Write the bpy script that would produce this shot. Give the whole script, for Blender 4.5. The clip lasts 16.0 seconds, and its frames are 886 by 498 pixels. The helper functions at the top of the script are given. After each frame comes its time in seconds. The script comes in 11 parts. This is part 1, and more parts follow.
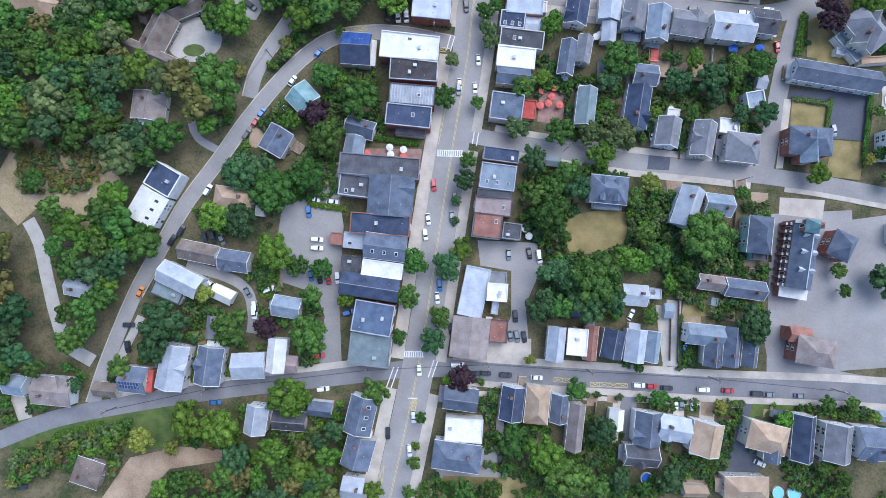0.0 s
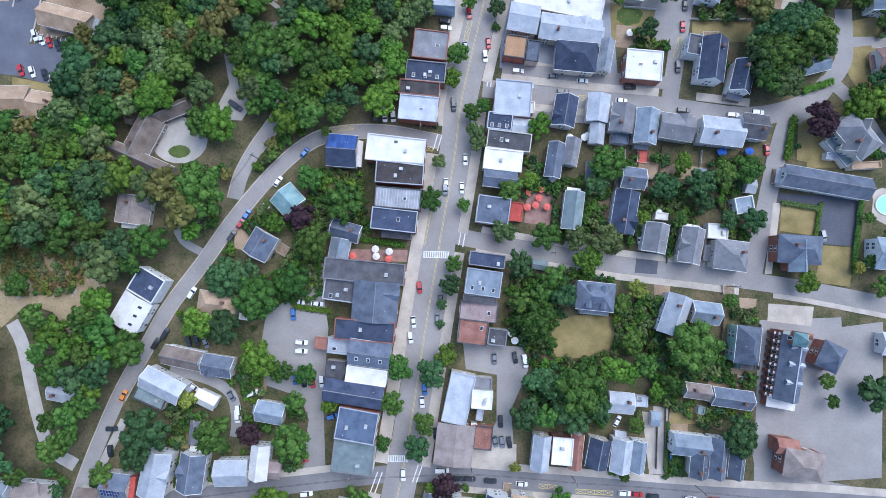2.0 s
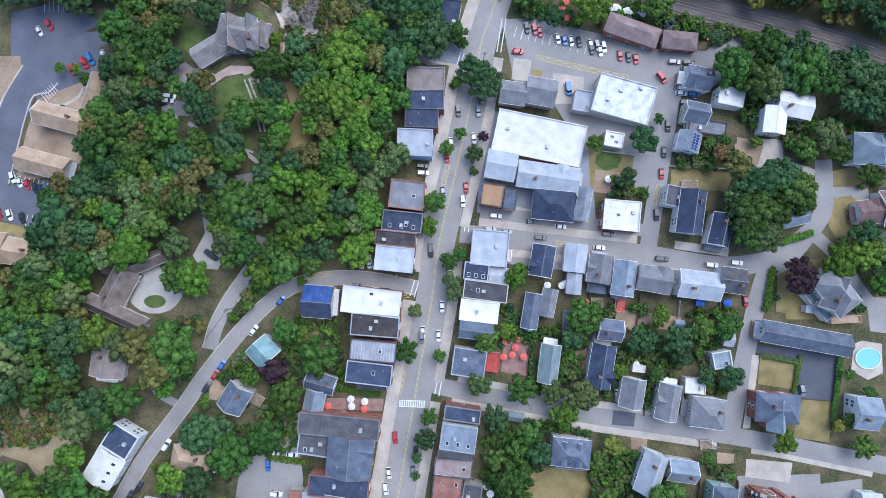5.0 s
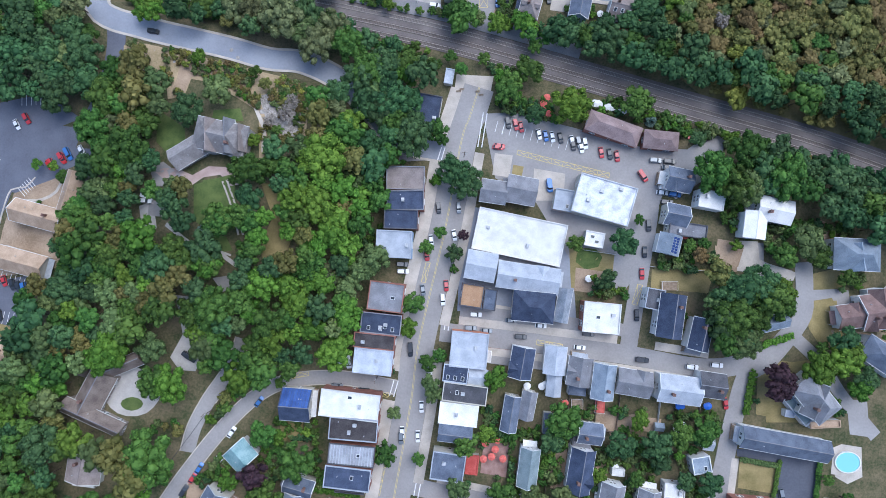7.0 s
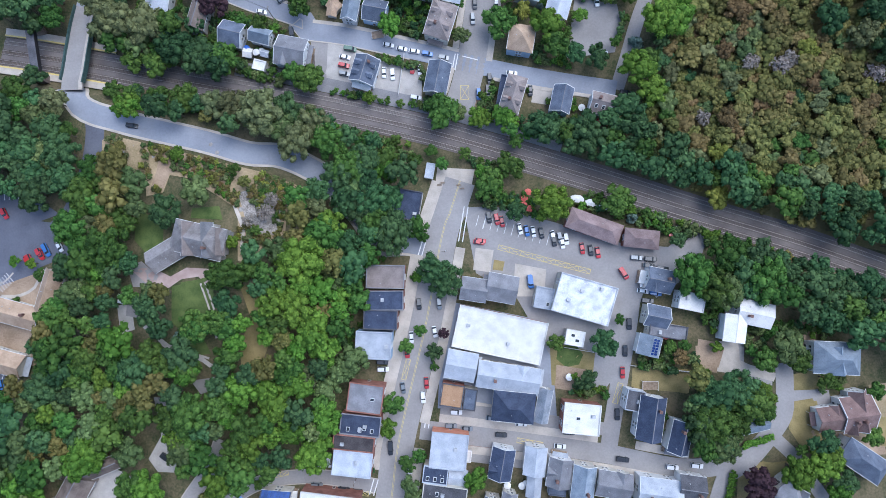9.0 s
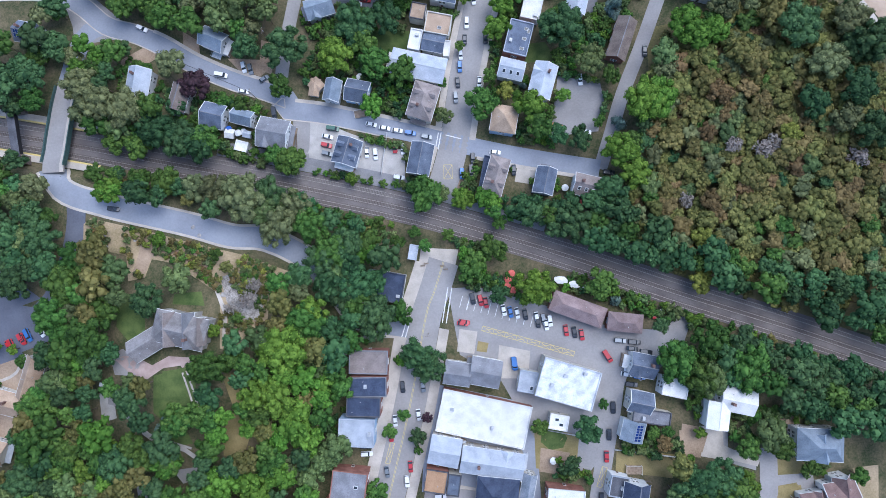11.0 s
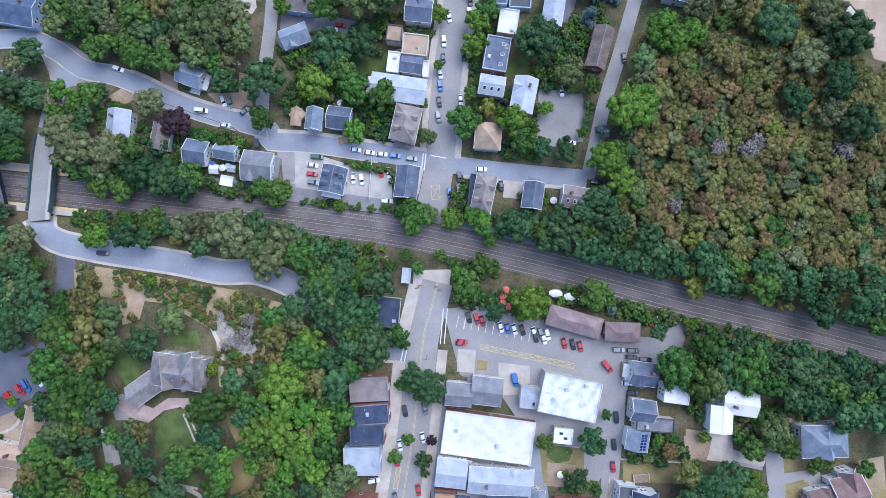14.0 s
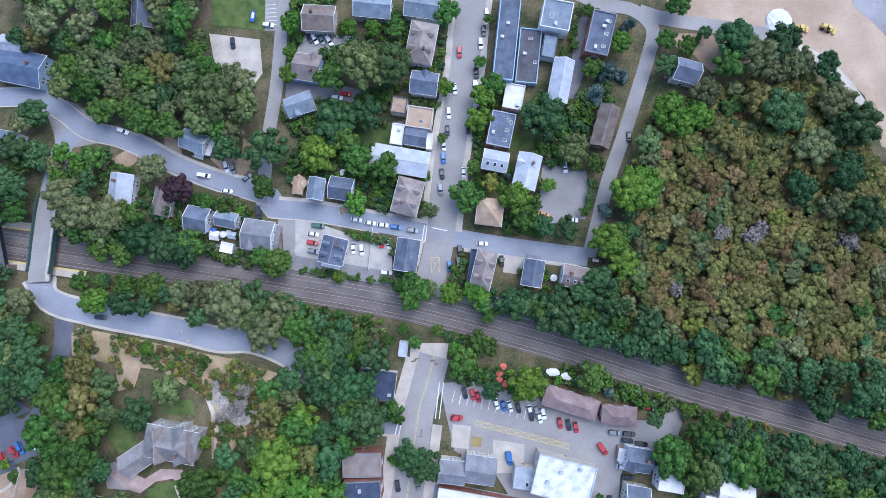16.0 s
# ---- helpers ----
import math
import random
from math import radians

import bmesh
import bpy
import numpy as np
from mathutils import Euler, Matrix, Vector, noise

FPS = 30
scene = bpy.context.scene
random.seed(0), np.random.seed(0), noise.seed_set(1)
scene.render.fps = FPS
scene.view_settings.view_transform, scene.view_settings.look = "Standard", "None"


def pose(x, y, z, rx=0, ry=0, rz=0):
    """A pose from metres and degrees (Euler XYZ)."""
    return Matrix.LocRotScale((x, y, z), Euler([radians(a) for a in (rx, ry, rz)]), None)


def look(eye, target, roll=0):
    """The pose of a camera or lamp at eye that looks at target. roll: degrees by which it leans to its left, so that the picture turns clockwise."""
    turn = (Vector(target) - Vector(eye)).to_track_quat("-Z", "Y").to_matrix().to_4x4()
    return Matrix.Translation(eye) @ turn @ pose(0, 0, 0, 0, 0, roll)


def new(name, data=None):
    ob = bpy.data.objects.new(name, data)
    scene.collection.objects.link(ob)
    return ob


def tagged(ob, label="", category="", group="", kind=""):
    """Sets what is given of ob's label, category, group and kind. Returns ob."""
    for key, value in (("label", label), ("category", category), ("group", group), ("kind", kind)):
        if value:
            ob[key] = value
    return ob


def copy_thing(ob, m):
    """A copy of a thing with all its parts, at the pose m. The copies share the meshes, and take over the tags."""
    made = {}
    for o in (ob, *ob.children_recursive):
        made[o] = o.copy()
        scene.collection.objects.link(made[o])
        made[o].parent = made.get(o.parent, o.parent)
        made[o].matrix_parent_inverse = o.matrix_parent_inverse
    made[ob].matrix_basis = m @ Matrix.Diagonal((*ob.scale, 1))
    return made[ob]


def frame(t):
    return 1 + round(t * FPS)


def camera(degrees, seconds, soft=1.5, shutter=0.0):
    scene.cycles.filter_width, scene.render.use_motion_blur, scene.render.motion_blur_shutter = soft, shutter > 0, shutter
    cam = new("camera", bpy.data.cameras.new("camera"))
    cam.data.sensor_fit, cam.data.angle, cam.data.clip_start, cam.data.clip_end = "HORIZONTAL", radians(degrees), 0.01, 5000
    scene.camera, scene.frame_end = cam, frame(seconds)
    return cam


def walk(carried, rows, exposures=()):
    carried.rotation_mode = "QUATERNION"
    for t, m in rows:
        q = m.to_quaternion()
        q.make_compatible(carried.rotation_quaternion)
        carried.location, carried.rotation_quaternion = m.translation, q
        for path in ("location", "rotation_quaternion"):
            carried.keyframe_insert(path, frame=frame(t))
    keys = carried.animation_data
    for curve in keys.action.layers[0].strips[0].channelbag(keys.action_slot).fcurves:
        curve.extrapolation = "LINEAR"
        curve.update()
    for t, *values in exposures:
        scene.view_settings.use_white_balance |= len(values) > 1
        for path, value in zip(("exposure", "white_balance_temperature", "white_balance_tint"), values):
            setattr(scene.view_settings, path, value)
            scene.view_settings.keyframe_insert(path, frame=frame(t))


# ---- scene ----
cam = camera(73.7, 16.0, soft=0.4)
# seconds, place, and turn from straight down
ROWS = [
    (0.0, 0.0, 0.0, 236.31, 1.521, 0.0, -0.0),
    (0.5, 1.65, 10.03, 236.03, 1.553, 0.08, 0.083),
    (1.0, 3.36, 19.95, 235.88, 1.578, 0.131, 0.191),
    (1.5, 4.97, 29.79, 235.79, 1.608, 0.202, 0.287),
    (2.0, 6.57, 39.57, 235.83, 1.654, 0.263, 0.358),
    (2.5, 8.24, 49.24, 236.01, 1.704, 0.326, 0.419),
    (3.0, 10.02, 58.89, 236.14, 1.761, 0.399, 0.447),
    (3.5, 11.81, 68.48, 236.28, 1.817, 0.508, 0.47),
    (4.0, 13.59, 77.89, 236.35, 1.83, 0.644, 0.504),
    (6.5, 21.82, 127.54, 236.26, 1.679, 0.509, 0.667),
    (7.0, 23.58, 137.38, 236.28, 1.659, 0.412, 0.681),
    (7.5, 25.26, 147.24, 236.27, 1.638, 0.356, 0.664),
    (8.0, 26.89, 157.14, 236.27, 1.596, 0.339, 0.636),
    (8.5, 28.59, 167.1, 236.32, 1.537, 0.291, 0.634),
    (9.0, 30.31, 177.04, 236.38, 1.456, 0.25, 0.643),
    (9.5, 31.93, 187.0, 236.42, 1.369, 0.239, 0.66),
    (10.0, 33.6, 197.05, 236.48, 1.3, 0.219, 0.7),
    (12.5, 38.1, 218.19, 236.38, 1.389, -0.034, -1.604),
    (13.0, 38.39, 219.0, 236.31, 1.334, -0.052, -2.56),
    (13.5, 38.41, 219.71, 236.26, 1.257, -0.07, -3.231),
    (14.0, 38.62, 220.54, 236.15, 0.994, -0.035, -3.607),
    (14.5, 39.52, 224.99, 235.97, 0.915, 0.105, -3.905),
    (15.0, 40.55, 232.62, 235.62, 0.996, 0.349, -3.625),
    (15.5, 41.56, 242.23, 235.55, 1.299, 0.412, -2.628),
    (16.0, 42.19, 249.37, 235.71, 1.257, 0.378, -1.802),
]
walk(cam, [(t, pose(x, y, z, rx, ry, rz)) for t, x, y, z, rx, ry, rz in ROWS], [(0.0, 0.66, 5610, 9), (4.0, 0.64, 5620, 9), (9.0, 0.63, 5600, 9.5), (12.5, 0.7, 5480, 11.5), (16.0, 0.72, 5460, 12)])
# ---------------------------------------------------------------- light
SUN_EL, SUN_AZ = 60.0, 40.0
world = bpy.data.worlds.new("overcast_sky")
scene.world = world
world.use_nodes = True
wn = world.node_tree.nodes
sky = wn.new("ShaderNodeTexSky")
sky.sky_type, sky.sun_disc = "NISHITA", False
sky.sun_elevation, sky.sun_rotation = radians(SUN_EL), radians(SUN_AZ)
sky.dust_density, sky.air_density, sky.ozone_density = 2.0, 1.0, 1.0
wn["Background"].inputs[1].default_value = 0.15
world.node_tree.links.new(sky.outputs[0], wn["Background"].inputs[0])
sun_data = bpy.data.lights.new("sun", "SUN")
sun_data.energy, sun_data.angle, sun_data.color = 1.42, radians(55), (1.0, 0.98, 0.95)
sun = new("sun", sun_data)
sun.matrix_world = look((200 * math.sin(radians(SUN_AZ)), 200 * math.cos(radians(SUN_AZ)), 200 * math.tan(radians(SUN_EL))), (0, 0, 0))


# ---------------------------------------------------------------- materials
def material(name, dark, light, scale=0.5, fine=3.0, rough=0.85, bump=0.25, metal=0.0, spread=0.0, stretch=(1, 1, 1), mottle=0.35, contrast=0.14):
    """A surface of two colours mixed by noise at two scales; spread: variation from object to object."""
    m = bpy.data.materials.new(name)
    m.use_nodes = True
    n, l = m.node_tree.nodes, m.node_tree.links
    b = n["Principled BSDF"]
    b.inputs["Roughness"].default_value, b.inputs["Metallic"].default_value = rough, metal
    b.inputs["Specular IOR Level"].default_value = 0.3
    geo = n.new("ShaderNodeNewGeometry")
    sc = n.new("ShaderNodeVectorMath")
    sc.operation = "MULTIPLY"
    sc.inputs[1].default_value = stretch
    l.new(geo.outputs["Position"], sc.inputs[0])
    big = n.new("ShaderNodeTexNoise")
    big.inputs["Scale"].default_value, big.inputs["Detail"].default_value = scale, 5
    small = n.new("ShaderNodeTexNoise")
    small.inputs["Scale"].default_value, small.inputs["Detail"].default_value = fine, 6
    small.inputs["Roughness"].default_value = 0.7
    l.new(sc.outputs[0], big.inputs["Vector"])
    l.new(sc.outputs[0], small.inputs["Vector"])
    mix = n.new("ShaderNodeMath")
    mix.operation = "MULTIPLY_ADD"
    l.new(small.outputs[0], mix.inputs[0])
    mix.inputs[1].default_value = mottle
    part_big = n.new("ShaderNodeMath")
    part_big.operation = "MULTIPLY"
    part_big.inputs[1].default_value = 1 - mottle
    l.new(big.outputs[0], part_big.inputs[0])
    l.new(part_big.outputs[0], mix.inputs[2])
    ramp = n.new("ShaderNodeValToRGB")
    ramp.color_ramp.elements[0].position, ramp.color_ramp.elements[1].position = 0.5 - contrast, 0.5 + contrast
    ramp.color_ramp.elements[0].color, ramp.color_ramp.elements[1].color = (*dark, 1), (*light, 1)
    l.new(mix.outputs[0], ramp.inputs[0])
    colour = ramp.outputs[0]
    if spread:
        info = n.new("ShaderNodeObjectInfo")
        hue = n.new("ShaderNodeHueSaturation")
        val = n.new("ShaderNodeMapRange")
        val.inputs["To Min"].default_value, val.inputs["To Max"].default_value = 1 - spread, 1 + spread
        l.new(info.outputs["Random"], val.inputs["Value"])
        l.new(val.outputs[0], hue.inputs["Value"])
        l.new(colour, hue.inputs["Color"])
        colour = hue.outputs[0]
    l.new(colour, b.inputs["Base Color"])
    if bump:
        bn = n.new("ShaderNodeBump")
        bn.inputs["Strength"].default_value, bn.inputs["Distance"].default_value = bump, 0.1
        l.new(small.outputs[0], bn.inputs["Height"])
        l.new(bn.outputs[0], b.inputs["Normal"])
    return m


def foliage(name, dark, light, hue_spread=0.02, value_spread=0.3):
    """Leaves: two greens by noise, another tint for each tree, a little light let through."""
    m = bpy.data.materials.new(name)
    m.use_nodes = True
    n, l = m.node_tree.nodes, m.node_tree.links
    b = n["Principled BSDF"]
    b.inputs["Roughness"].default_value, b.inputs["Specular IOR Level"].default_value = 0.75, 0.2
    geo = n.new("ShaderNodeNewGeometry")
    noise_tex = n.new("ShaderNodeTexNoise")
    noise_tex.inputs["Scale"].default_value, noise_tex.inputs["Detail"].default_value = 0.6, 4
    l.new(geo.outputs["Position"], noise_tex.inputs["Vector"])
    add = n.new("ShaderNodeMath")
    add.operation = "MULTIPLY_ADD"
    add.inputs[1].default_value = 0.45
    l.new(geo.outputs["Random Per Island"], add.inputs[0])
    scaled = n.new("ShaderNodeMath")
    scaled.operation = "MULTIPLY"
    scaled.inputs[1].default_value = 0.6
    l.new(noise_tex.outputs[0], scaled.inputs[0])
    l.new(scaled.outputs[0], add.inputs[2])
    ramp = n.new("ShaderNodeValToRGB")
    ramp.color_ramp.elements[0].position, ramp.color_ramp.elements[1].position = 0.25, 0.8
    ramp.color_ramp.elements[0].color, ramp.color_ramp.elements[1].color = (*dark, 1), (*light, 1)
    l.new(add.outputs[0], ramp.inputs[0])
    tint = n.new("ShaderNodeAttribute")
    tint.attribute_name = "tint"
    info = n.new("ShaderNodeObjectInfo")
    both = n.new("ShaderNodeMath")
    l.new(tint.outputs["Fac"], both.inputs[0])
    l.new(info.outputs["Random"], both.inputs[1])
    frac = n.new("ShaderNodeMath")
    frac.operation = "FRACT"
    l.new(both.outputs[0], frac.inputs[0])
    again = n.new("ShaderNodeMath")
    again.operation = "MULTIPLY"
    again.inputs[1].default_value = 7.31
    l.new(frac.outputs[0], again.inputs[0])
    frac2 = n.new("ShaderNodeMath")
    frac2.operation = "FRACT"
    l.new(again.outputs[0], frac2.inputs[0])
    hue = n.new("ShaderNodeHueSaturation")
    for src, slot, low, high in ((frac, "Hue", 0.5 - hue_spread, 0.5 + hue_spread), (frac2, "Value", 1 - value_spread, 1 + value_spread)):
        r = n.new("ShaderNodeMapRange")
        r.inputs["To Min"].default_value, r.inputs["To Max"].default_value = low, high
        l.new(src.outputs[0], r.inputs["Value"])
        l.new(r.outputs[0], hue.inputs[slot])
    l.new(ramp.outputs[0], hue.inputs["Color"])
    l.new(hue.outputs[0], b.inputs["Base Color"])
    trans = n.new("ShaderNodeBsdfTranslucent")
    l.new(hue.outputs[0], trans.inputs["Color"])
    mixer = n.new("ShaderNodeMixShader")
    mixer.inputs[0].default_value = 0.2
    l.new(b.outputs[0], mixer.inputs[1])
    l.new(trans.outputs[0], mixer.inputs[2])
    l.new(mixer.outputs[0], n["Material Output"].inputs["Surface"])
    return m


def glossy(name, colour, rough=0.25, metal=0.0, coat=0.0):
    m = bpy.data.materials.new(name)
    m.use_nodes = True
    b = m.node_tree.nodes["Principled BSDF"]
    b.inputs["Base Color"].default_value = (*colour, 1)
    b.inputs["Roughness"].default_value, b.inputs["Metallic"].default_value, b.inputs["Coat Weight"].default_value = rough, metal, coat
    return m


MAT = {
    "earth": material("undergrowth_earth", (0.042, 0.056, 0.02), (0.17, 0.135, 0.078), 0.13, 1.1, 0.95, 0.6, mottle=0.5, contrast=0.11),
    "asphalt": material("worn_asphalt", (0.246, 0.23, 0.22), (0.352, 0.332, 0.318), 0.08, 1.2, 0.9, 0.1, mottle=0.4),
    "darkasphalt": material("newer_asphalt", (0.165, 0.162, 0.17), (0.25, 0.243, 0.25), 0.1, 1.5, 0.88, 0.1, mottle=0.4),
    "northasphalt": material("blue_grey_asphalt", (0.225, 0.237, 0.27), (0.315, 0.332, 0.372), 0.08, 1.2, 0.9, 0.1, mottle=0.4),
    "blueasphalt": material("dark_blue_asphalt", (0.095, 0.1, 0.125), (0.15, 0.157, 0.19), 0.1, 1.5, 0.88, 0.1, mottle=0.4),
    "freshasphalt": material("fresh_asphalt", (0.075, 0.08, 0.1), (0.125, 0.13, 0.155), 0.1, 1.5, 0.85, 0.1, mottle=0.4),
    "concrete": material("pale_concrete", (0.38, 0.335, 0.285), (0.56, 0.5, 0.43), 0.2, 2.0, 0.9, 0.1),
    "gravel": material("pale_gravel", (0.34, 0.315, 0.285), (0.51, 0.475, 0.435), 0.25, 4.0, 0.95, 0.3, mottle=0.5),
    "ballast": material("railway_ballast", (0.11, 0.094, 0.088), (0.225, 0.195, 0.182), 0.12, 3.0, 0.95, 0.4, mottle=0.5),
    "dirt": material("bare_dirt", (0.22, 0.155, 0.1), (0.45, 0.335, 0.235), 0.12, 1.6, 0.95, 0.4, mottle=0.45),
    "sand": material("beach_sand", (0.34, 0.245, 0.17), (0.5, 0.385, 0.285), 0.06, 1.0, 0.95, 0.25),
    "grass": material("mown_grass", (0.05, 0.085, 0.022), (0.125, 0.16, 0.048), 0.25, 2.2, 0.95, 0.3),
    "drygrass": material("dry_grass", (0.16, 0.135, 0.052), (0.34, 0.265, 0.12), 0.15, 2.0, 0.95, 0.3),
    "pinkgravel": material("pink_gravel", (0.36, 0.26, 0.23), (0.52, 0.4, 0.36), 0.3, 5.0, 0.95, 0.3),
    "straw": material("straw_and_bare_soil", (0.21, 0.17, 0.085), (0.47, 0.355, 0.225), 0.1, 1.4, 0.95, 0.4, mottle=0.5),
    "brush": material("dead_brush_and_stones", (0.13, 0.115, 0.095), (0.46, 0.42, 0.385), 0.5, 2.4, 0.95, 0.8, mottle=0.65, contrast=0.1),
    "hillfloor": material("dry_hill_undergrowth", (0.085, 0.085, 0.028), (0.22, 0.175, 0.08), 0.12, 1.1, 0.95, 0.6, mottle=0.5),
    "brickpave": material("brick_paving", (0.22, 0.12, 0.1), (0.36, 0.24, 0.21), 0.4, 5.0, 0.9, 0.2),
    "whitepaint": material("worn_white_line", (0.55, 0.55, 0.54), (0.82, 0.82, 0.8), 1.0, 6.0, 0.7, 0.0),
    "yellowpaint": material("worn_yellow_line", (0.52, 0.42, 0.16), (0.7, 0.55, 0.2), 1.0, 6.0, 0.7, 0.0),
    "steel": material("rail_steel", (0.34, 0.3, 0.265), (0.5, 0.45, 0.41), 1.0, 8.0, 0.55, 0.0, metal=0.4),
    "cinder": material("cinder_ground", (0.19, 0.185, 0.19), (0.3, 0.29, 0.29), 0.15, 2.0, 0.95, 0.3, mottle=0.5),
    "timber": material("timber_sleeper", (0.08, 0.065, 0.055), (0.17, 0.14, 0.12), 1.0, 8.0, 0.9, 0.2),
    "sleeper": material("concrete_sleeper", (0.165, 0.15, 0.138), (0.26, 0.235, 0.215), 1.0, 8.0, 0.9, 0.1),
    "bark": material("tree_bark", (0.06, 0.045, 0.035), (0.16, 0.13, 0.1), 1.5, 9.0, 0.95, 0.5, stretch=(1, 1, 0.2)),
    "polewood": material("weathered_pole_wood", (0.12, 0.09, 0.07), (0.26, 0.21, 0.17), 1.5, 9.0, 0.9, 0.3, stretch=(1, 1, 0.2)),
    "glass": glossy("window_glass", (0.035, 0.045, 0.055), 0.08),
    "solarcell": glossy("solar_cell", (0.02, 0.045, 0.16), 0.15),
    "trim": material("white_trim", (0.6, 0.6, 0.59), (0.78, 0.78, 0.76), 1.0, 6.0, 0.6, 0.05),
    "door": material("dark_painted_door", (0.08, 0.05, 0.04), (0.16, 0.09, 0.07), 1.0, 6.0, 0.5, 0.05, spread=0.4),
    "unit": material("galvanised_casing", (0.35, 0.36, 0.37), (0.55, 0.56, 0.57), 1.0, 5.0, 0.5, 0.1, metal=0.3),
    "blackmetal": glossy("dark_metal", (0.03, 0.03, 0.035), 0.5, 0.4),
    "rubber": glossy("tyre_rubber", (0.025, 0.025, 0.027), 0.8),
    "water": glossy("pool_water", (0.25, 0.58, 0.62), 0.08),
    "riverwater": material("shallow_river_water", (0.13, 0.13, 0.14), (0.27, 0.26, 0.27), 0.05, 0.8, 0.25, 0.2),
    "umbrella_red": material("red_canvas", (0.55, 0.1, 0.08), (0.72, 0.19, 0.15), 1.0, 8.0, 0.85, 0.1),
    "umbrella_white": material("white_canvas", (0.66, 0.65, 0.62), (0.8, 0.79, 0.76), 1.0, 8.0, 0.85, 0.1),
    "tabletop": material("outdoor_wood", (0.22, 0.16, 0.11), (0.38, 0.29, 0.21), 1.0, 8.0, 0.8, 0.1),
    "bluetarp": glossy("blue_plastic", (0.03, 0.12, 0.5), 0.5),
    "machine": material("yellow_machine_paint", (0.55, 0.4, 0.1), (0.7, 0.52, 0.16), 1.0, 6.0, 0.5, 0.05),
    "stoneblock": material("grey_stone", (0.25, 0.23, 0.21), (0.45, 0.42, 0.39), 0.8, 4.0, 0.9, 0.4),
}
ROOF = {}
for key, dark, light, rough in (
        ("brown", (0.13, 0.1, 0.085), (0.24, 0.195, 0.165), 0.9), ("taupe", (0.2, 0.165, 0.15), (0.32, 0.27, 0.25), 0.9),
        ("navy", (0.031, 0.042, 0.074), (0.070, 0.088, 0.140), 0.8), ("deepblue", (0.06, 0.085, 0.14), (0.115, 0.15, 0.22), 0.8), ("taupegrey", (0.17, 0.155, 0.15), (0.3, 0.28, 0.275), 0.9), ("black", (0.035, 0.03, 0.032), (0.085, 0.075, 0.075), 0.85),
        ("dark", (0.060, 0.060, 0.068), (0.119, 0.119, 0.132), 0.85), ("slate", (0.085, 0.102, 0.140), (0.160, 0.186, 0.240), 0.85),
        ("bluegrey", (0.168, 0.206, 0.252), (0.286, 0.332, 0.386), 0.8), ("grey", (0.167, 0.167, 0.180), (0.264, 0.264, 0.282), 0.9),
        ("greengrey", (0.145, 0.187, 0.196), (0.238, 0.289, 0.297), 0.85), ("light", (0.334, 0.361, 0.405), (0.493, 0.519, 0.563), 0.75),
        ("white", (0.6, 0.585, 0.55), (0.78, 0.76, 0.73), 0.7), ("whitegrey", (0.44, 0.45, 0.48), (0.76, 0.77, 0.79), 0.7),
        ("tan", (0.32, 0.225, 0.15), (0.47, 0.345, 0.245), 0.9), ("rust", (0.24, 0.11, 0.085), (0.4, 0.2, 0.155), 0.9),
        ("russet", (0.15, 0.095, 0.085), (0.26, 0.175, 0.155), 0.9), ("russetgrey", (0.19, 0.135, 0.13), (0.3, 0.225, 0.215), 0.9), ("royalblue", (0.025, 0.06, 0.2), (0.06, 0.12, 0.34), 0.5), ("greypink", (0.28, 0.2, 0.19), (0.42, 0.34, 0.33), 0.9), ("red", (0.38, 0.06, 0.05), (0.55, 0.12, 0.1), 0.8),
        ("orange", (0.36, 0.21, 0.115), (0.5, 0.31, 0.18), 0.9), ("teal", (0.126, 0.252, 0.261), (0.270, 0.396, 0.405), 0.6),
        ("ribbed", (0.225, 0.234, 0.252), (0.378, 0.387, 0.414), 0.6), ("stone", (0.153, 0.178, 0.204), (0.306, 0.323, 0.357), 0.9)):
    ROOF[key] = material("roof_" + key, dark, light, 0.3, 3.4, rough, 0.3, spread=0.14, mottle=0.55, contrast=0.09)
WALL = {}
for key, dark, light in (
        ("white", (0.6, 0.6, 0.59), (0.78, 0.78, 0.77)), ("cream", (0.45, 0.42, 0.36), (0.62, 0.59, 0.52)),
        ("brick", (0.2, 0.085, 0.06), (0.36, 0.17, 0.13)), ("taupe", (0.24, 0.2, 0.17), (0.36, 0.31, 0.27)),
        ("green", (0.25, 0.42, 0.38), (0.4, 0.56, 0.52)), ("stone", (0.26, 0.24, 0.22), (0.42, 0.4, 0.37)),
        ("bluewall", (0.28, 0.4, 0.55), (0.42, 0.54, 0.68)), ("rustwall", (0.42, 0.16, 0.09), (0.58, 0.26, 0.17))):
    WALL[key] = material("wall_" + key, dark, light, 0.4, 4.0, 0.85, 0.15, spread=0.12)
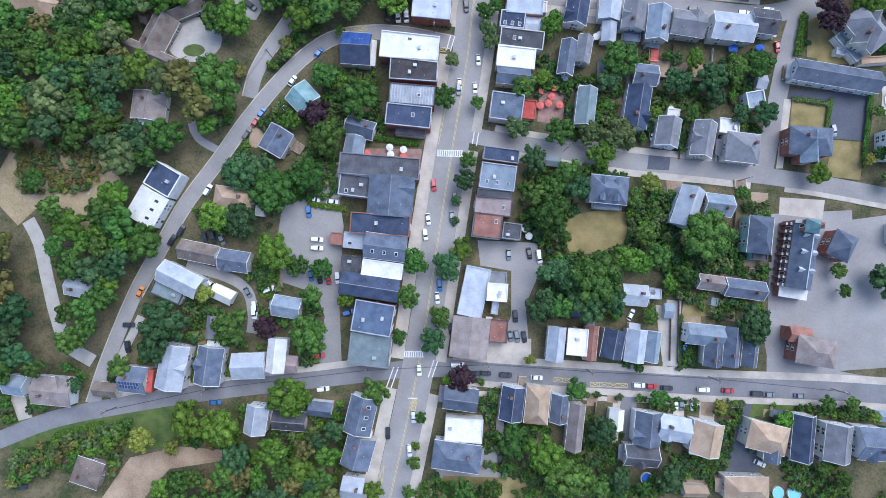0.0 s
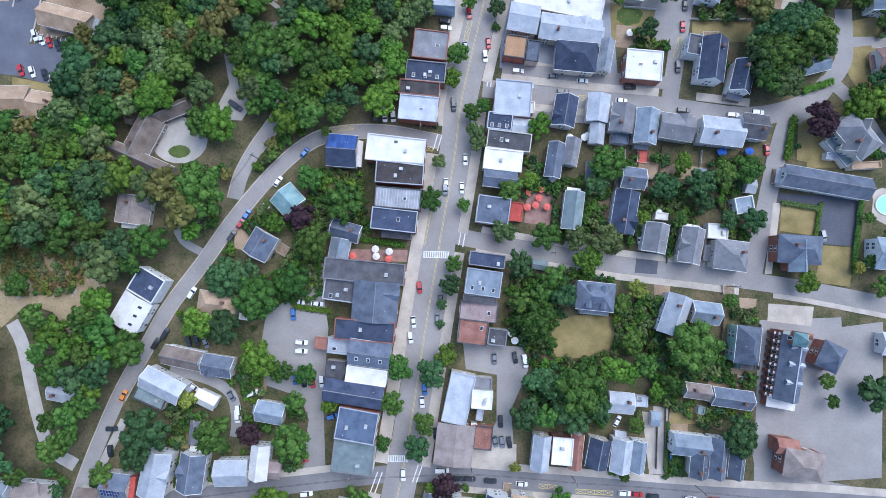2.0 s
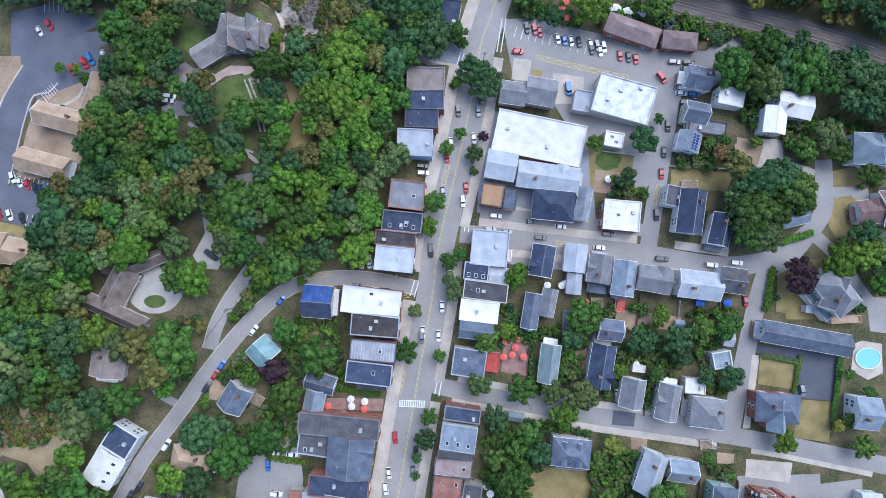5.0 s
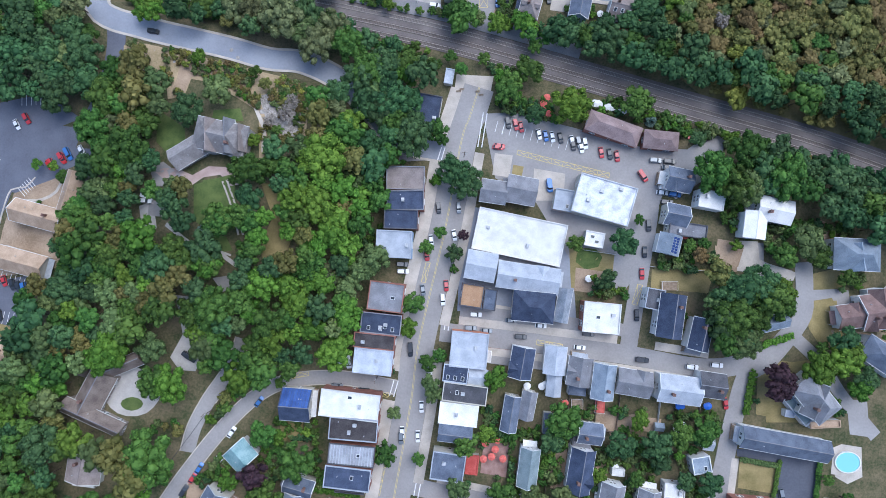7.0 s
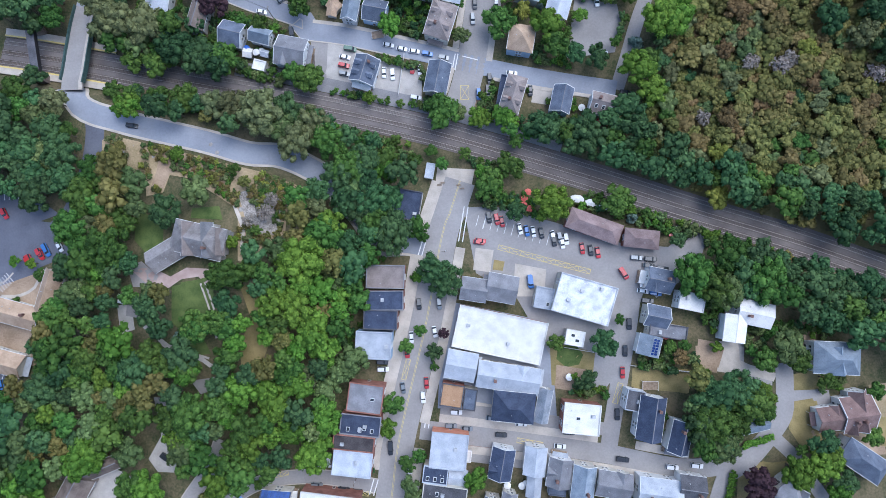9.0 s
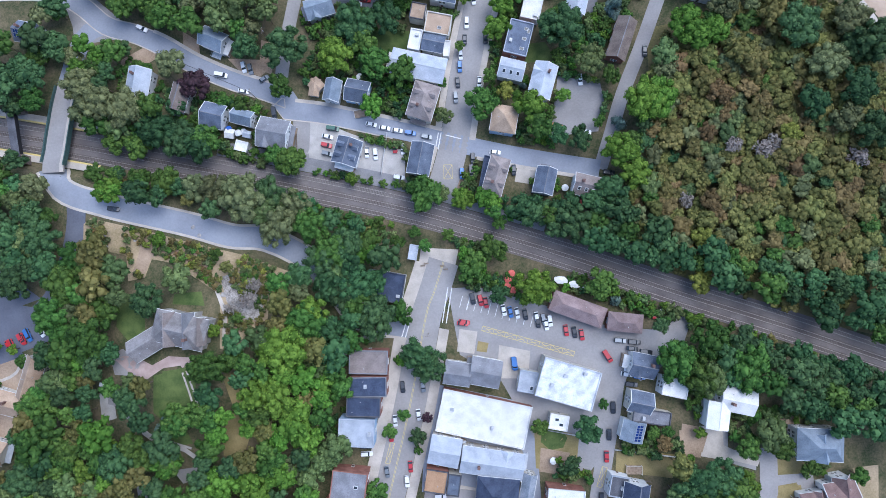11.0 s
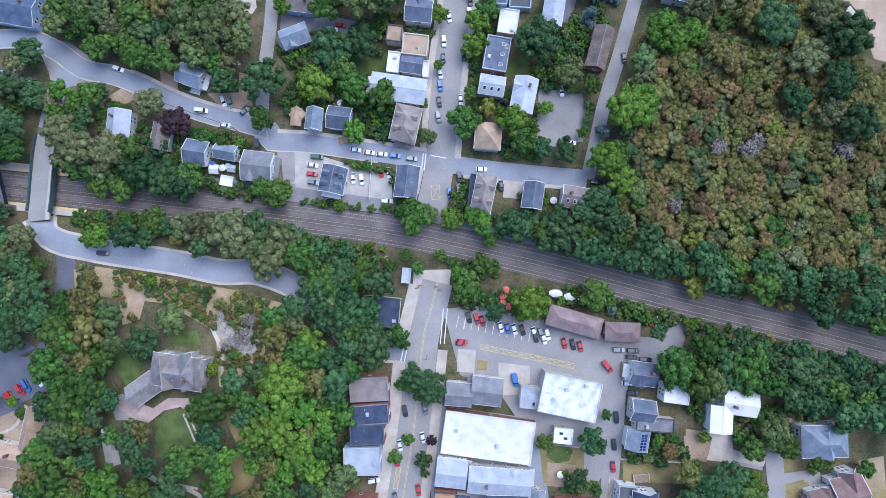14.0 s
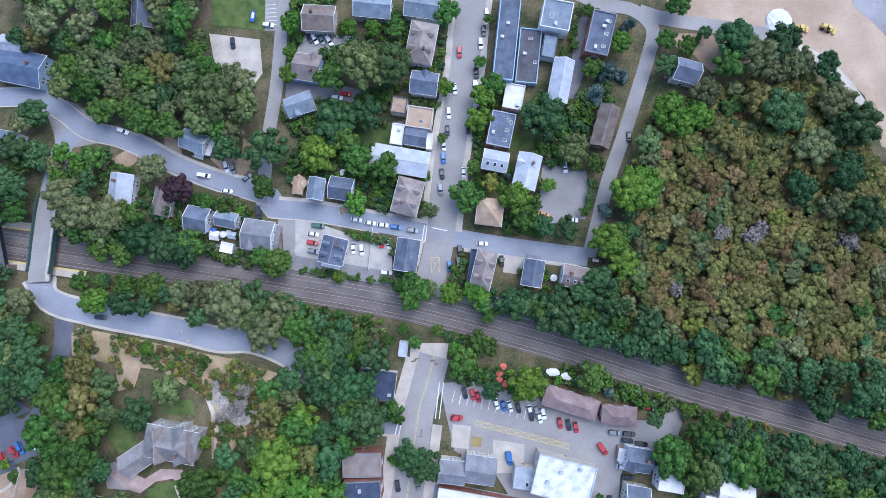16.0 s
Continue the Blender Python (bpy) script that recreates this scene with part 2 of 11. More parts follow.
LEAF = {
    "g": foliage("leaves_mid_green", (0.028, 0.07, 0.013), (0.12, 0.22, 0.044)),
    "b": foliage("leaves_bright_green", (0.042, 0.1, 0.01), (0.172, 0.3, 0.044), 0.02, 0.22),
    "d": foliage("leaves_dark_green", (0.022, 0.058, 0.022), (0.094, 0.178, 0.064)),
    "o": foliage("leaves_grey_green", (0.055, 0.085, 0.028), (0.178, 0.24, 0.082)),
    "olive": foliage("leaves_olive_grey", (0.064, 0.08, 0.032), (0.215, 0.24, 0.102)),
    "y": foliage("leaves_yellow_green", (0.1, 0.12, 0.02), (0.33, 0.35, 0.07)),
    "p": foliage("leaves_dark_purple", (0.026, 0.015, 0.020), (0.099, 0.053, 0.066), 0.01, 0.15),
    "c": foliage("needles_blue_green", (0.053, 0.086, 0.066), (0.185, 0.264, 0.224)),
    "rust": foliage("leaves_rusty", (0.11, 0.08, 0.03), (0.27, 0.195, 0.08)),
    "autumn": foliage("leaves_dry_olive", (0.075, 0.082, 0.02), (0.245, 0.228, 0.07), 0.025, 0.25),
    "dead": foliage("bare_grey_twigs", (0.16, 0.135, 0.115), (0.42, 0.37, 0.325), 0.01, 0.15),
}
PAINT = {k: glossy("car_paint_" + k, c, 0.3, m, 0.6) for k, c, m in (
    ("white", (0.78, 0.78, 0.78), 0), ("grey", (0.2, 0.22, 0.24), 0.3), ("dark", (0.03, 0.033, 0.04), 0.2), ("blue", (0.05, 0.16, 0.42), 0.1),
    ("red", (0.45, 0.03, 0.035), 0), ("orange", (0.7, 0.25, 0.04), 0), ("green", (0.04, 0.12, 0.08), 0))}


# ---------------------------------------------------------------- building blocks
def link_mesh(name, verts, faces, mats, parent=None, label="", index=None, smooth=False):
    me = bpy.data.meshes.new(name)
    me.from_pydata(verts, [], faces)
    for m in mats:
        me.materials.append(m)
    if index is not None:
        me.polygons.foreach_set("material_index", index)
    if smooth:
        me.polygons.foreach_set("use_smooth", [True] * len(me.polygons))
    me.update()
    ob = new(name, me)
    ob.parent = parent
    return tagged(ob, label)


def part(name, bm, mat, parent=None, label=""):
    me = bpy.data.meshes.new(name)
    bm.to_mesh(me)
    bm.free()
    me.materials.append(mat)
    ob = new(name, me)
    ob.parent = parent
    return tagged(ob, label)


def shared(name, me, parent, m=None):
    ob = new(name, me)
    ob.parent = parent
    if m is not None:
        ob.matrix_basis = m
    return ob


def box_data(x0, x1, y0, y1, z0, z1):
    v = [(x, y, z) for z in (z0, z1) for x, y in ((x0, y0), (x1, y0), (x1, y1), (x0, y1))]
    f = [(3, 2, 1, 0), (4, 5, 6, 7), (0, 1, 5, 4), (1, 2, 6, 5), (2, 3, 7, 6), (3, 0, 4, 7)]
    return v, f


def join_data(*items):
    v, f = [], []
    for vv, ff in items:
        k = len(v)
        v += vv
        f += [tuple(i + k for i in face) for face in ff]
    return v, f


def bevel_box(sx, sy, sz, r=0.05, z0=0.0):
    bm = bmesh.new()
    bmesh.ops.create_cube(bm, size=1, matrix=Matrix.Translation((0, 0, z0 + sz / 2)) @ Matrix.Diagonal((sx, sy, sz, 1)))
    bmesh.ops.bevel(bm, geom=bm.edges[:], offset=r, segments=1, affect="EDGES")
    return bm


def cone(r1, r2, depth, sides=8, m=None):
    bm = bmesh.new()
    bmesh.ops.create_cone(bm, cap_ends=True, segments=sides, radius1=r1, radius2=r2, depth=depth, matrix=m or Matrix.Translation((0, 0, depth / 2)))
    return bm


# ---------------------------------------------------------------- the lie of the land
RAIL = [(-158.8, 265.3), (-144.5, 263.2), (-108.4, 257.1), (-73.5, 250.8), (-27.1, 242.5), (19.2, 233.2), (53.8, 223.9), (87.8, 213.7), (131.0, 199.1), (173.8, 185.9), (212.2, 173.4), (237.6, 165.6)]
HILLS = [(-60, 157, 36), (-152, 22, 60), (151, 32, 50), (146, 152, 36), (-151, 123, 45), (0, 12, 60), (173, 303, 60), (-101, 314, 70), (60, 92, 50), (1, -109, 80), (-40, 82, 30), (-96, 72, 30), (21, 202, 50), (-110, 300, 45), (-120, 230, 35), (100, 270, 45), (30, 150, 40), (190, 250, 50), (100, 20, 45), (-70, -10, 45)]
LAND = [6.86, 0.72, -5.23, 16.22, 5.19, 2.33, 7.31, -1.9, 0.12, 8.15, -0.18, -1.41, -4.57, -1.71, 5.27, -1.84, 0.08, 4.26, -2.91, -0.68, 3.06, 0.4, 0.24]


def rail_distance(x, y):
    """Distance from the railway's middle line."""
    best = np.full(np.shape(x), 1e9)
    for (ax, ay), (bx, by) in zip(RAIL, RAIL[1:]):
        dx, dy = bx - ax, by - ay
        s = np.clip(((x - ax) * dx + (y - ay) * dy) / (dx * dx + dy * dy), 0, 1)
        best = np.minimum(best, np.hypot(x - ax - s * dx, y - ay - s * dy))
    return best


def bank(x, y):
    """The slopes without the railway's cutting."""
    x, y = np.clip(np.asarray(x, float), -260, 280), np.clip(np.asarray(y, float), -150, 480)
    z = LAND[0] + LAND[1] * x / 100 + LAND[2] * y / 100
    for (cx, cy, s), a in zip(HILLS, LAND[3:]):
        z = z + a * np.exp(-((x - cx) ** 2 + (y - cy) ** 2) / (2 * s * s))
    return z


def height(x, y):
    x, y = np.asarray(x, float), np.asarray(y, float)
    d = np.clip((15.0 - rail_distance(x, y)) / 6.0, 0, 1)
    deep = 0.6 + 4.4 * np.clip((-45.0 - x) / 45.0, 0, 1)
    return bank(x, y) - deep * d * d * (3 - 2 * d)


def ground_z(x, y):
    return float(height(x, y))


def axis_steps(lo, hi, step, far):
    inner = list(np.arange(lo, hi + 0.1, step))
    grow, out_lo, out_hi, a, b = step, [], [], lo, hi
    while b < far:
        grow *= 1.6
        b += grow
        a -= grow
        out_hi.append(b)
        out_lo.append(a)
    return np.array(out_lo[::-1] + inner + out_hi)


xs, ys = axis_steps(-240, 260, 2.5, 3500), axis_steps(-130, 460, 2.5, 3500)
gx, gy = np.meshgrid(xs, ys)
gz = height(gx, gy) - 0.1
nx, ny = len(xs), len(ys)
quads = [(j * nx + i, j * nx + i + 1, (j + 1) * nx + i + 1, (j + 1) * nx + i) for j in range(ny - 1) for i in range(nx - 1)]
ground = link_mesh("ground", np.stack([gx.ravel(), gy.ravel(), gz.ravel()], 1).tolist(), quads, [MAT["earth"]], smooth=True)
tagged(ground, "sloping earth with undergrowth and dry leaf litter", "ground", kind="structure")

KEEP_OUT = []      # (kind, data) of what no wild tree may stand on


def resample(pts, step=2.5):
    """A smooth line through the points, in even steps."""
    p = [Vector((x, y, 0)) for x, y in pts]
    p = [p[0] * 2 - p[1]] + p + [p[-1] * 2 - p[-2]]
    out = []
    for a, b, c, d in zip(p, p[1:], p[2:], p[3:]):
        n = max(1, int((c - b).length / step))
        for k in range(n):
            t = k / n
            out.append(0.5 * ((2 * b) + (c - a) * t + (2 * a - 5 * b + 4 * c - d) * t * t + (3 * b - a - 3 * c + d) * t ** 3))
    return out + [p[-2]]


def side_dirs(line):
    dirs = []
    for i in range(len(line)):
        d = (line[min(i + 1, len(line) - 1)] - line[max(i - 1, 0)]).normalized()
        dirs.append(Vector((-d.y, d.x, 0)))
    return dirs


def strip(name, pts, width, lift, mat, offset=0.0, across=4, parent=None, skirt=0.35, level=None, step=2.5, smooth_line=True):
    """A band along a line, lying on the land, with edges that go down into it."""
    level = level or height
    line = resample(pts, step) if smooth_line else [Vector((x, y, 0)) for x, y in pts]
    dirs = side_dirs(line)
    v, f = [], []
    n = across + 3
    for p, d in zip(line, dirs):
        for k in range(across + 1):
            q = p + d * (offset + width * (0.5 - k / across))
            v.append((q.x, q.y, lift))
        a, b = v[-across - 1], v[-1]
        v += [(a[0], a[1], lift - skirt), (b[0], b[1], lift - skirt)]
    arr = np.array(v)
    arr[:, 2] += level(arr[:, 0], arr[:, 1])
    for i in range(len(line) - 1):
        r, s = i * n, (i + 1) * n
        for k in range(across):
            f.append((r + k, r + k + 1, s + k + 1, s + k))
        f.append((r + across + 1, r, s, s + across + 1))
        f.append((r + across, r + across + 2, s + across + 2, s + across))
    f = [tuple(reversed(q)) for q in f]
    return link_mesh(name, arr.tolist(), f, [mat], parent)


def road(name, kind, width, lift, pts, label):
    ob = strip(name, pts, width, lift, MAT[kind])
    KEEP_OUT.append(("line", pts, width / 2 + 1.5))
    return tagged(ob, label, "road", kind="structure")


def kerb(pts, offset, width=0.5):
    """A pale kerb line along the edge of a road."""
    return tagged(strip("kerb", pts, width, 0.2, MAT["concrete"], offset=offset, across=1), "pale concrete kerb along the road edge", "kerb", kind="structure")


def pavement(pts, offset, width, label="pale concrete pavement along the street", kind="concrete"):
    """A raised footway with a kerb beside a street whose middle line is given."""
    ob = strip("pavement", pts, width, 0.22, MAT[kind], offset=offset, across=2)
    return tagged(ob, label, "pavement", kind="structure")


def patch(name, kind, lift, pts, label):
    """A flat piece of ground cover, cut into small pieces so that it lies on the slope."""
    bm = bmesh.new()
    bm.faces.new([bm.verts.new((x, y, 0)) for x, y in pts])
    bmesh.ops.triangulate(bm, faces=bm.faces[:])
    for axis in (0, 1):
        lo, hi = min(p[axis] for p in pts), max(p[axis] for p in pts)
        c = lo + 3
        while c < hi:
            co, no = [0, 0, 0], [0, 0, 0]
            co[axis], no[axis] = c, 1
            bmesh.ops.bisect_plane(bm, geom=bm.verts[:] + bm.edges[:] + bm.faces[:], plane_co=co, plane_no=no)
            c += 3
    bmesh.ops.triangulate(bm, faces=bm.faces[:])
    bmesh.ops.recalc_face_normals(bm, faces=bm.faces[:])
    if sum(fc.normal.z for fc in bm.faces) < 0:
        bmesh.ops.reverse_faces(bm, faces=bm.faces[:])
    zs = height([q.co.x for q in bm.verts], [q.co.y for q in bm.verts])
    for q, z in zip(bm.verts, zs):
        q.co.z = z + lift
    ob = part(name, bm, MAT[kind])
    if name not in ("yard", "slope"):
        KEEP_OUT.append(("clear" if name == "clearing" else "area", pts, 0))
    return tagged(ob, label, name, kind="structure")


# ---------------------------------------------------------------- buildings
def gable_data(L, W, e, rise, o=0.45, th=0.22):
    s = rise / (W / 2)
    prof = [(-W / 2 - o, e - o * s), (0, e + rise), (W / 2 + o, e - o * s), (W / 2 + o, e - o * s + th), (0, e + rise + th), (-W / 2 - o, e - o * s + th)]
    v = [(x, y, z) for x in (-L / 2 - o, L / 2 + o) for y, z in prof]
    f = [(i, (i + 1) % 6, (i + 1) % 6 + 6, i + 6) for i in range(6)]
    f += [(0, 5, 4, 1), (1, 4, 3, 2), (7, 10, 11, 6), (8, 9, 10, 7)]
    return v, f


def hip_data(L, W, e, rise, o=0.45, th=0.25):
    a, b = L / 2 + o, W / 2 + o
    if L >= W:
        r = max(0.15, (L - W) / 2)
        ridge = [(-r, 0), (r, 0)]
    else:
        r = max(0.15, (W - L) / 2)
        ridge = [(0, -r), (0, r)]
    v = [(x, y, z) for z in (e, e + th) for x, y in ((-a, -b), (a, -b), (a, b), (-a, b))] + [(x, y, e + th + rise) for x, y in ridge]
    f = [(3, 2, 1, 0)] + [(i, (i + 1) % 4, (i + 1) % 4 + 4, i + 4) for i in range(4)]
    if L >= W:
        f += [(4, 5, 9, 8), (5, 6, 9), (6, 7, 8, 9), (7, 4, 8)]
    else:
        f += [(4, 5, 8), (5, 6, 9, 8), (6, 7, 9), (7, 4, 8, 9)]
    return v, f


def wall_data(L, W, e, base, rise=0.0):
    v = [(x, y, z) for z in (base, e) for x, y in ((-L / 2, -W / 2), (L / 2, -W / 2), (L / 2, W / 2), (-L / 2, W / 2))]
    f = [(0, 1, 5, 4), (1, 2, 6, 5), (2, 3, 7, 6), (3, 0, 4, 7), (3, 2, 1, 0), (4, 5, 6, 7)]
    if rise:
        v += [(-L / 2, 0, e + rise), (L / 2, 0, e + rise)]
        f = f[:5] + [(5, 6, 9), (7, 4, 8), (4, 5, 9, 8), (6, 7, 8, 9)]
    return v, f


def framed_mesh(name, w, h, inner, outer, proud=0.08, deep=0.02, t=0.1):
    """A frame in one piece with a pane or leaf set back in it, in the xz plane, facing +y."""
    def ring(k, yy):
        return [(-w / 2 - k, yy, -h / 2 - k), (w / 2 + k, yy, -h / 2 - k), (w / 2 + k, yy, h / 2 + k), (-w / 2 - k, yy, h / 2 + k)]
    v = ring(t, -0.05) + ring(t, proud) + ring(0, proud) + ring(0, deep)
    f = [(i + 4 * s, (i + 1) % 4 + 4 * s, (i + 1) % 4 + 4 * s + 4, i + 4 * s + 4) for s in range(3) for i in range(4)] + [(12, 13, 14, 15)]
    me = bpy.data.meshes.new(name)
    me.from_pydata(v, [], f)
    me.materials.append(outer)
    me.materials.append(inner)
    me.polygons.foreach_set("material_index", [0] * 12 + [1])
    me.flip_normals()
    return me


WINDOW = framed_mesh("window", 1.0, 1.55, MAT["glass"], MAT["trim"])
def paired(name, w, h, gap):
    """Two sashes in one frame with a mullion between them."""
    me = framed_mesh(name, w, h, MAT["glass"], MAT["trim"])
    bm = bmesh.new()
    bm.from_mesh(me)
    for x0, x1, z0, z1 in ((-gap / 2, gap / 2, -h / 2, h / 2), (-w / 2, w / 2, -0.03, 0.03)):
        v, f = box_data(x0, x1, 0.0, 0.07, z0, z1)
        made = [bm.verts.new(q) for q in v]
        for q in f:
            bm.faces.new([made[i] for i in q])
    bm.to_mesh(me)
    bm.free()
    return me


PAIR = paired("window", 2.3, 1.5, 0.5)
SHOPWINDOW = framed_mesh("window", 2.2, 1.9, MAT["glass"], MAT["trim"])


def simple_mesh(name, v, f, *mats, index=None):
    me = bpy.data.meshes.new(name)
    me.from_pydata(v, [], f)
    for m in mats:
        me.materials.append(m)
    if index:
        me.polygons.foreach_set("material_index", index)
    return me


DOOR = framed_mesh("door", 1.0, 2.1, MAT["door"], MAT["trim"], 0.09, 0.05)
v0, f0 = join_data(box_data(-0.45, 0.45, -0.45, 0.45, -1.5, 1.5), box_data(-0.55, 0.55, -0.55, 0.55, 1.5, 1.7), box_data(-0.2, 0.2, -0.2, 0.2, 1.7, 2.0))
CHIMNEY = simple_mesh("chimney", v0, f0, material("sooty_brick", (0.13, 0.075, 0.06), (0.26, 0.16, 0.135), 1.0, 6.0, 0.9, 0.2))
v0, f0 = join_data(box_data(-0.7, 0.7, -0.55, 0.55, 0.15, 1.05), box_data(-0.75, 0.75, -0.6, 0.6, 0, 0.15), box_data(-0.35, 0.35, -0.35, 0.35, 1.05, 1.15))
UNIT = simple_mesh("roof_unit", v0, f0, MAT["unit"])
bm = cone(0.14, 0.14, 0.8, 8)
VENT = bpy.data.meshes.new("vent_pipe")
bm.to_mesh(VENT)
bm.free()
VENT.materials.append(MAT["unit"])
SKYLIGHT = framed_mesh("skylight", 1.0, 1.4, MAT["glass"], MAT["trim"], 0.25, 0.18, 0.12)
SKYLIGHT.transform(pose(0, 0, 0, 90))
PANEL = framed_mesh("solar_panel", 0.92, 1.56, MAT["solarcell"], MAT["unit"], 0.06, 0.045, 0.04)
PANEL.transform(pose(0, 0, 0, 90))
ROOF_WORDS = {"brown": "brown shingle", "taupe": "taupe shingle", "navy": "dark blue", "deepblue": "deep blue", "taupegrey": "warm grey slate", "black": "black felt", "dark": "dark grey", "slate": "slate grey shingle", "bluegrey": "blue-grey",
              "grey": "grey shingle", "greengrey": "green-grey", "light": "pale grey metal", "white": "white membrane", "whitegrey": "weathered white", "tan": "tan shingle", "rust": "rust-red",
              "russet": "red-brown shingle", "russetgrey": "faded red-grey shingle", "royalblue": "bright blue metal", "greypink": "faded pink-grey", "red": "red", "orange": "orange-brown", "teal": "teal and white metal", "ribbed": "ribbed grey metal", "stone": "mottled grey"}
WALL_WORDS = {"white": "white clapboard", "cream": "cream clapboard", "brick": "red brick", "taupe": "taupe", "green": "pale green", "stone": "grey stone", "bluewall": "pale blue", "rustwall": "rust-red"}
SHAPES = {"g": "gable", "h": "hipped", "f": "flat"}


def house(x, y, turn, L, W, kind, e, rise, roof, wall, opts=""):
    """A building of length L along its own x, with walls, roof, windows, door and what stands on the roof."""
    rnd = random.Random(int(x * 13 + y * 7919))
    m = pose(x, y, 0, 0, 0, turn)
    corners = [m @ Vector((sx * L / 2, sy * W / 2, 0)) for sx in (-1, 1) for sy in (-1, 1)]
    zs = [ground_z(c.x, c.y) for c in corners]
    mid = ground_z(x, y)
    base = min(zs) - mid - 0.4
    KEEP_OUT.append(("area", [tuple((m @ Vector((sx * (L / 2 + 1.8), sy * (W / 2 + 1.8), 0))).xy) for sx, sy in ((-1, -1), (1, -1), (1, 1), (-1, 1))], 0))
    small = L * W < 40
    name = "shed" if small else ("shop_building" if kind == "f" else "house")
    top = new(name)
    top.matrix_basis = pose(x, y, mid, 0, 0, turn)
    tagged(top, WALL_WORDS[wall] + (" shed" if small else " building" if kind == "f" else " house") + " under a " + ROOF_WORDS[roof] + " " + SHAPES[kind] + " roof" + (", solar panels" if "solar" in opts else ""), "shed" if small else "building" if kind == "f" else "house")
    if kind == "f":
        p, t = 0.55, 0.3
        link_mesh("wall", *wall_data(L, W, e - 0.15, base), [WALL[wall]], top)
        link_mesh("roof", *box_data(-L / 2 + t, L / 2 - t, -W / 2 + t, W / 2 - t, e - 0.15, e), [ROOF[roof]], top)
        rim = join_data(box_data(-L / 2 - 0.06, L / 2 + 0.06, -W / 2 - 0.06, -W / 2 + t, e - 0.15, e + p), box_data(-L / 2 - 0.06, L / 2 + 0.06, W / 2 - t, W / 2 + 0.06, e - 0.15, e + p),
                        box_data(-L / 2 - 0.06, -L / 2 + t, -W / 2 + t, W / 2 - t, e - 0.15, e + p), box_data(L / 2 - t, L / 2 + 0.06, -W / 2 + t, W / 2 - t, e - 0.15, e + p))
        link_mesh("parapet", *rim, [ROOF[roof] if roof in ("white", "light", "whitegrey") or small else rnd.choice((ROOF["grey"], WALL[wall], ROOF["dark"], ROOF["light"]))], top)
        if roof == "ribbed":
            k = -L / 2 + 0.8
            while k < L / 2 - 0.5:
                link_mesh("rib", *box_data(k, k + 0.28, -W / 2 + t, W / 2 - t, e, e + 0.22), [ROOF["light"]], top)
                k += 1.1
        if not small:
            for k in range(rnd.randint(1, 2 + int(L * W / 75))):
                me = rnd.choice((UNIT, UNIT, VENT, VENT, SKYLIGHT))
                shared(me.name.split(".")[0], me, top, pose(rnd.uniform(-L / 2 + 1.6, L / 2 - 1.6), rnd.uniform(-W / 2 + 1.4, W / 2 - 1.4), e, 0, 0, rnd.choice((0, 90))))
    else:
        v, f = wall_data(L, W, e, base, rise if kind == "g" else 0)
        link_mesh("wall", v, f, [WALL[wall]], top)
        slope = link_mesh("roof", *(gable_data if kind == "g" else hip_data)(L, W, e, rise), [ROOF[roof]], top)
        if kind == "g" and not small:
            link_mesh("ridge_cap", *box_data(-L / 2 - 0.4, L / 2 + 0.4, -0.14, 0.14, e + rise + 0.14, e + rise + 0.28), [ROOF["grey" if roof in ("navy", "dark", "slate", "brown") else roof]], top)
        if kind == "g" and not small and wall in ("white", "bluewall", "cream") and roof != "white" and rnd.random() < 0.6:
            o = 0.45
            sl = rise / (W / 2)
            prof = [(-W / 2 - o, e - o * sl + 0.2), (0, e + rise + 0.2), (W / 2 + o, e - o * sl + 0.2), (W / 2 + o, e - o * sl + 0.27), (0, e + rise + 0.27), (-W / 2 - o, e - o * sl + 0.27)]
            for x0, x1 in ((-L / 2 - o - 0.04, -L / 2 - o + 0.2), (L / 2 + o - 0.2, L / 2 + o + 0.04)):
                v = [(xx, yy, zz) for xx in (x0, x1) for yy, zz in prof]
                link_mesh("rake_trim", v, [(i, (i + 1) % 6, (i + 1) % 6 + 6, i + 6) for i in range(6)] + [(0, 5, 4, 1), (1, 4, 3, 2), (7, 10, 11, 6), (8, 9, 10, 7)], [MAT["trim"]], top)
        if not small and wall != "brick":
            zg = e - (0.45 * rise / (W / 2) if kind == "g" else -0.1)
            for sy in (-1, 1):
                link_mesh("gutter", *box_data(-L / 2 - 0.45, L / 2 + 0.45, sy * (W / 2 + 0.5) - 0.08, sy * (W / 2 + 0.5) + 0.08, zg, zg + 0.16), [MAT["trim"]], top)
        if not small and rnd.random() < 0.4:
            shared("chimney", CHIMNEY, top, pose(rnd.choice((-0.22, 0.24)) * L, rnd.choice((-0.16, 0.14)) * W, e + rise * 0.75 + 0.6))
        for _ in range(0 if small else rnd.choice((0, 1, 1, 2))):
            yy = rnd.choice((-0.25, 0.25)) * W
            shared("vent_pipe", VENT, top, pose(rnd.uniform(-0.35, 0.35) * (L - W if kind == "h" and L > W else L), yy, e + rise * 0.5))
    if "solar" in opts:
        a = math.degrees(math.atan2(rise, W / 2))
        s = 1 if "north" in opts else -1
        run_up = W / 2 / math.cos(radians(a))
        rows_ = max(1, int((run_up - 0.5) / 1.72))
        for i in range(int((L - 0.8) / 1.06)):
            for j in range(rows_):
                d = (0.3 + 0.86 + 1.72 * j) * math.cos(radians(a))
                shared("solar_panel", PANEL, top, pose(-L / 2 + 0.9 + i * 1.06, s * d, e + rise * (1 - d / (W / 2)) + 0.3, -s * a, 0, 0))
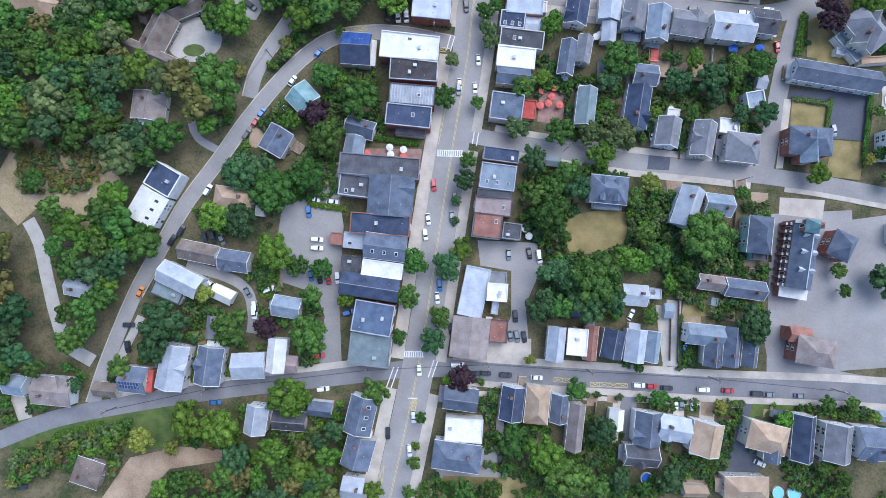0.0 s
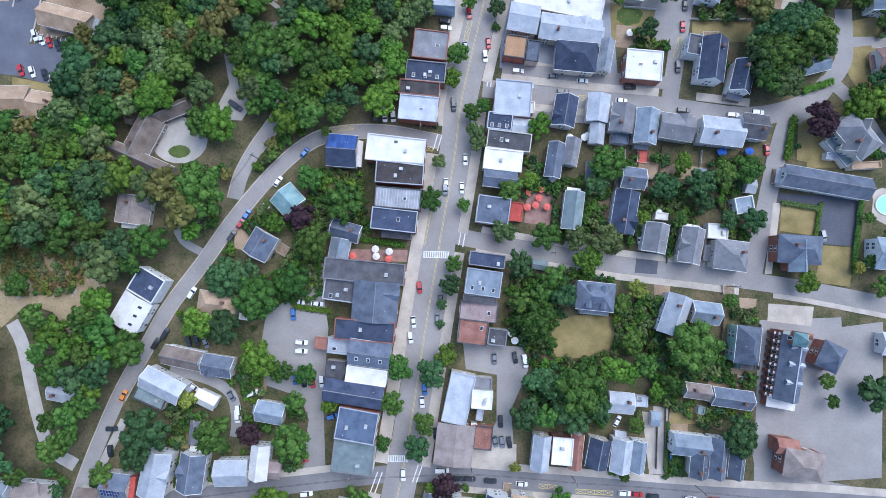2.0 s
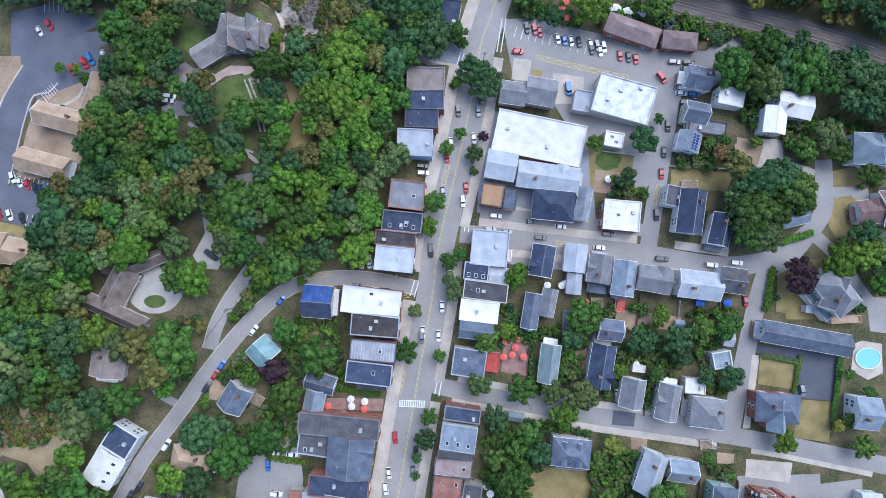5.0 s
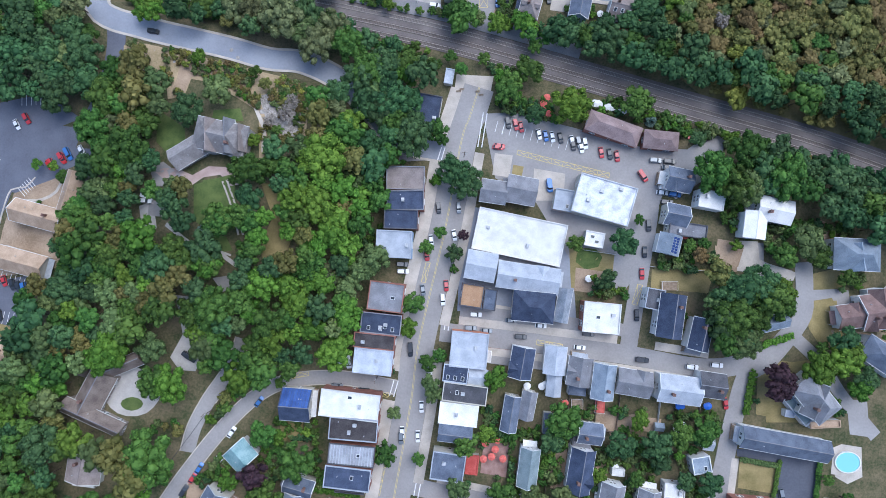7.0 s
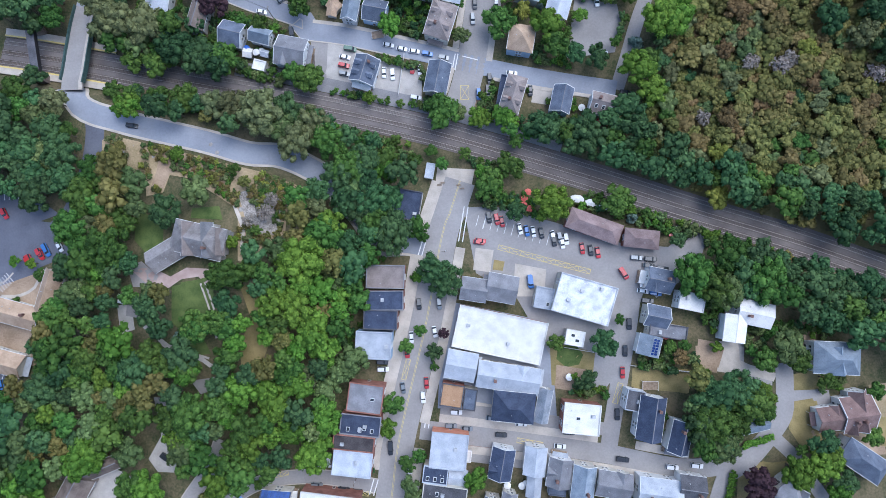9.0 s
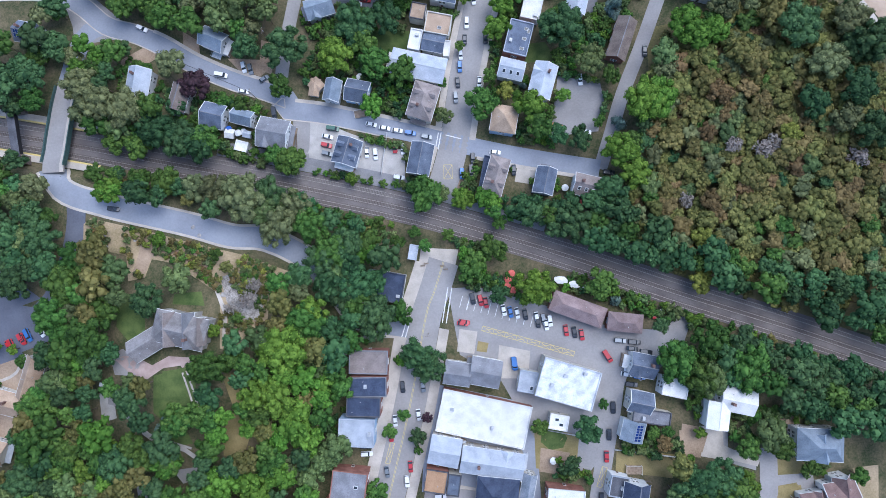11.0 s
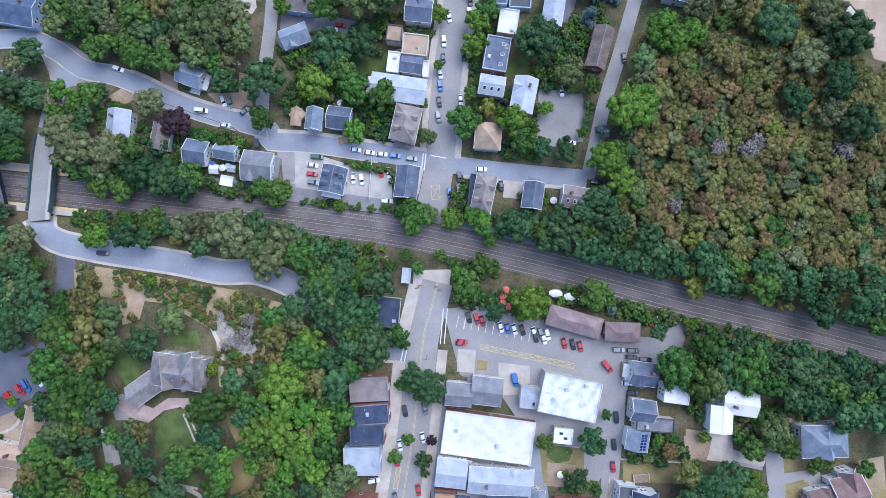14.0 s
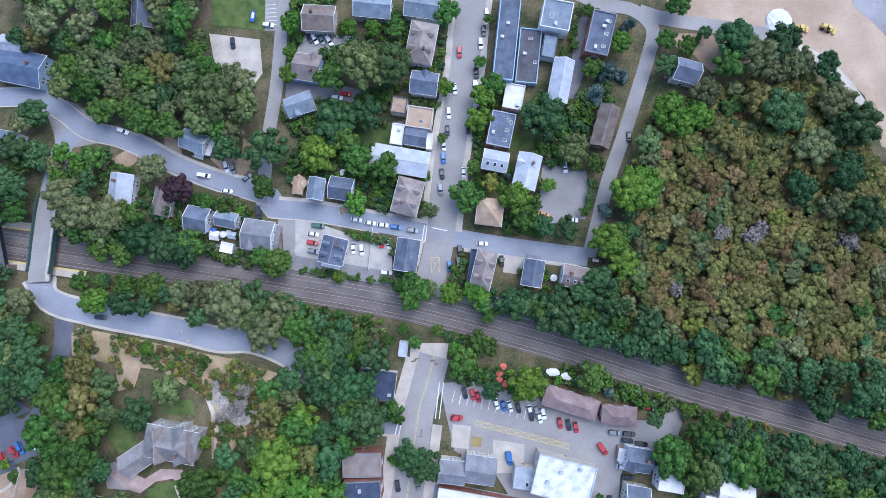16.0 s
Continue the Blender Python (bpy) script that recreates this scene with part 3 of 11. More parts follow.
    if "sheet" in opts:
        # bright blue ribbed sheets on one slope
        n = 9
        sl = rise / (W / 2)
        for i in range(n):
            x0, x1 = -L / 2 + L * i / n + 0.05, -L / 2 + L * (i + 1) / n - 0.05
            v = [(xx, yy, e + rise - yy * sl + dz) for xx in (x0, x1) for yy in (0.15, W / 2 + 0.4) for dz in (0.24, 0.34)]
            link_mesh("roof_sheet", v, [(0, 1, 3, 2), (4, 6, 7, 5), (0, 4, 5, 1), (2, 3, 7, 6), (1, 5, 7, 3), (0, 2, 6, 4)], [ROOF["royalblue"]], top)
    if "skylights" in opts:
        a = math.degrees(math.atan2(rise, W / 2)) if kind == "g" else 0
        for i in range(3):
            d = 0.24 * W
            shared("skylight", SKYLIGHT, top, pose((-0.3 + 0.3 * i) * L, -d, e + (rise * (1 - d / (W / 2)) + 0.2 if kind == "g" else 0), a, 0, 0))
    if "dormers" in opts:
        for sx in (-0.2, 0.2):
            for sy in (-1, 1):
                g = link_mesh("dormer", *join_data(wall_data(2.6, 1.8, 1.3, -0.6, 0.7), gable_data(2.6, 1.8, 1.3, 0.7, 0.2, 0.14)), [WALL[wall], ROOF[roof]], top, index=[0] * 9 + [1] * 10)
                g.matrix_basis = pose(sx * L, sy * W * 0.3, e + rise * 0.3, 0, 0, 90)
    if kind == "g" and not small and L > 9 and W > 6.5 and rise > 1.8 and not opts and roof not in ("tan", "brown", "taupegrey") and rnd.random() < 0.4:
        # a lower cross gable on one slope
        w2, reach, side = min(4.6, L * 0.36), W / 2 + 0.5, rnd.choice((-1, 1))
        r2 = rise * 0.75
        g = link_mesh("cross_gable", *join_data(wall_data(reach, w2, e, e - 1.0, r2), gable_data(reach, w2, e, r2, 0.3, 0.2)), [WALL[wall], ROOF[roof]], top, index=[0] * 9 + [1] * 10)
        g.matrix_basis = pose(rnd.choice((-0.22, 0.0, 0.22)) * L, side * reach / 2, 0, 0, 0, 90)
    if kind != "f" and not small and L > 8.5 and wall in ("white", "cream", "bluewall") and rnd.random() < 0.55:
        # a lean-to porch on posts at one end
        s, dp, w2 = rnd.choice((-1, 1)), rnd.uniform(1.7, 2.4), W * rnd.uniform(0.6, 0.95)
        xi, xo = L / 2 + 0.02, L / 2 + dp
        pr = [(s * xi, yy, 3.1 + dz) for dz in (0, 0.16) for yy in (-w2 / 2, w2 / 2)] + [(s * xo, yy, 2.55 + dz) for dz in (0, 0.16) for yy in (-w2 / 2, w2 / 2)]
        link_mesh("porch_roof", pr, [(0, 1, 5, 4), (2, 6, 7, 3), (0, 4, 6, 2), (1, 3, 7, 5), (4, 5, 7, 6), (0, 2, 3, 1)], [ROOF[rnd.choice(("light", "grey", roof, "white"))]], top)
        porch = link_mesh("porch_floor", *box_data(min(s * xi, s * xo), max(s * xi, s * xo), -w2 / 2, w2 / 2, base, 0.3), [MAT["tabletop"]], top)
        for yy in (-w2 / 2 + 0.15, w2 / 2 - 0.15):
            link_mesh("post", *box_data(s * (xo - 0.16) - 0.06, s * (xo - 0.16) + 0.06, yy - 0.06, yy + 0.06, 0.3, 2.62), [MAT["trim"]], porch)
    # windows: two sides and two ends, a row for each storey
    floors = [1.5] if e < 5.4 else [1.5, 4.4] if e < 8.7 else [1.6, 5.6]
    if not small:
        ends = [(90, L / 2, W), (-90, L / 2, W)]
        sides = [(0, W / 2, L), (180, W / 2, L)]
        for turn_w, out, run in (ends if kind == "f" else ends + (sides if turn % 180 < 45 or turn % 180 > 135 or L > 12 else sides[:1])):
            n = max(1, int(run / (5.4 if run > 8 else 4.2)))
            for fl, zz in enumerate(floors):
                for i in range(n):
                    wx = (i + 0.5) / n * run - run / 2
                    if turn_w == 0 and fl == 0 and i == n // 2:
                        shared("door", DOOR, top, pose(0, 0, 0, 0, 0, 180 - turn_w) @ pose(wx, out, 1.2))
                        continue
                    shared("window", SHOPWINDOW if kind == "f" and fl == 0 and wall == "brick" else PAIR if run / n > 3.6 else WINDOW, top, pose(0, 0, 0, 0, 0, 180 - turn_w) @ pose(wx, out, zz + 0.2))
        if kind == "f":
            shared("door", DOOR, top, pose(0, 0, 0, 0, 0, 0) @ pose(0, W / 2, 1.2))
    return top


def church(x, y, turn, L, W, e, rise):
    """A brick church along its own x: nave with buttresses and pointed windows, dormers, gabled front, corner tower with a spire, low white vestry."""
    top = new("church")
    top.matrix_basis = pose(x, y, ground_z(x, y), 0, 0, turn)
    tagged(top, "red brick church with slate roof, buttresses and green spire", "church")
    KEEP_OUT.append(("area", [tuple((top.matrix_basis @ Vector((sx * (L / 2 + 5), sy * (W / 2 + 3), 0))).xy) for sx, sy in ((-1, -1), (1, -1), (1, 1), (-1, 1))], 0))
    brick, stone_ = WALL["brick"], WALL["cream"]
    link_mesh("wall", *wall_data(L, W, e, -3.0, rise), [brick], top)
    link_mesh("roof", *gable_data(L, W, e, rise, 0.4), [ROOF["slate"]], top)
    link_mesh("ridge_cap", *box_data(-L / 2, L / 2, -0.16, 0.16, e + rise + 0.12, e + rise + 0.32), [ROOF["light"]], top)
    n = 8
    arch = [(-0.55, -1.5), (0.55, -1.5), (0.55, 0.7), (0.0, 1.7), (-0.55, 0.7)]
    v = [(k * a, 0.1, k * b) for k in (1.0, 1.28) for a, b in arch] + [(a, 0.03, b) for a, b in arch]
    f = [(i, (i + 1) % 5, (i + 1) % 5 + 5, i + 5) for i in range(5)] + [(i, i + 10, (i + 1) % 5 + 10, (i + 1) % 5) for i in range(5)] + [(14, 13, 12, 11, 10)]
    lancet = simple_mesh("window", v, f, MAT["trim"], MAT["glass"], index=[0] * 10 + [1])
    v, f = join_data(box_data(-0.45, 0.45, 0, 1.5, -3.0, e * 0.55), box_data(-0.45, 0.45, 0, 0.9, e * 0.55, e * 0.8))
    buttress = simple_mesh("buttress", v, f, brick)
    v, f = join_data(box_data(-0.5, 0.5, 0.85, 1.55, e * 0.55, e * 0.55 + 0.2), box_data(-0.5, 0.5, 0, 0.95, e * 0.8, e * 0.8 + 0.2))
    cap = simple_mesh("buttress_cap", v, f, MAT["trim"])
    for side in (0, 180):
        m = pose(0, 0, 0, 0, 0, side)
        for i in range(n + 1):
            at = m @ pose(-L / 2 + 0.5 + i * (L - 1) / n, W / 2, 0)
            shared("cap", cap, shared("buttress", buttress, top, at))
        for i in range(n):
            shared("window", lancet, top, m @ pose(-L / 2 + 0.5 + (i + 0.5) * (L - 1) / n, W / 2 + 0.02, e * 0.5))
    for i, xx in enumerate((-0.22, 0.06, 0.32)):
        for sy in (-1, 1):
            d = link_mesh("dormer", *join_data(wall_data(1.8, 1.5, 0.7, -0.8, 0.9), gable_data(1.8, 1.5, 0.7, 0.9, 0.2, 0.12)), [ROOF["slate"], ROOF["light"]], top, index=[0] * 9 + [1] * 10)
            d.matrix_basis = pose(xx * L, sy * W * 0.2, e + rise * 0.55, 0, 0, 90)
    # gabled front, higher than the nave roof, with stone coping
    front = L / 2 + 0.3
    g = link_mesh("front_gable", *wall_data(1.0, W + 0.8, e + 0.6, -3.0, rise + 0.5), [brick], top)
    g.matrix_basis = pose(front, 0, 0)
    prof = [(-W / 2 - 0.55, e + 0.45), (0, e + rise + 1.1), (W / 2 + 0.55, e + 0.45), (W / 2 + 0.55, e + 0.75), (0, e + rise + 1.4), (-W / 2 - 0.55, e + 0.75)]
    v = [(xx, yy, zz) for xx in (front - 0.62, front + 0.62) for yy, zz in prof]
    link_mesh("coping", v, [(i, (i + 1) % 6, (i + 1) % 6 + 6, i + 6) for i in range(6)] + [(0, 5, 4, 1), (1, 4, 3, 2), (7, 10, 11, 6), (8, 9, 10, 7)], [stone_], top)
    shared("window", lancet, top, pose(0, 0, 0, 0, 0, -90) @ pose(0, front + 0.52, e * 0.75) @ Matrix.Diagonal((2.2, 1, 1.6, 1)))
    shared("door", DOOR, top, pose(0, 0, 0, 0, 0, -90) @ pose(0, front + 0.5, 1.4) @ Matrix.Diagonal((1.8, 1, 1.3, 1)))
    # tower and spire
    tx, ty, tw, te = front - 1.6, W / 2 - 3.2, 4.4, e + 5.0
    t = link_mesh("tower", *wall_data(tw, tw, te, -3.0), [brick], top)
    t.matrix_basis = pose(tx, ty, 0)
    link_mesh("spire", *hip_data(tw, tw, te, 5.0, 0.3), [ROOF["teal"]], t, "green copper spire")
    for k in range(4):
        shared("window", lancet, t, pose(0, 0, 0, 0, 0, 90 * k) @ pose(0, tw / 2 + 0.02, te - 2.2))
    ty2 = -W / 2 + 0.3
    t = link_mesh("pinnacle", *wall_data(2.2, 2.2, e + 1.5, -3.0), [brick], top)
    t.matrix_basis = pose(front, ty2, 0)
    t = link_mesh("pinnacle_cap", *hip_data(2.2, 2.2, e + 1.5, 1.6, 0.15), [ROOF["rust"]], top)
    t.matrix_basis = pose(front, ty2, 0)
    # low flat-roofed vestry behind
    t = link_mesh("vestry", *wall_data(3.8, W + 1.2, 4.4, -3.0), [brick], top)
    t.matrix_basis = pose(-L / 2 - 1.9, -0.3, 0)
    t = link_mesh("vestry_roof", *box_data(-2.1, 2.1, -W / 2 - 0.9, W / 2 + 0.9, 4.42, 4.8), [ROOF["white"]], top)
    t.matrix_basis = pose(-L / 2 - 1.9, -0.3, 0)
    return top


# ---------------------------------------------------------------- cars
def car_meshes(kind):
    """Body, glass and wheel of a car of that kind, 1 unit each in metres, along x."""
    L, W, belt, roof_h, x0, x1, x2, x3 = {
        "s": (4.6, 1.8, 0.92, 1.42, -2.0, -1.15, 0.45, 1.15), "u": (4.7, 1.9, 1.05, 1.7, -2.3, -2.0, 0.35, 1.05), "v": (5.2, 2.0, 1.1, 2.05, -2.55, -2.45, 0.9, 1.6)}[kind]
    h = W / 2
    def section(x, half, z0, z1):
        return [(x, -half, z0), (x, -half * 1.0, z1 - 0.12), (x, -half * 0.9, z1), (x, half * 0.9, z1), (x, half, z1 - 0.12), (x, half, z0)]
    prof = [(-L / 2, h * 0.86, 0.4, belt - 0.16), (-L / 2 + 0.12, h * 0.96, 0.28, belt - 0.03), (-L / 4, h, 0.25, belt), (x2 + 0.3, h, 0.25, belt), (x3 + 0.3, h, 0.25, belt - 0.06), (L / 2 - 0.2, h * 0.92, 0.28, belt - 0.22), (L / 2, h * 0.78, 0.4, belt - 0.34)]
    v, f = [], []
    for p in prof:
        v += section(*p)
    for i in range(len(prof) - 1):
        for k in range(6):
            a, b = i * 6 + k, i * 6 + (k + 1) % 6
            f.append((a, b, b + 6, a + 6))
    f += [tuple(range(6)), tuple(reversed(range(len(v) - 6, len(v))))]
    body_v, body_f = v, f
    # cabin: glass band below, painted roof above
    t, w0, w1 = 0.16, h * 0.92, h * 0.74
    cab = [(x0, -w0, belt - 0.04), (x3, -w0, belt - 0.06), (x3, w0, belt - 0.06), (x0, w0, belt - 0.04), (x1 - 0.1, -w1, roof_h - 0.06), (x2 + 0.08, -w1, roof_h - 0.06), (x2 + 0.08, w1, roof_h - 0.06), (x1 - 0.1, w1, roof_h - 0.06)]
    cab_f = [(0, 1, 5, 4), (1, 2, 6, 5), (2, 3, 7, 6), (3, 0, 4, 7), (4, 5, 6, 7)]
    rv, rf = box_data(x1 - 0.16, x2 + 0.06, -w1 - 0.03, w1 + 0.03, roof_h - 0.09, roof_h - 0.03)
    tv, tf = box_data(x1 + 0.05, x2 - 0.2, -w1 + 0.12, w1 - 0.12, roof_h - 0.03, roof_h)
    return join_data((body_v, body_f), (rv, rf), (tv, tf)), (cab, cab_f), L, W


bm = cone(0.33, 0.33, 0.22, 12, pose(0, 0, 0, 90))
WHEEL = bpy.data.meshes.new("wheel")
bm.to_mesh(WHEEL)
bm.free()
WHEEL.materials.append(MAT["rubber"])
CARS = {}
CAR_WORDS = {"s": "saloon car", "u": "sport utility vehicle", "v": "van"}
COLOUR_WORDS = {"white": "white", "grey": "grey metallic", "dark": "near-black", "blue": "blue", "red": "red", "orange": "orange", "green": "dark green"}


def car(x, y, turn, colour, kind):
    z = ground_z(x, y) + 0.09
    eps = 1.0
    gx_, gy_ = (ground_z(x + eps, y) - ground_z(x - eps, y)) / 2, (ground_z(x, y + eps) - ground_z(x, y - eps)) / 2
    n = Vector((-gx_, -gy_, 1)).normalized()
    fwd = Vector((math.cos(radians(turn)), math.sin(radians(turn)), 0))
    fwd = (fwd - n * fwd.dot(n)).normalized()
    m = Matrix.Translation((x, y, z)) @ Matrix((fwd, n.cross(fwd), n)).transposed().to_4x4()
    key = (colour, kind)
    if key in CARS:
        return copy_thing(CARS[key], m)
    (bv, bf), (cv, cf), L, W = car_meshes(kind)
    top = new({"s": "car", "u": "car", "v": "van"}[kind])
    link_mesh("body", bv, bf, [PAINT[colour]], top)
    link_mesh("window_glass", cv, cf, [MAT["glass"]], top)
    for sx in (-0.3, 0.31):
        for sy in (-1, 1):
            shared("wheel", WHEEL, top, pose(sx * L, sy * (W / 2 - 0.08), 0.33))
    tagged(top, COLOUR_WORDS[colour] + " " + CAR_WORDS[kind] + " standing on the asphalt", "car" if kind != "v" else "van", "parked vehicles")
    top.matrix_basis = m
    CARS[key] = top
    return top


# ---------------------------------------------------------------- trees
def crown_arrays(seed, leaves, size, flat=0.75, conical=False, lobes=20):
    """Leaf clumps on a lobed crown of radius 1: corner points and quads, and an inner body that closes it."""
    r = np.random.RandomState(seed)
    ang = np.arange(lobes) * 2.39996 + r.uniform(-0.4, 0.4, lobes)
    rad = np.sqrt((np.arange(lobes) + 0.5) / lobes) * 0.8 + r.uniform(-0.1, 0.1, lobes)
    lc = np.stack([np.cos(ang) * rad, np.sin(ang) * rad, (0.62 * np.sqrt(np.clip(1 - rad ** 2, 0, 1)) + r.uniform(-0.18, 0.12, lobes)) * flat / 0.75], 1)
    lr = r.uniform(0.24, 0.38, lobes) * (1 - 0.15 * rad) * (20 / lobes) ** 0.4
    if conical:
        h = r.uniform(0, 1, lobes)
        lc = np.stack([np.cos(ang) * (1 - h) * 0.62, np.sin(ang) * (1 - h) * 0.62, h * 2.2 - 0.5], 1)
        lr = 0.2 + 0.28 * (1 - h)
    pick = r.randint(0, lobes, leaves)
    d = r.normal(size=(leaves, 3))
    d[:, 2] = np.abs(d[:, 2]) * 1.05 - 0.3
    d /= np.linalg.norm(d, axis=1)[:, None]
    c = lc[pick] + d * (lr[pick] * r.uniform(0.82, 1.08, leaves))[:, None]
    nrm = d + r.normal(scale=0.34, size=(leaves, 3))
    nrm /= np.linalg.norm(nrm, axis=1)[:, None]
    up = r.normal(size=(leaves, 3))
    a = np.cross(nrm, up)
    a /= np.linalg.norm(a, axis=1)[:, None]
    b = np.cross(nrm, a)
    s = (size * r.uniform(0.6, 1.25, leaves))[:, None]
    q = np.stack([c - a * s - b * s * 0.55, c + a * s * 0.5 - b * s, c + a * s + b * s * 0.6, c - a * s * 0.4 + b * s], 1)
    q[:, 1] -= nrm * s * 0.35
    q[:, 3] -= nrm * s * 0.35
    verts = q.reshape(-1, 3)
    faces = np.arange(leaves * 4).reshape(-1, 4)
    # inner bodies, one for each lobe, smaller than the leaves' shell
    bmi = bmesh.new()
    bmesh.ops.create_icosphere(bmi, subdivisions=1, radius=1)
    iv = np.array([tuple(p.co) for p in bmi.verts])
    bmi.verts.index_update()
    it = np.array([[p.index for p in fc.verts] for fc in bmi.faces])
    bmi.free()
    core_v = np.concatenate([lc[k] + iv * lr[k] * 0.86 for k in range(lobes)])
    core_f = np.concatenate([it + k * len(iv) for k in range(lobes)])
    return verts, faces, core_v, core_f


def arrays_to_mesh(name, verts, quads_, tris, mats, tint=None):
    """A mesh out of arrays of quads and triangles."""
    me = bpy.data.meshes.new(name)
    nq, nt = len(quads_), len(tris)
    me.vertices.add(len(verts))
    me.vertices.foreach_set("co", np.asarray(verts, np.float32).ravel())
    me.loops.add(nq * 4 + nt * 3)
    me.loops.foreach_set("vertex_index", np.concatenate([quads_.ravel(), tris.ravel()]).astype(np.int32))
    me.polygons.add(nq + nt)
    me.polygons.foreach_set("loop_start", np.concatenate([np.arange(nq) * 4, nq * 4 + np.arange(nt) * 3]).astype(np.int32))
    for m in mats:
        me.materials.append(m)
    if tint is not None:
        at = me.attributes.new("tint", "FLOAT", "POINT")
        at.data.foreach_set("value", np.asarray(tint, np.float32))
    me.update(calc_edges=True)
    me.validate()
    return me


CROWNS = [crown_arrays(k + 1, 650, 0.077) for k in range(7)]
WILD = [crown_arrays(k + 51, 280, 0.107, lobes=14) for k in range(8)]
GREAT = [crown_arrays(k + 91, 1900, 0.045, lobes=36) for k in range(4)]
HILLTOP = [crown_arrays(k + 131, 200, 0.125, lobes=10) for k in range(6)]
SHRUBS = [crown_arrays(k + 31, 120, 0.15, 0.6, lobes=8) for k in range(4)]
CONE = [crown_arrays(k + 71, 420, 0.085, conical=True) for k in range(2)]
bm = bmesh.new()
for k, (bx, by, bz, r1, r2, ln) in enumerate(((0, 0, 0, 0.05, 0.028, 1.0), (0, 0, 0, 0.024, 0.008, 0.55), (0, 0, 0, 0.022, 0.008, 0.5), (0, 0, 0, 0.02, 0.008, 0.5))):
    mm = Matrix.Translation((0, 0, 0.5)) if k == 0 else Matrix.Translation((0, 0, 0.6 + 0.07 * k)) @ pose(0, 0, 0, 0, 48, 120 * k) @ Matrix.Translation((0, 0, ln / 2))
    bmesh.ops.create_cone(bm, cap_ends=True, segments=6, radius1=r1, radius2=r2, depth=ln, matrix=mm)
TRUNK = bpy.data.meshes.new("trunk")
bm.to_mesh(TRUNK)
bm.free()
TRUNK.materials.append(MAT["bark"])
CROWN_MESH = {}
TREE_WORDS = {"g": "broad tree with mid-green leaves", "b": "broad tree with bright green leaves", "d": "broad tree with dark green leaves", "o": "light tree with grey-green leaves",
              "olive": "large tree with olive-grey leaves", "y": "small tree with yellow-green leaves", "p": "tree with dark purple leaves", "c": "conifer with blue-green needles",
              "rust": "tree with rusty dry leaves", "autumn": "tree with dry olive leaves", "dead": "bare tree with grey twigs"}


FAR_TREES = []     # trees outside the village streets, joined at the end


def tree(x, y, r, kind):
    """A tree whose crown is r metres in radius: a trunk with limbs and a crown of leaf clumps."""
    if kind not in ("c", "dead", "p") and r < 7.2 and not -50 < x < 118:
        FAR_TREES.append((x, y, r, kind))
        TAKEN.append((x, y, r))
        return None
    rnd = random.Random(int(x * 31 + y * 977))
    shrub = r < 2.2
    family = CONE if kind == "c" else SHRUBS if shrub else GREAT if r > 7.2 else CROWNS
    k = rnd.randrange(len(family))
    key = (kind, shrub, r > 7.2, k)
    if key not in CROWN_MESH:
        v, q, cv, ct = family[k]
        CROWN_MESH[key] = arrays_to_mesh("crown", np.concatenate([v, cv]), q, ct + len(v), [LEAF[kind]]) if kind != "dead" else arrays_to_mesh("crown", v, q, np.zeros((0, 3), int), [LEAF[kind]])
    z = ground_z(x, y)
    hgt = r * (1.5 if shrub else rnd.uniform(1.35, 1.6)) + (0 if shrub else 2.6)
    top = new("shrub" if shrub else "tree")
    top.matrix_basis = pose(x, y, z - 0.25, 0, 0, rnd.uniform(0, 360))
    squash = rnd.uniform(0.9, 1.12)
    base = hgt - r * (0.95 if kind != "c" else 1.7)
    shared("trunk", TRUNK, top, Matrix.Diagonal((r * 1.3, r * 1.3, max(0.8, base + r * 0.35), 1)))
    shared("crown", CROWN_MESH[key], top, Matrix.Translation((0, 0, base)) @ Matrix.Diagonal((r * squash, r / squash, r * rnd.uniform(0.85, 1.05), 1)))
    TAKEN.append((x, y, r))
    return tagged(top, TREE_WORDS[kind] + (", low and shrubby" if shrub else ""), "shrub" if shrub else "tree", "trees of the village")


def far_trees():
    """The trees outside the village streets, too many to count, as one stand for each kind of leaf."""
    rnd = np.random.RandomState(5)
    for kind in sorted({q[3] for q in FAR_TREES}):
        vs, qs, ts, tint, trunks, k = [], [], [], [], [], 0
        for x, y, r, _ in (q for q in FAR_TREES if q[3] == kind):
            v, q, cv, ct = (SHRUBS if r < 2.2 else CROWNS)[rnd.randint(4)]
            a = rnd.uniform(0, 6.28)
            rot = np.array([[math.cos(a), math.sin(a), 0], [-math.sin(a), math.cos(a), 0], [0, 0, 1]])
            hgt = r * 1.5 + (0 if r < 2.2 else 2.6)
            z = ground_z(x, y) - 0.25
            av = (np.concatenate([v, cv]) @ rot) * (r * rnd.uniform(0.92, 1.1), r * rnd.uniform(0.92, 1.1), r * rnd.uniform(0.85, 1.05)) + (x, y, z + hgt - r * 0.95)
            vs.append(av)
            qs.append(q + k)
            ts.append(ct + k + len(v))
            tint.append(np.full(len(av), rnd.uniform()))
            k += len(av)
            trunks.append(([(x - 0.25, y - 0.18, z), (x + 0.25, y - 0.18, z), (x, y + 0.3, z), (x, y, z + hgt - r * 0.4)], [(0, 1, 3), (1, 2, 3), (2, 0, 3)]))
        top = new("stand_of_trees")
        tagged(top, TREE_WORDS[kind].replace("tree", "trees", 1) + " at the edge of the village", "trees", kind="stuff")
        shared("crowns", arrays_to_mesh("crowns", np.concatenate(vs), np.concatenate(qs), np.concatenate(ts), [LEAF[kind]], np.concatenate(tint)), top)
        link_mesh("trunks", *join_data(*trunks), [MAT["bark"]], top)


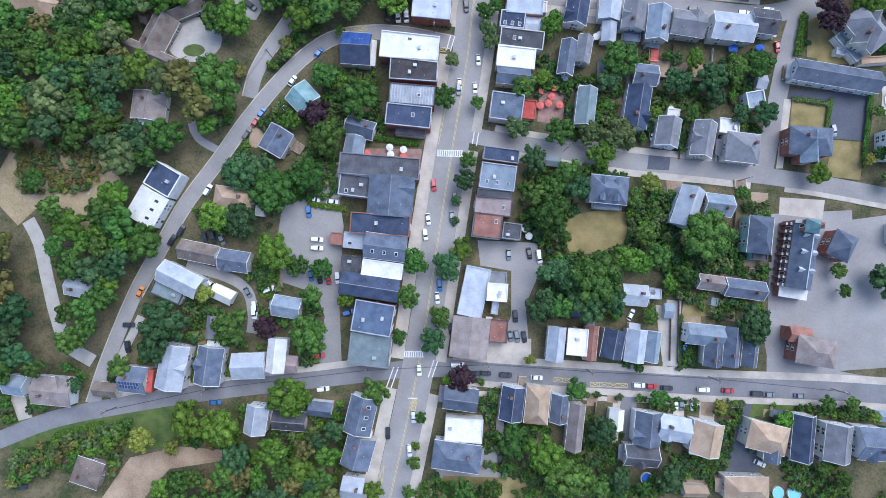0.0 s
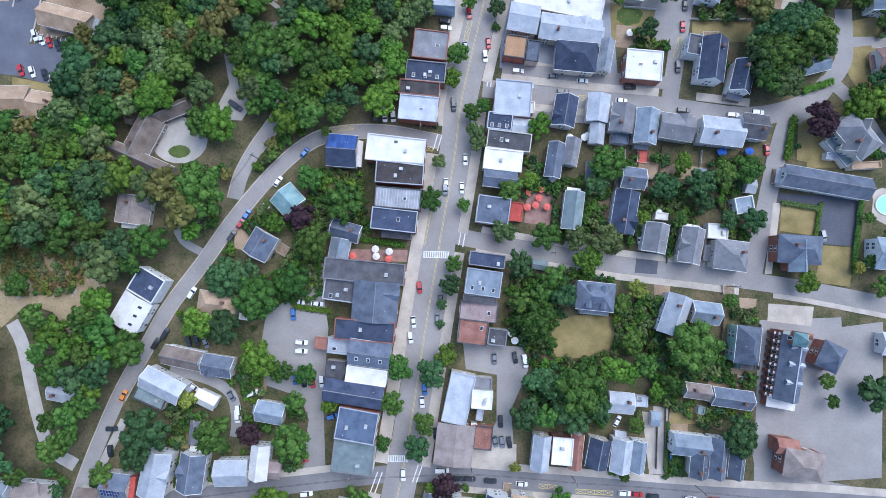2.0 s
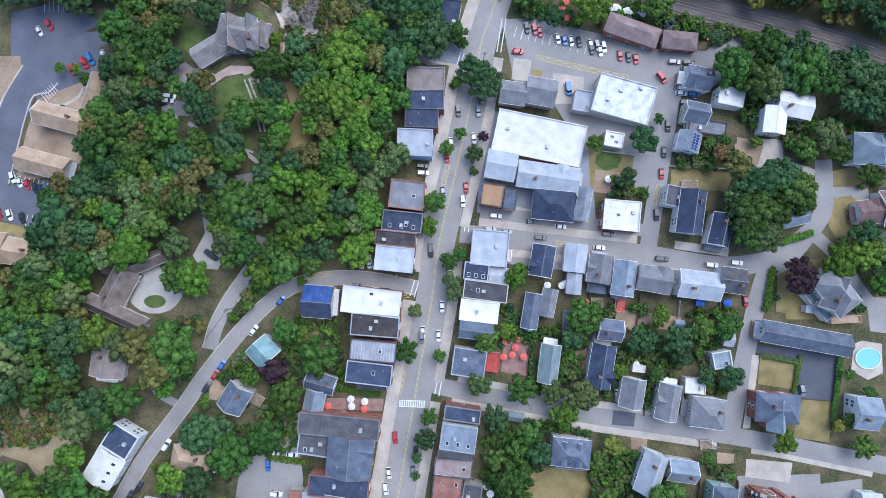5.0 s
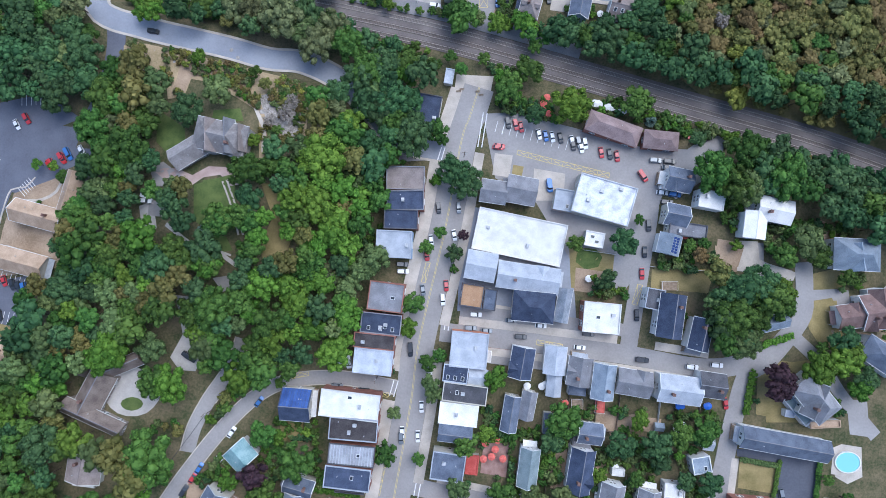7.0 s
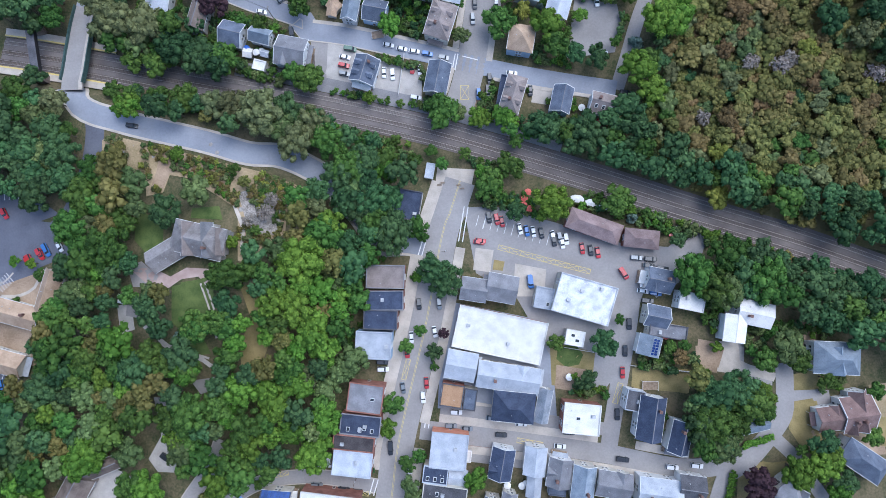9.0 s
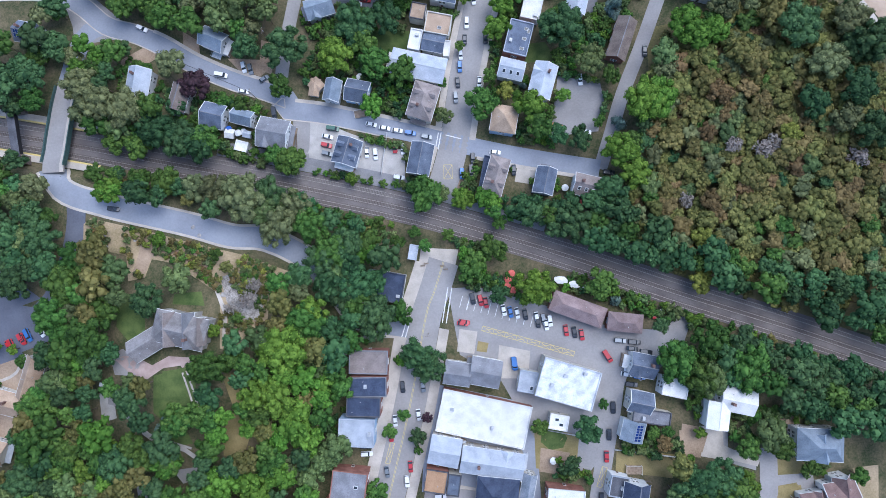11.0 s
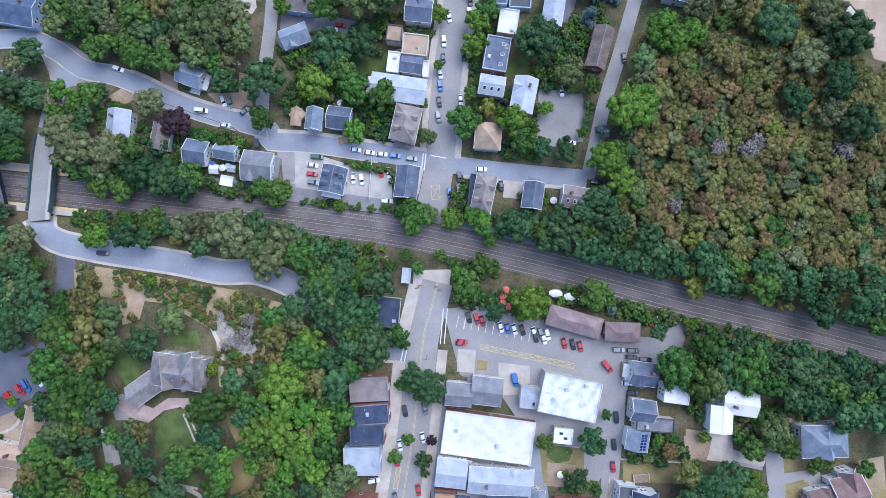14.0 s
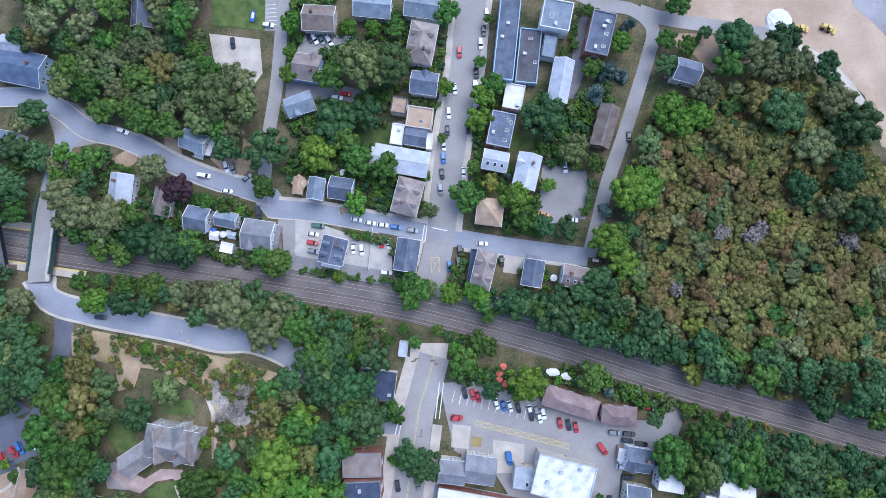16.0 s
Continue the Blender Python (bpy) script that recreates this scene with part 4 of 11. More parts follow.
def inside(px, py, poly):
    hit = np.zeros(np.shape(px), bool)
    for (ax, ay), (bx, by) in zip(poly, poly[1:] + poly[:1]):
        cross = (ay > py) != (by > py)
        with np.errstate(divide="ignore", invalid="ignore"):
            hit ^= cross & (px < (bx - ax) * (py - ay) / (by - ay) + ax)
    return hit


TAKEN, CELLS = [], {}
WOOD_KINDS = {"mixed": "ggbo*dgd", "green": "ggbd", "lush": "bgagdbg", "dark": "dddddg", "autumn": "aaaaaaaaaaraagaoavvrd", "olive": "vgdovgo", "shrub": "ggoboa", "garden": "ggggbddoogo", "scrub": "oogaryaav"}
WOOD_WORDS = {"mixed": "dense mixed woodland with olive and green crowns", "green": "group of green broadleaf trees", "lush": "dense bright green woodland", "dark": "dense dark green woodland strip",
              "autumn": "hill woodland with dry olive and rusty crowns", "olive": "woodland of large green and olive-grey crowns", "shrub": "low bright scrub on the slope", "garden": "garden shrubs and hedges between the houses", "scrub": "dry scrub scattered over a slope"}


def woods(kind, spacing, pts):
    """Trees too many to count, scattered over an area at their natural distance, clear of roads and houses."""
    rnd = np.random.RandomState(int(abs(pts[0][0] * 7 + pts[0][1] * 13)) % 10000)
    xs_, ys_ = [p[0] for p in pts], [p[1] for p in pts]
    area = (max(xs_) - min(xs_)) * (max(ys_) - min(ys_))
    n = int(area / spacing ** 2 * 26)
    px, py = rnd.uniform(min(xs_), max(xs_), n), rnd.uniform(min(ys_), max(ys_), n)
    ok = inside(px, py, pts)
    for what, data, reach in KEEP_OUT:
        if what == "area":
            if kind not in ("shrub", "garden", "scrub"):
                cx, cy = sum(q[0] for q in data) / len(data), sum(q[1] for q in data) / len(data)
                big = 1 + 1.8 / max(7.0, sum(math.hypot(q[0] - cx, q[1] - cy) for q in data) / len(data)) if len(data) == 4 else 1.0
                data = [(cx + (q[0] - cx) * big, cy + (q[1] - cy) * big) for q in data]
            ok &= ~inside(px, py, data)
        elif what == "clear":
            if kind not in ("shrub", "scrub"):
                ok &= ~inside(px, py, data)
        else:
            for (ax, ay), (bx, by) in zip(data, data[1:]):
                dx, dy = bx - ax, by - ay
                s = np.clip(((px - ax) * dx + (py - ay) * dy) / (dx * dx + dy * dy + 1e-9), 0, 1)
                ok &= np.hypot(px - ax - s * dx, py - ay - s * dy) > reach + (2.2 if kind not in ("shrub", "garden", "scrub") else 0.6)
    if kind == "scrub":
        ok &= np.array([noise.noise((x * 0.09, y * 0.09, 8.0)) + 0.4 * rnd.uniform(-1, 1) > 0.16 for x, y in zip(px, py)])
    if kind == "garden":
        ok &= np.array([noise.noise((x * 0.06, y * 0.06, 3.0)) + 0.35 * rnd.uniform(-1, 1) > 0.15 for x, y in zip(px, py)])
    while TAKEN:
        a, b, c = TAKEN.pop()
        CELLS.setdefault((int(a // 12), int(b // 12)), []).append((a, b, c))
    family = SHRUBS if kind in ("shrub", "garden", "scrub") else HILLTOP if kind == "autumn" else WILD
    verts, fq, ft, tint, count = {}, {}, {}, {}, {}
    trunks = []
    for x, y in zip(px[ok], py[ok]):
        r = spacing * rnd.uniform(0.42, 0.78)
        cell = (int(x // 12), int(y // 12))
        if any((x - a) ** 2 + (y - b) ** 2 < ((0.47 if kind == "autumn" else 0.56) * (r + c)) ** 2 for i in (-1, 0, 1) for j in (-1, 0, 1) for a, b, c in CELLS.get((cell[0] + i, cell[1] + j), ())):
            continue
        CELLS.setdefault(cell, []).append((x, y, r))
        letter = WOOD_KINDS[kind][rnd.randint(len(WOOD_KINDS[kind]))]
        leaf = {"a": "autumn", "r": "rust", "v": "olive", "*": "autumn"}.get(letter, letter)
        v, q, cv, ct = family[rnd.randint(len(family))]
        av = np.concatenate([v, cv])
        a = rnd.uniform(0, 6.28)
        rot = np.array([[math.cos(a), math.sin(a), 0], [-math.sin(a), math.cos(a), 0], [0, 0, 1]])
        hgt = r * 1.7 + (1.2 if kind == "autumn" else 4.5 if kind not in ("shrub", "garden", "scrub") else 0.0) + rnd.uniform(-1, 1.2) * (0.3 if kind in ("shrub", "garden", "scrub") else 1)
        z = ground_z(x, y)
        av = (av @ rot) * (r * rnd.uniform(0.9, 1.1), r * rnd.uniform(0.9, 1.1), r * (rnd.uniform(0.5, 0.8) if kind == "autumn" else rnd.uniform(0.8, 1.1))) + (x, y, z + hgt - r * 0.95)
        k = count.get(leaf, 0)
        verts.setdefault(leaf, []).append(av)
        fq.setdefault(leaf, []).append(q + k)
        ft.setdefault(leaf, []).append(ct + k + len(v))
        tint.setdefault(leaf, []).append(np.full(len(av), rnd.uniform()))
        count[leaf] = k + len(av)
        trunks.append(([(x - 0.22, y - 0.15, z - 0.2), (x + 0.22, y - 0.15, z - 0.2), (x, y + 0.25, z - 0.2), (x, y, z + hgt - r * 0.4)], [(0, 1, 3), (1, 2, 3), (2, 0, 3)]))
    if not verts:
        return None
    top = new("shrubbery" if kind in ("shrub", "garden", "scrub") else "woodland")
    top.location = (0, 0, 0)
    tagged(top, WOOD_WORDS[kind], "shrubs" if kind in ("shrub", "garden", "scrub") else "woodland", kind="stuff")
    for leaf in sorted(verts):
        me = arrays_to_mesh("crowns", np.concatenate(verts[leaf]), np.concatenate(fq[leaf]), np.concatenate(ft[leaf]), [LEAF[leaf]], np.concatenate(tint[leaf]))
        shared("crowns", me, top)
    if trunks:
        link_mesh("trunks", *join_data(*trunks), [MAT["bark"]], top)
    return top


# ---------------------------------------------------------------- street furniture and small things
def marking(pts, width, paint, lift=0.135, name="road_marking"):
    ob = strip(name, pts, width, lift, MAT[paint], across=1, skirt=0.02, smooth_line=False)
    return tagged(ob, "worn " + ("white" if paint == "whitepaint" else "yellow") + " painted line on the asphalt", "road marking", kind="structure")


def spaced(a, b, n):
    return [(a[0] + (b[0] - a[0]) * k / n, a[1] + (b[1] - a[1]) * k / n) for k in range(n + 1)]


def line_mark(a, b, width=0.4, paint="whitepaint"):
    n = max(1, int(math.hypot(b[0] - a[0], b[1] - a[1]) / 2.5))
    return marking(spaced(a, b, n), width, paint)


def ladder(a, b, width, bars, paint="whitepaint"):
    """A crossing of bars between two lines."""
    top = new("crosswalk")
    tagged(top, "white ladder crosswalk painted on the street", "crosswalk", kind="structure")
    d = Vector((b[0] - a[0], b[1] - a[1])).normalized()
    n = Vector((-d.y, d.x)) * width / 2
    for s in (-1, 1):
        strip("line", spaced((a[0] + n.x * s, a[1] + n.y * s), (b[0] + n.x * s, b[1] + n.y * s), 5), 0.3, 0.14, MAT[paint], across=1, parent=top, skirt=0.02, smooth_line=False)
    for k in range(bars):
        c = Vector(a).lerp(Vector(b), (k + 0.5) / bars)
        strip("bar", [(c.x - n.x, c.y - n.y), (c.x + n.x, c.y + n.y)], 0.5, 0.145, MAT[paint], across=1, parent=top, skirt=0.02, smooth_line=False)
    return top


def hatch(a, b, width, n, paint="yellowpaint"):
    """A no-parking zone: a frame with crossing lines."""
    d = Vector((b[0] - a[0], b[1] - a[1])).normalized()
    o = Vector((-d.y, d.x)) * width / 2
    a, b = Vector(a), Vector(b)
    line_mark(a - o, b - o, 0.16, paint)
    line_mark(a + o, b + o, 0.16, paint)
    for k in range(n):
        p, q = a.lerp(b, k / n), a.lerp(b, (k + 1) / n)
        line_mark(p - o, q + o, 0.16, paint)
        line_mark(p + o, q - o, 0.16, paint)
        line_mark(p - o, p + o, 0.16, paint)
    line_mark(b - o, b + o, 0.16, paint)


def stalls(a, b, length, n):
    """The white lines of parking bays along a row."""
    d = Vector((b[0] - a[0], b[1] - a[1])).normalized()
    o = Vector((-d.y, d.x)) * length
    for k in range(n + 1):
        p = Vector(a).lerp(Vector(b), k / n)
        line_mark(p, p + o, 0.22)


def along(line, y0, y1):
    """The stretch of a line that climbs in y, between two values of y."""
    out = []
    for (ax, ay), (bx, by) in zip(line, line[1:]):
        lo, hi = max(ay, y0), min(by, y1)
        if lo < hi:
            for y in (lo, hi):
                p = (ax + (bx - ax) * (y - ay) / (by - ay), y)
                if not out or p[1] - out[-1][1] > 0.5:
                    out.append(p)
    return out


def across(line, x0, x1):
    """The stretch of a line that runs in x, between two values of x."""
    return [(x, y) for y, x in along([(q[1], q[0]) for q in line], x0, x1)]


UMBRELLA = {}


def umbrella(x, y, kind, r=1.5):
    if kind not in UMBRELLA:
        top = new("patio_umbrella")
        n = 8
        v = [(0, 0, 2.7)] + [(r * math.cos(2 * math.pi * k / n), r * math.sin(2 * math.pi * k / n), 2.2) for k in range(n)] + [(r * math.cos(2 * math.pi * k / n), r * math.sin(2 * math.pi * k / n), 2.05) for k in range(n)] + [(0, 0, 2.6)]
        f = [(0, 1 + k, 1 + (k + 1) % n) for k in range(n)] + [(1 + k, 1 + n + k, 1 + n + (k + 1) % n, 1 + (k + 1) % n) for k in range(n)] + [(2 * n + 1, 1 + n + (k + 1) % n, 1 + n + k) for k in range(n)]
        link_mesh("canopy", v, f, [MAT["umbrella_" + kind]], top)
        part("pole", cone(0.03, 0.03, 2.7), MAT["unit"], top)
        part("base", cone(0.3, 0.26, 0.1, 12), MAT["blackmetal"], top)
        tagged(top, kind + " canvas patio umbrella standing open over a table", "umbrella", "patio umbrellas")
        UMBRELLA[kind] = top
        top.matrix_basis = pose(x, y, ground_z(x, y) + 0.08)
        ob = top
    else:
        ob = copy_thing(UMBRELLA[kind], pose(x, y, ground_z(x, y) + 0.08, 0, 0, x * 37 % 45))
    table(x + 0.75, y + 0.5)
    return ob


TABLES = []


def table(x, y):
    if TABLES:
        return copy_thing(TABLES[0], pose(x, y, ground_z(x, y) + 0.08, 0, 0, (x * 53) % 90))
    top = new("patio_table")
    part("tabletop", bevel_box(1.1, 0.8, 0.05, 0.01, 0.7), MAT["tabletop"], top)
    for sx in (-0.48, 0.48):
        for sy in (-0.33, 0.33):
            part("leg", bevel_box(0.05, 0.05, 0.7, 0.005), MAT["tabletop"], top).location = (sx, sy, 0)
    top.matrix_basis = pose(x, y, ground_z(x, y) + 0.08)
    TABLES.append(top)
    return tagged(top, "brown wooden patio table beside an umbrella", "table", "patio tables")


POLES = []


def utility_pole(x, y, turn):
    if POLES:
        return copy_thing(POLES[0], pose(x, y, ground_z(x, y) - 0.2, 0, 0, turn))
    top = new("utility_pole")
    part("pole", cone(0.17, 0.11, 11.0), MAT["polewood"], top)
    for z in (10.2, 9.3):
        part("crossarm", bevel_box(2.6, 0.12, 0.14, 0.02, z), MAT["polewood"], top)
    for k in (-1.1, -0.5, 0.5, 1.1):
        part("insulator", cone(0.06, 0.04, 0.2), MAT["trim"], top).location = (k, 0, 10.34)
    part("transformer", cone(0.28, 0.28, 0.9, 10), MAT["unit"], top).location = (0.42, 0, 8.0)
    top.matrix_basis = pose(x, y, ground_z(x, y) - 0.2, 0, 0, turn)
    POLES.append(top)
    return tagged(top, "brown wooden utility pole with two crossarms", "utility pole", "utility poles")


def cable(a, b, z=10.3):
    """A slack overhead line between two poles."""
    cu = bpy.data.curves.new("overhead_cable", "CURVE")
    cu.dimensions, cu.bevel_depth, cu.bevel_resolution = "3D", 0.045, 0
    sp = cu.splines.new("POLY")
    sp.points.add(12)
    za, zb = ground_z(*a) + z, ground_z(*b) + z
    for k, p in enumerate(sp.points):
        t = k / 12
        p.co = (a[0] + (b[0] - a[0]) * t, a[1] + (b[1] - a[1]) * t, za + (zb - za) * t - 3.2 * t * (1 - t), 1)
    cu.materials.append(MAT["blackmetal"])
    return tagged(new("overhead_cable", cu), "thin black overhead cable between wooden poles", "cable")


def pool(x, y, rx, ry, mat="water", rim=True):
    top = new("swimming_pool")
    n = 20
    ring = [(math.cos(2 * math.pi * k / n), math.sin(2 * math.pi * k / n)) for k in range(n)]
    link_mesh("water", [(rx * a, ry * b, 0.55) for a, b in ring], [tuple(range(n))], [MAT[mat]], top)
    v = [(s * rx * a, s * ry * b, z) for s, z in ((1.0, 0.5), (1.0, 0.75), (1.09, 0.75), (1.09, -0.8)) for a, b in ring]
    f = [(j * n + k, j * n + (k + 1) % n, (j + 1) * n + (k + 1) % n, (j + 1) * n + k) for j in range(3) for k in range(n)]
    link_mesh("rim", v, f, [MAT["trim"] if rim else MAT["bluetarp"]], top)
    top.matrix_basis = pose(x, y, ground_z(x, y))
    return tagged(top, "round backyard swimming pool with blue water" if mat == "water" else "round pool under a blue cover", "swimming pool")


def boat(x, y, turn, hull, L=5.0):
    top = new("boat")
    xs_ = [-0.5, -0.3, 0.0, 0.25, 0.42, 0.5]
    hw = [0.8, 0.95, 1.0, 0.8, 0.4, 0.03]
    v, f = [], []
    for a, b in zip(xs_, hw):
        v += [(a * L, -b, 1.0), (a * L, -b * 0.5, 0.35), (a * L, b * 0.5, 0.35), (a * L, b, 1.0), (a * L, b * 0.8, 0.85), (a * L, -b * 0.8, 0.85)]
    for i in range(5):
        for k in range(6):
            f.append((i * 6 + k, (i + 1) * 6 + k, (i + 1) * 6 + (k + 1) % 6, i * 6 + (k + 1) % 6))
    f.append((0, 1, 2, 3, 4, 5))
    link_mesh("hull", v, f, [MAT[hull]], top)
    part("cover", bevel_box(L * 0.5, 1.1, 0.4, 0.12, 0.85), MAT["trim" if hull != "trim" else "bluetarp"], top)
    part("trailer", bevel_box(L * 0.9, 0.9, 0.15, 0.03, 0.1), MAT["blackmetal"], top)
    top.matrix_basis = pose(x, y, ground_z(x, y) + 0.1, 0, 0, turn)
    return tagged(top, "small boat with a cover on a trailer", "boat")


def loader(x, y, turn):
    top = new("wheel_loader")
    part("chassis", bevel_box(4.6, 1.6, 0.9, 0.12, 0.7), MAT["machine"], top)
    part("engine_hood", bevel_box(2.0, 1.5, 0.9, 0.2, 1.6), MAT["machine"], top).location = (-1.3, 0, 0)
    part("cab", bevel_box(1.3, 1.4, 1.5, 0.15, 1.6), MAT["glass"], top).location = (0.5, 0, 0)
    part("cab_roof", bevel_box(1.5, 1.5, 0.12, 0.04, 3.1), MAT["machine"], top).location = (0.5, 0, 0)
    part("bucket", bevel_box(1.0, 2.6, 1.0, 0.1, 0.3), MAT["machine"], top).location = (3.4, 0, 0)
    for s in (-0.6, 0.6):
        part("arm", bevel_box(1.8, 0.18, 0.25, 0.04, 0.9), MAT["machine"], top).location = (2.2, s, 0)
    for sx in (-1.5, 1.4):
        for sy in (-1.0, 1.0):
            w_ = shared("wheel", WHEEL, top, pose(sx, sy, 0.75) @ Matrix.Diagonal((2.2, 2.2, 2.2, 1)))
    top.matrix_basis = pose(x, y, ground_z(x, y) + 0.05, 0, 0, turn)
    return tagged(top, "yellow wheel loader parked on the beach sand", "loader")


def hedge(pts, w, h, kind="g"):
    """A clipped row of leaf clumps."""
    line = resample(pts, w * 0.55)
    rnd = np.random.RandomState(int(abs(pts[0][0] * 11)) % 999)
    vs, qs, ts, k = [], [], [], 0
    for p in line:
        v, q, cv, ct = SHRUBS[rnd.randint(len(SHRUBS))]
        av = np.concatenate([v, cv]) * (w * 0.62, w * 0.62, h * 0.6) + (p.x, p.y, ground_z(p.x, p.y) + h * 0.45)
        vs.append(av)
        qs.append(q + k)
        ts.append(ct + k + len(v))
        k += len(av)
        TAKEN.append((p.x, p.y, w * 0.6))
    ob = new("hedge", arrays_to_mesh("hedge", np.concatenate(vs), np.concatenate(qs), np.concatenate(ts), [LEAF[kind]]))
    return tagged(ob, "dense clipped green hedge along the ground", "hedge")


# ---------------------------------------------------------------- railway
def railway():
    bed = strip("railway_bed", RAIL, 12.4, 0.12, MAT["ballast"], across=6)
    tagged(bed, "dark grey-brown railway ballast bed", "railway bed", kind="structure")
    KEEP_OUT.append(("line", RAIL, 5.4))
    tagged(strip("trackside", across(RAIL, -60.0, 75.0), 6.0, 0.08, MAT["cinder"], offset=9.5, across=2), "grey cinder ground beside the railway", "trackside", kind="structure")
    line = resample(RAIL, 2.5)
    dirs = side_dirs(line)
    for off in (-4.6, -0.4, 3.9):
        track = new("railway_track")
        tagged(track, "railway track with rusty rails on concrete sleepers", "railway track", kind="structure")
        for g in (-0.75, 0.75):
            strip("rail", RAIL, 0.13, 0.42, MAT["steel"], offset=off + g, across=1, parent=track, skirt=0.25)
        items = []
        fine = resample(RAIL, 0.65)
        fd = side_dirs(fine)
        mids = [p + d * off for p, d in zip(fine, fd)]
        levels = height([c.x for c in mids], [c.y for c in mids])
        for c, d, z in zip(mids, fd, levels):
            t = Vector((d.y, -d.x, 0))
            z = float(z)
            a, b = d * 1.25, t * 0.13
            q = [c - a - b, c + a - b, c + a + b, c - a + b]
            items.append(([(k.x, k.y, z + 0.1) for k in q] + [(k.x, k.y, z + 0.24) for k in q], [(4, 5, 6, 7), (0, 1, 5, 4), (1, 2, 6, 5), (2, 3, 7, 6), (3, 0, 4, 7)]))
        ob = link_mesh("sleepers", *join_data(*items), [MAT["sleeper" if off > 1 else "timber"]], track)
        tagged(ob, kind="stuff")


def platform(x0, x1, side):
    pts = across(RAIL, x0, x1)
    top = new("station_platform")
    tagged(top, "concrete station platform with a yellow warning edge", "platform", kind="structure")
    strip("slab", pts, 3.4, 1.1, MAT["concrete"], offset=side * 8.2, across=2, parent=top, skirt=1.2)
    strip("warning_edge", pts, 0.7, 1.13, MAT["yellowpaint"], offset=side * 6.85, across=1, parent=top, skirt=0.05)


def bridge(pts):
    top = new("road_bridge")
    tagged(top, "road bridge over the railway with dark green parapets", "bridge", kind="structure")
    strip("deck", pts, 8.6, 0.3, MAT["asphalt"], across=3, parent=top, skirt=1.1, level=bank)
    strip("footway", pts, 1.6, 0.45, MAT["concrete"], offset=3.6, across=1, parent=top, skirt=0.4, level=bank)
    green = material("dark_green_girder", (0.03, 0.07, 0.065), (0.07, 0.12, 0.11), 1.0, 6.0, 0.6, 0.1)
    strip("parapet", pts[:-1], 0.5, 1.7, green, offset=-4.5, across=1, parent=top, skirt=2.8, level=bank)
    strip("parapet", pts[:-1], 0.35, 1.5, green, offset=4.6, across=1, parent=top, skirt=2.6, level=bank)
    KEEP_OUT.append(("line", pts, 7.0))


def footbridge(x, y, turn, L, z):
    top = new("station_footbridge")
    part("span", bevel_box(L, 2.6, 2.6, 0.1, z), MAT["blackmetal"], top)
    part("roof", bevel_box(L + 0.6, 3.2, 0.2, 0.05, z + 2.6), ROOF["dark"], top)
    for s in (-0.46, 0.46):
        part("stair_tower", bevel_box(3.6, 4.2, z + 2.0, 0.1, 0), ROOF["brown"], top).location = (s * L, 0, 0)
    top.matrix_basis = pose(x, y, ground_z(x, y), 0, 0, turn)
    return tagged(top, "dark covered footbridge over the railway platforms", "footbridge")


def tarp_mound(x, y, r):
    bm = bmesh.new()
    bmesh.ops.create_icosphere(bm, subdivisions=4, radius=1)
    for v in bm.verts:
        v.co = Vector((v.co.x * r, v.co.y * r * 1.05, max(0.0, v.co.z) * 1.6)) + Vector((0, 0, 0.35 * noise.noise(v.co * 5)))
    ob = part("tarp_covered_mound", bm, material("white_sheeting", (0.5, 0.53, 0.58), (0.8, 0.82, 0.85), 0.5, 3.0, 0.6, 0.5))
    ob.matrix_basis = pose(x, y, ground_z(x, y) - 0.1)
    return tagged(ob, "round mound under crumpled white sheeting on sand", "mound")




def deck(x, y, turn, L, W, stain="tabletop", rise=0.7):
    """A raised garden deck: boards on posts with a rail round three sides."""
    top = new("garden_deck")
    top.matrix_basis = pose(x, y, ground_z(x, y), 0, 0, turn)
    n = max(4, int(W / 0.5))
    for i in range(n):
        y0 = -W / 2 + W * i / n
        link_mesh("board", *box_data(-L / 2, L / 2, y0 + 0.02, y0 + W / n - 0.02, rise - 0.08, rise), [MAT[stain]], top)
    for sx in (-1, 1):
        for sy in (-1, 1):
            cx, cy = sx * (L / 2 - 0.1), sy * (W / 2 - 0.1)
            link_mesh("post", *box_data(cx - 0.06, cx + 0.06, cy - 0.06, cy + 0.06, -0.5, rise + 1.0), [MAT["trim"]], top)
    link_mesh("rail", *join_data(box_data(-L / 2, L / 2, W / 2 - 0.08, W / 2, rise + 0.9, rise + 0.98), box_data(-L / 2, -L / 2 + 0.08, -W / 2, W / 2 - 0.08, rise + 0.9, rise + 0.98), box_data(L / 2 - 0.08, L / 2, -W / 2, W / 2 - 0.08, rise + 0.9, rise + 0.98)), [MAT["trim"]], top)
    return tagged(top, ("red-painted" if stain == "umbrella_red" else "weathered brown") + " timber garden deck behind a house", "deck", "garden decks")


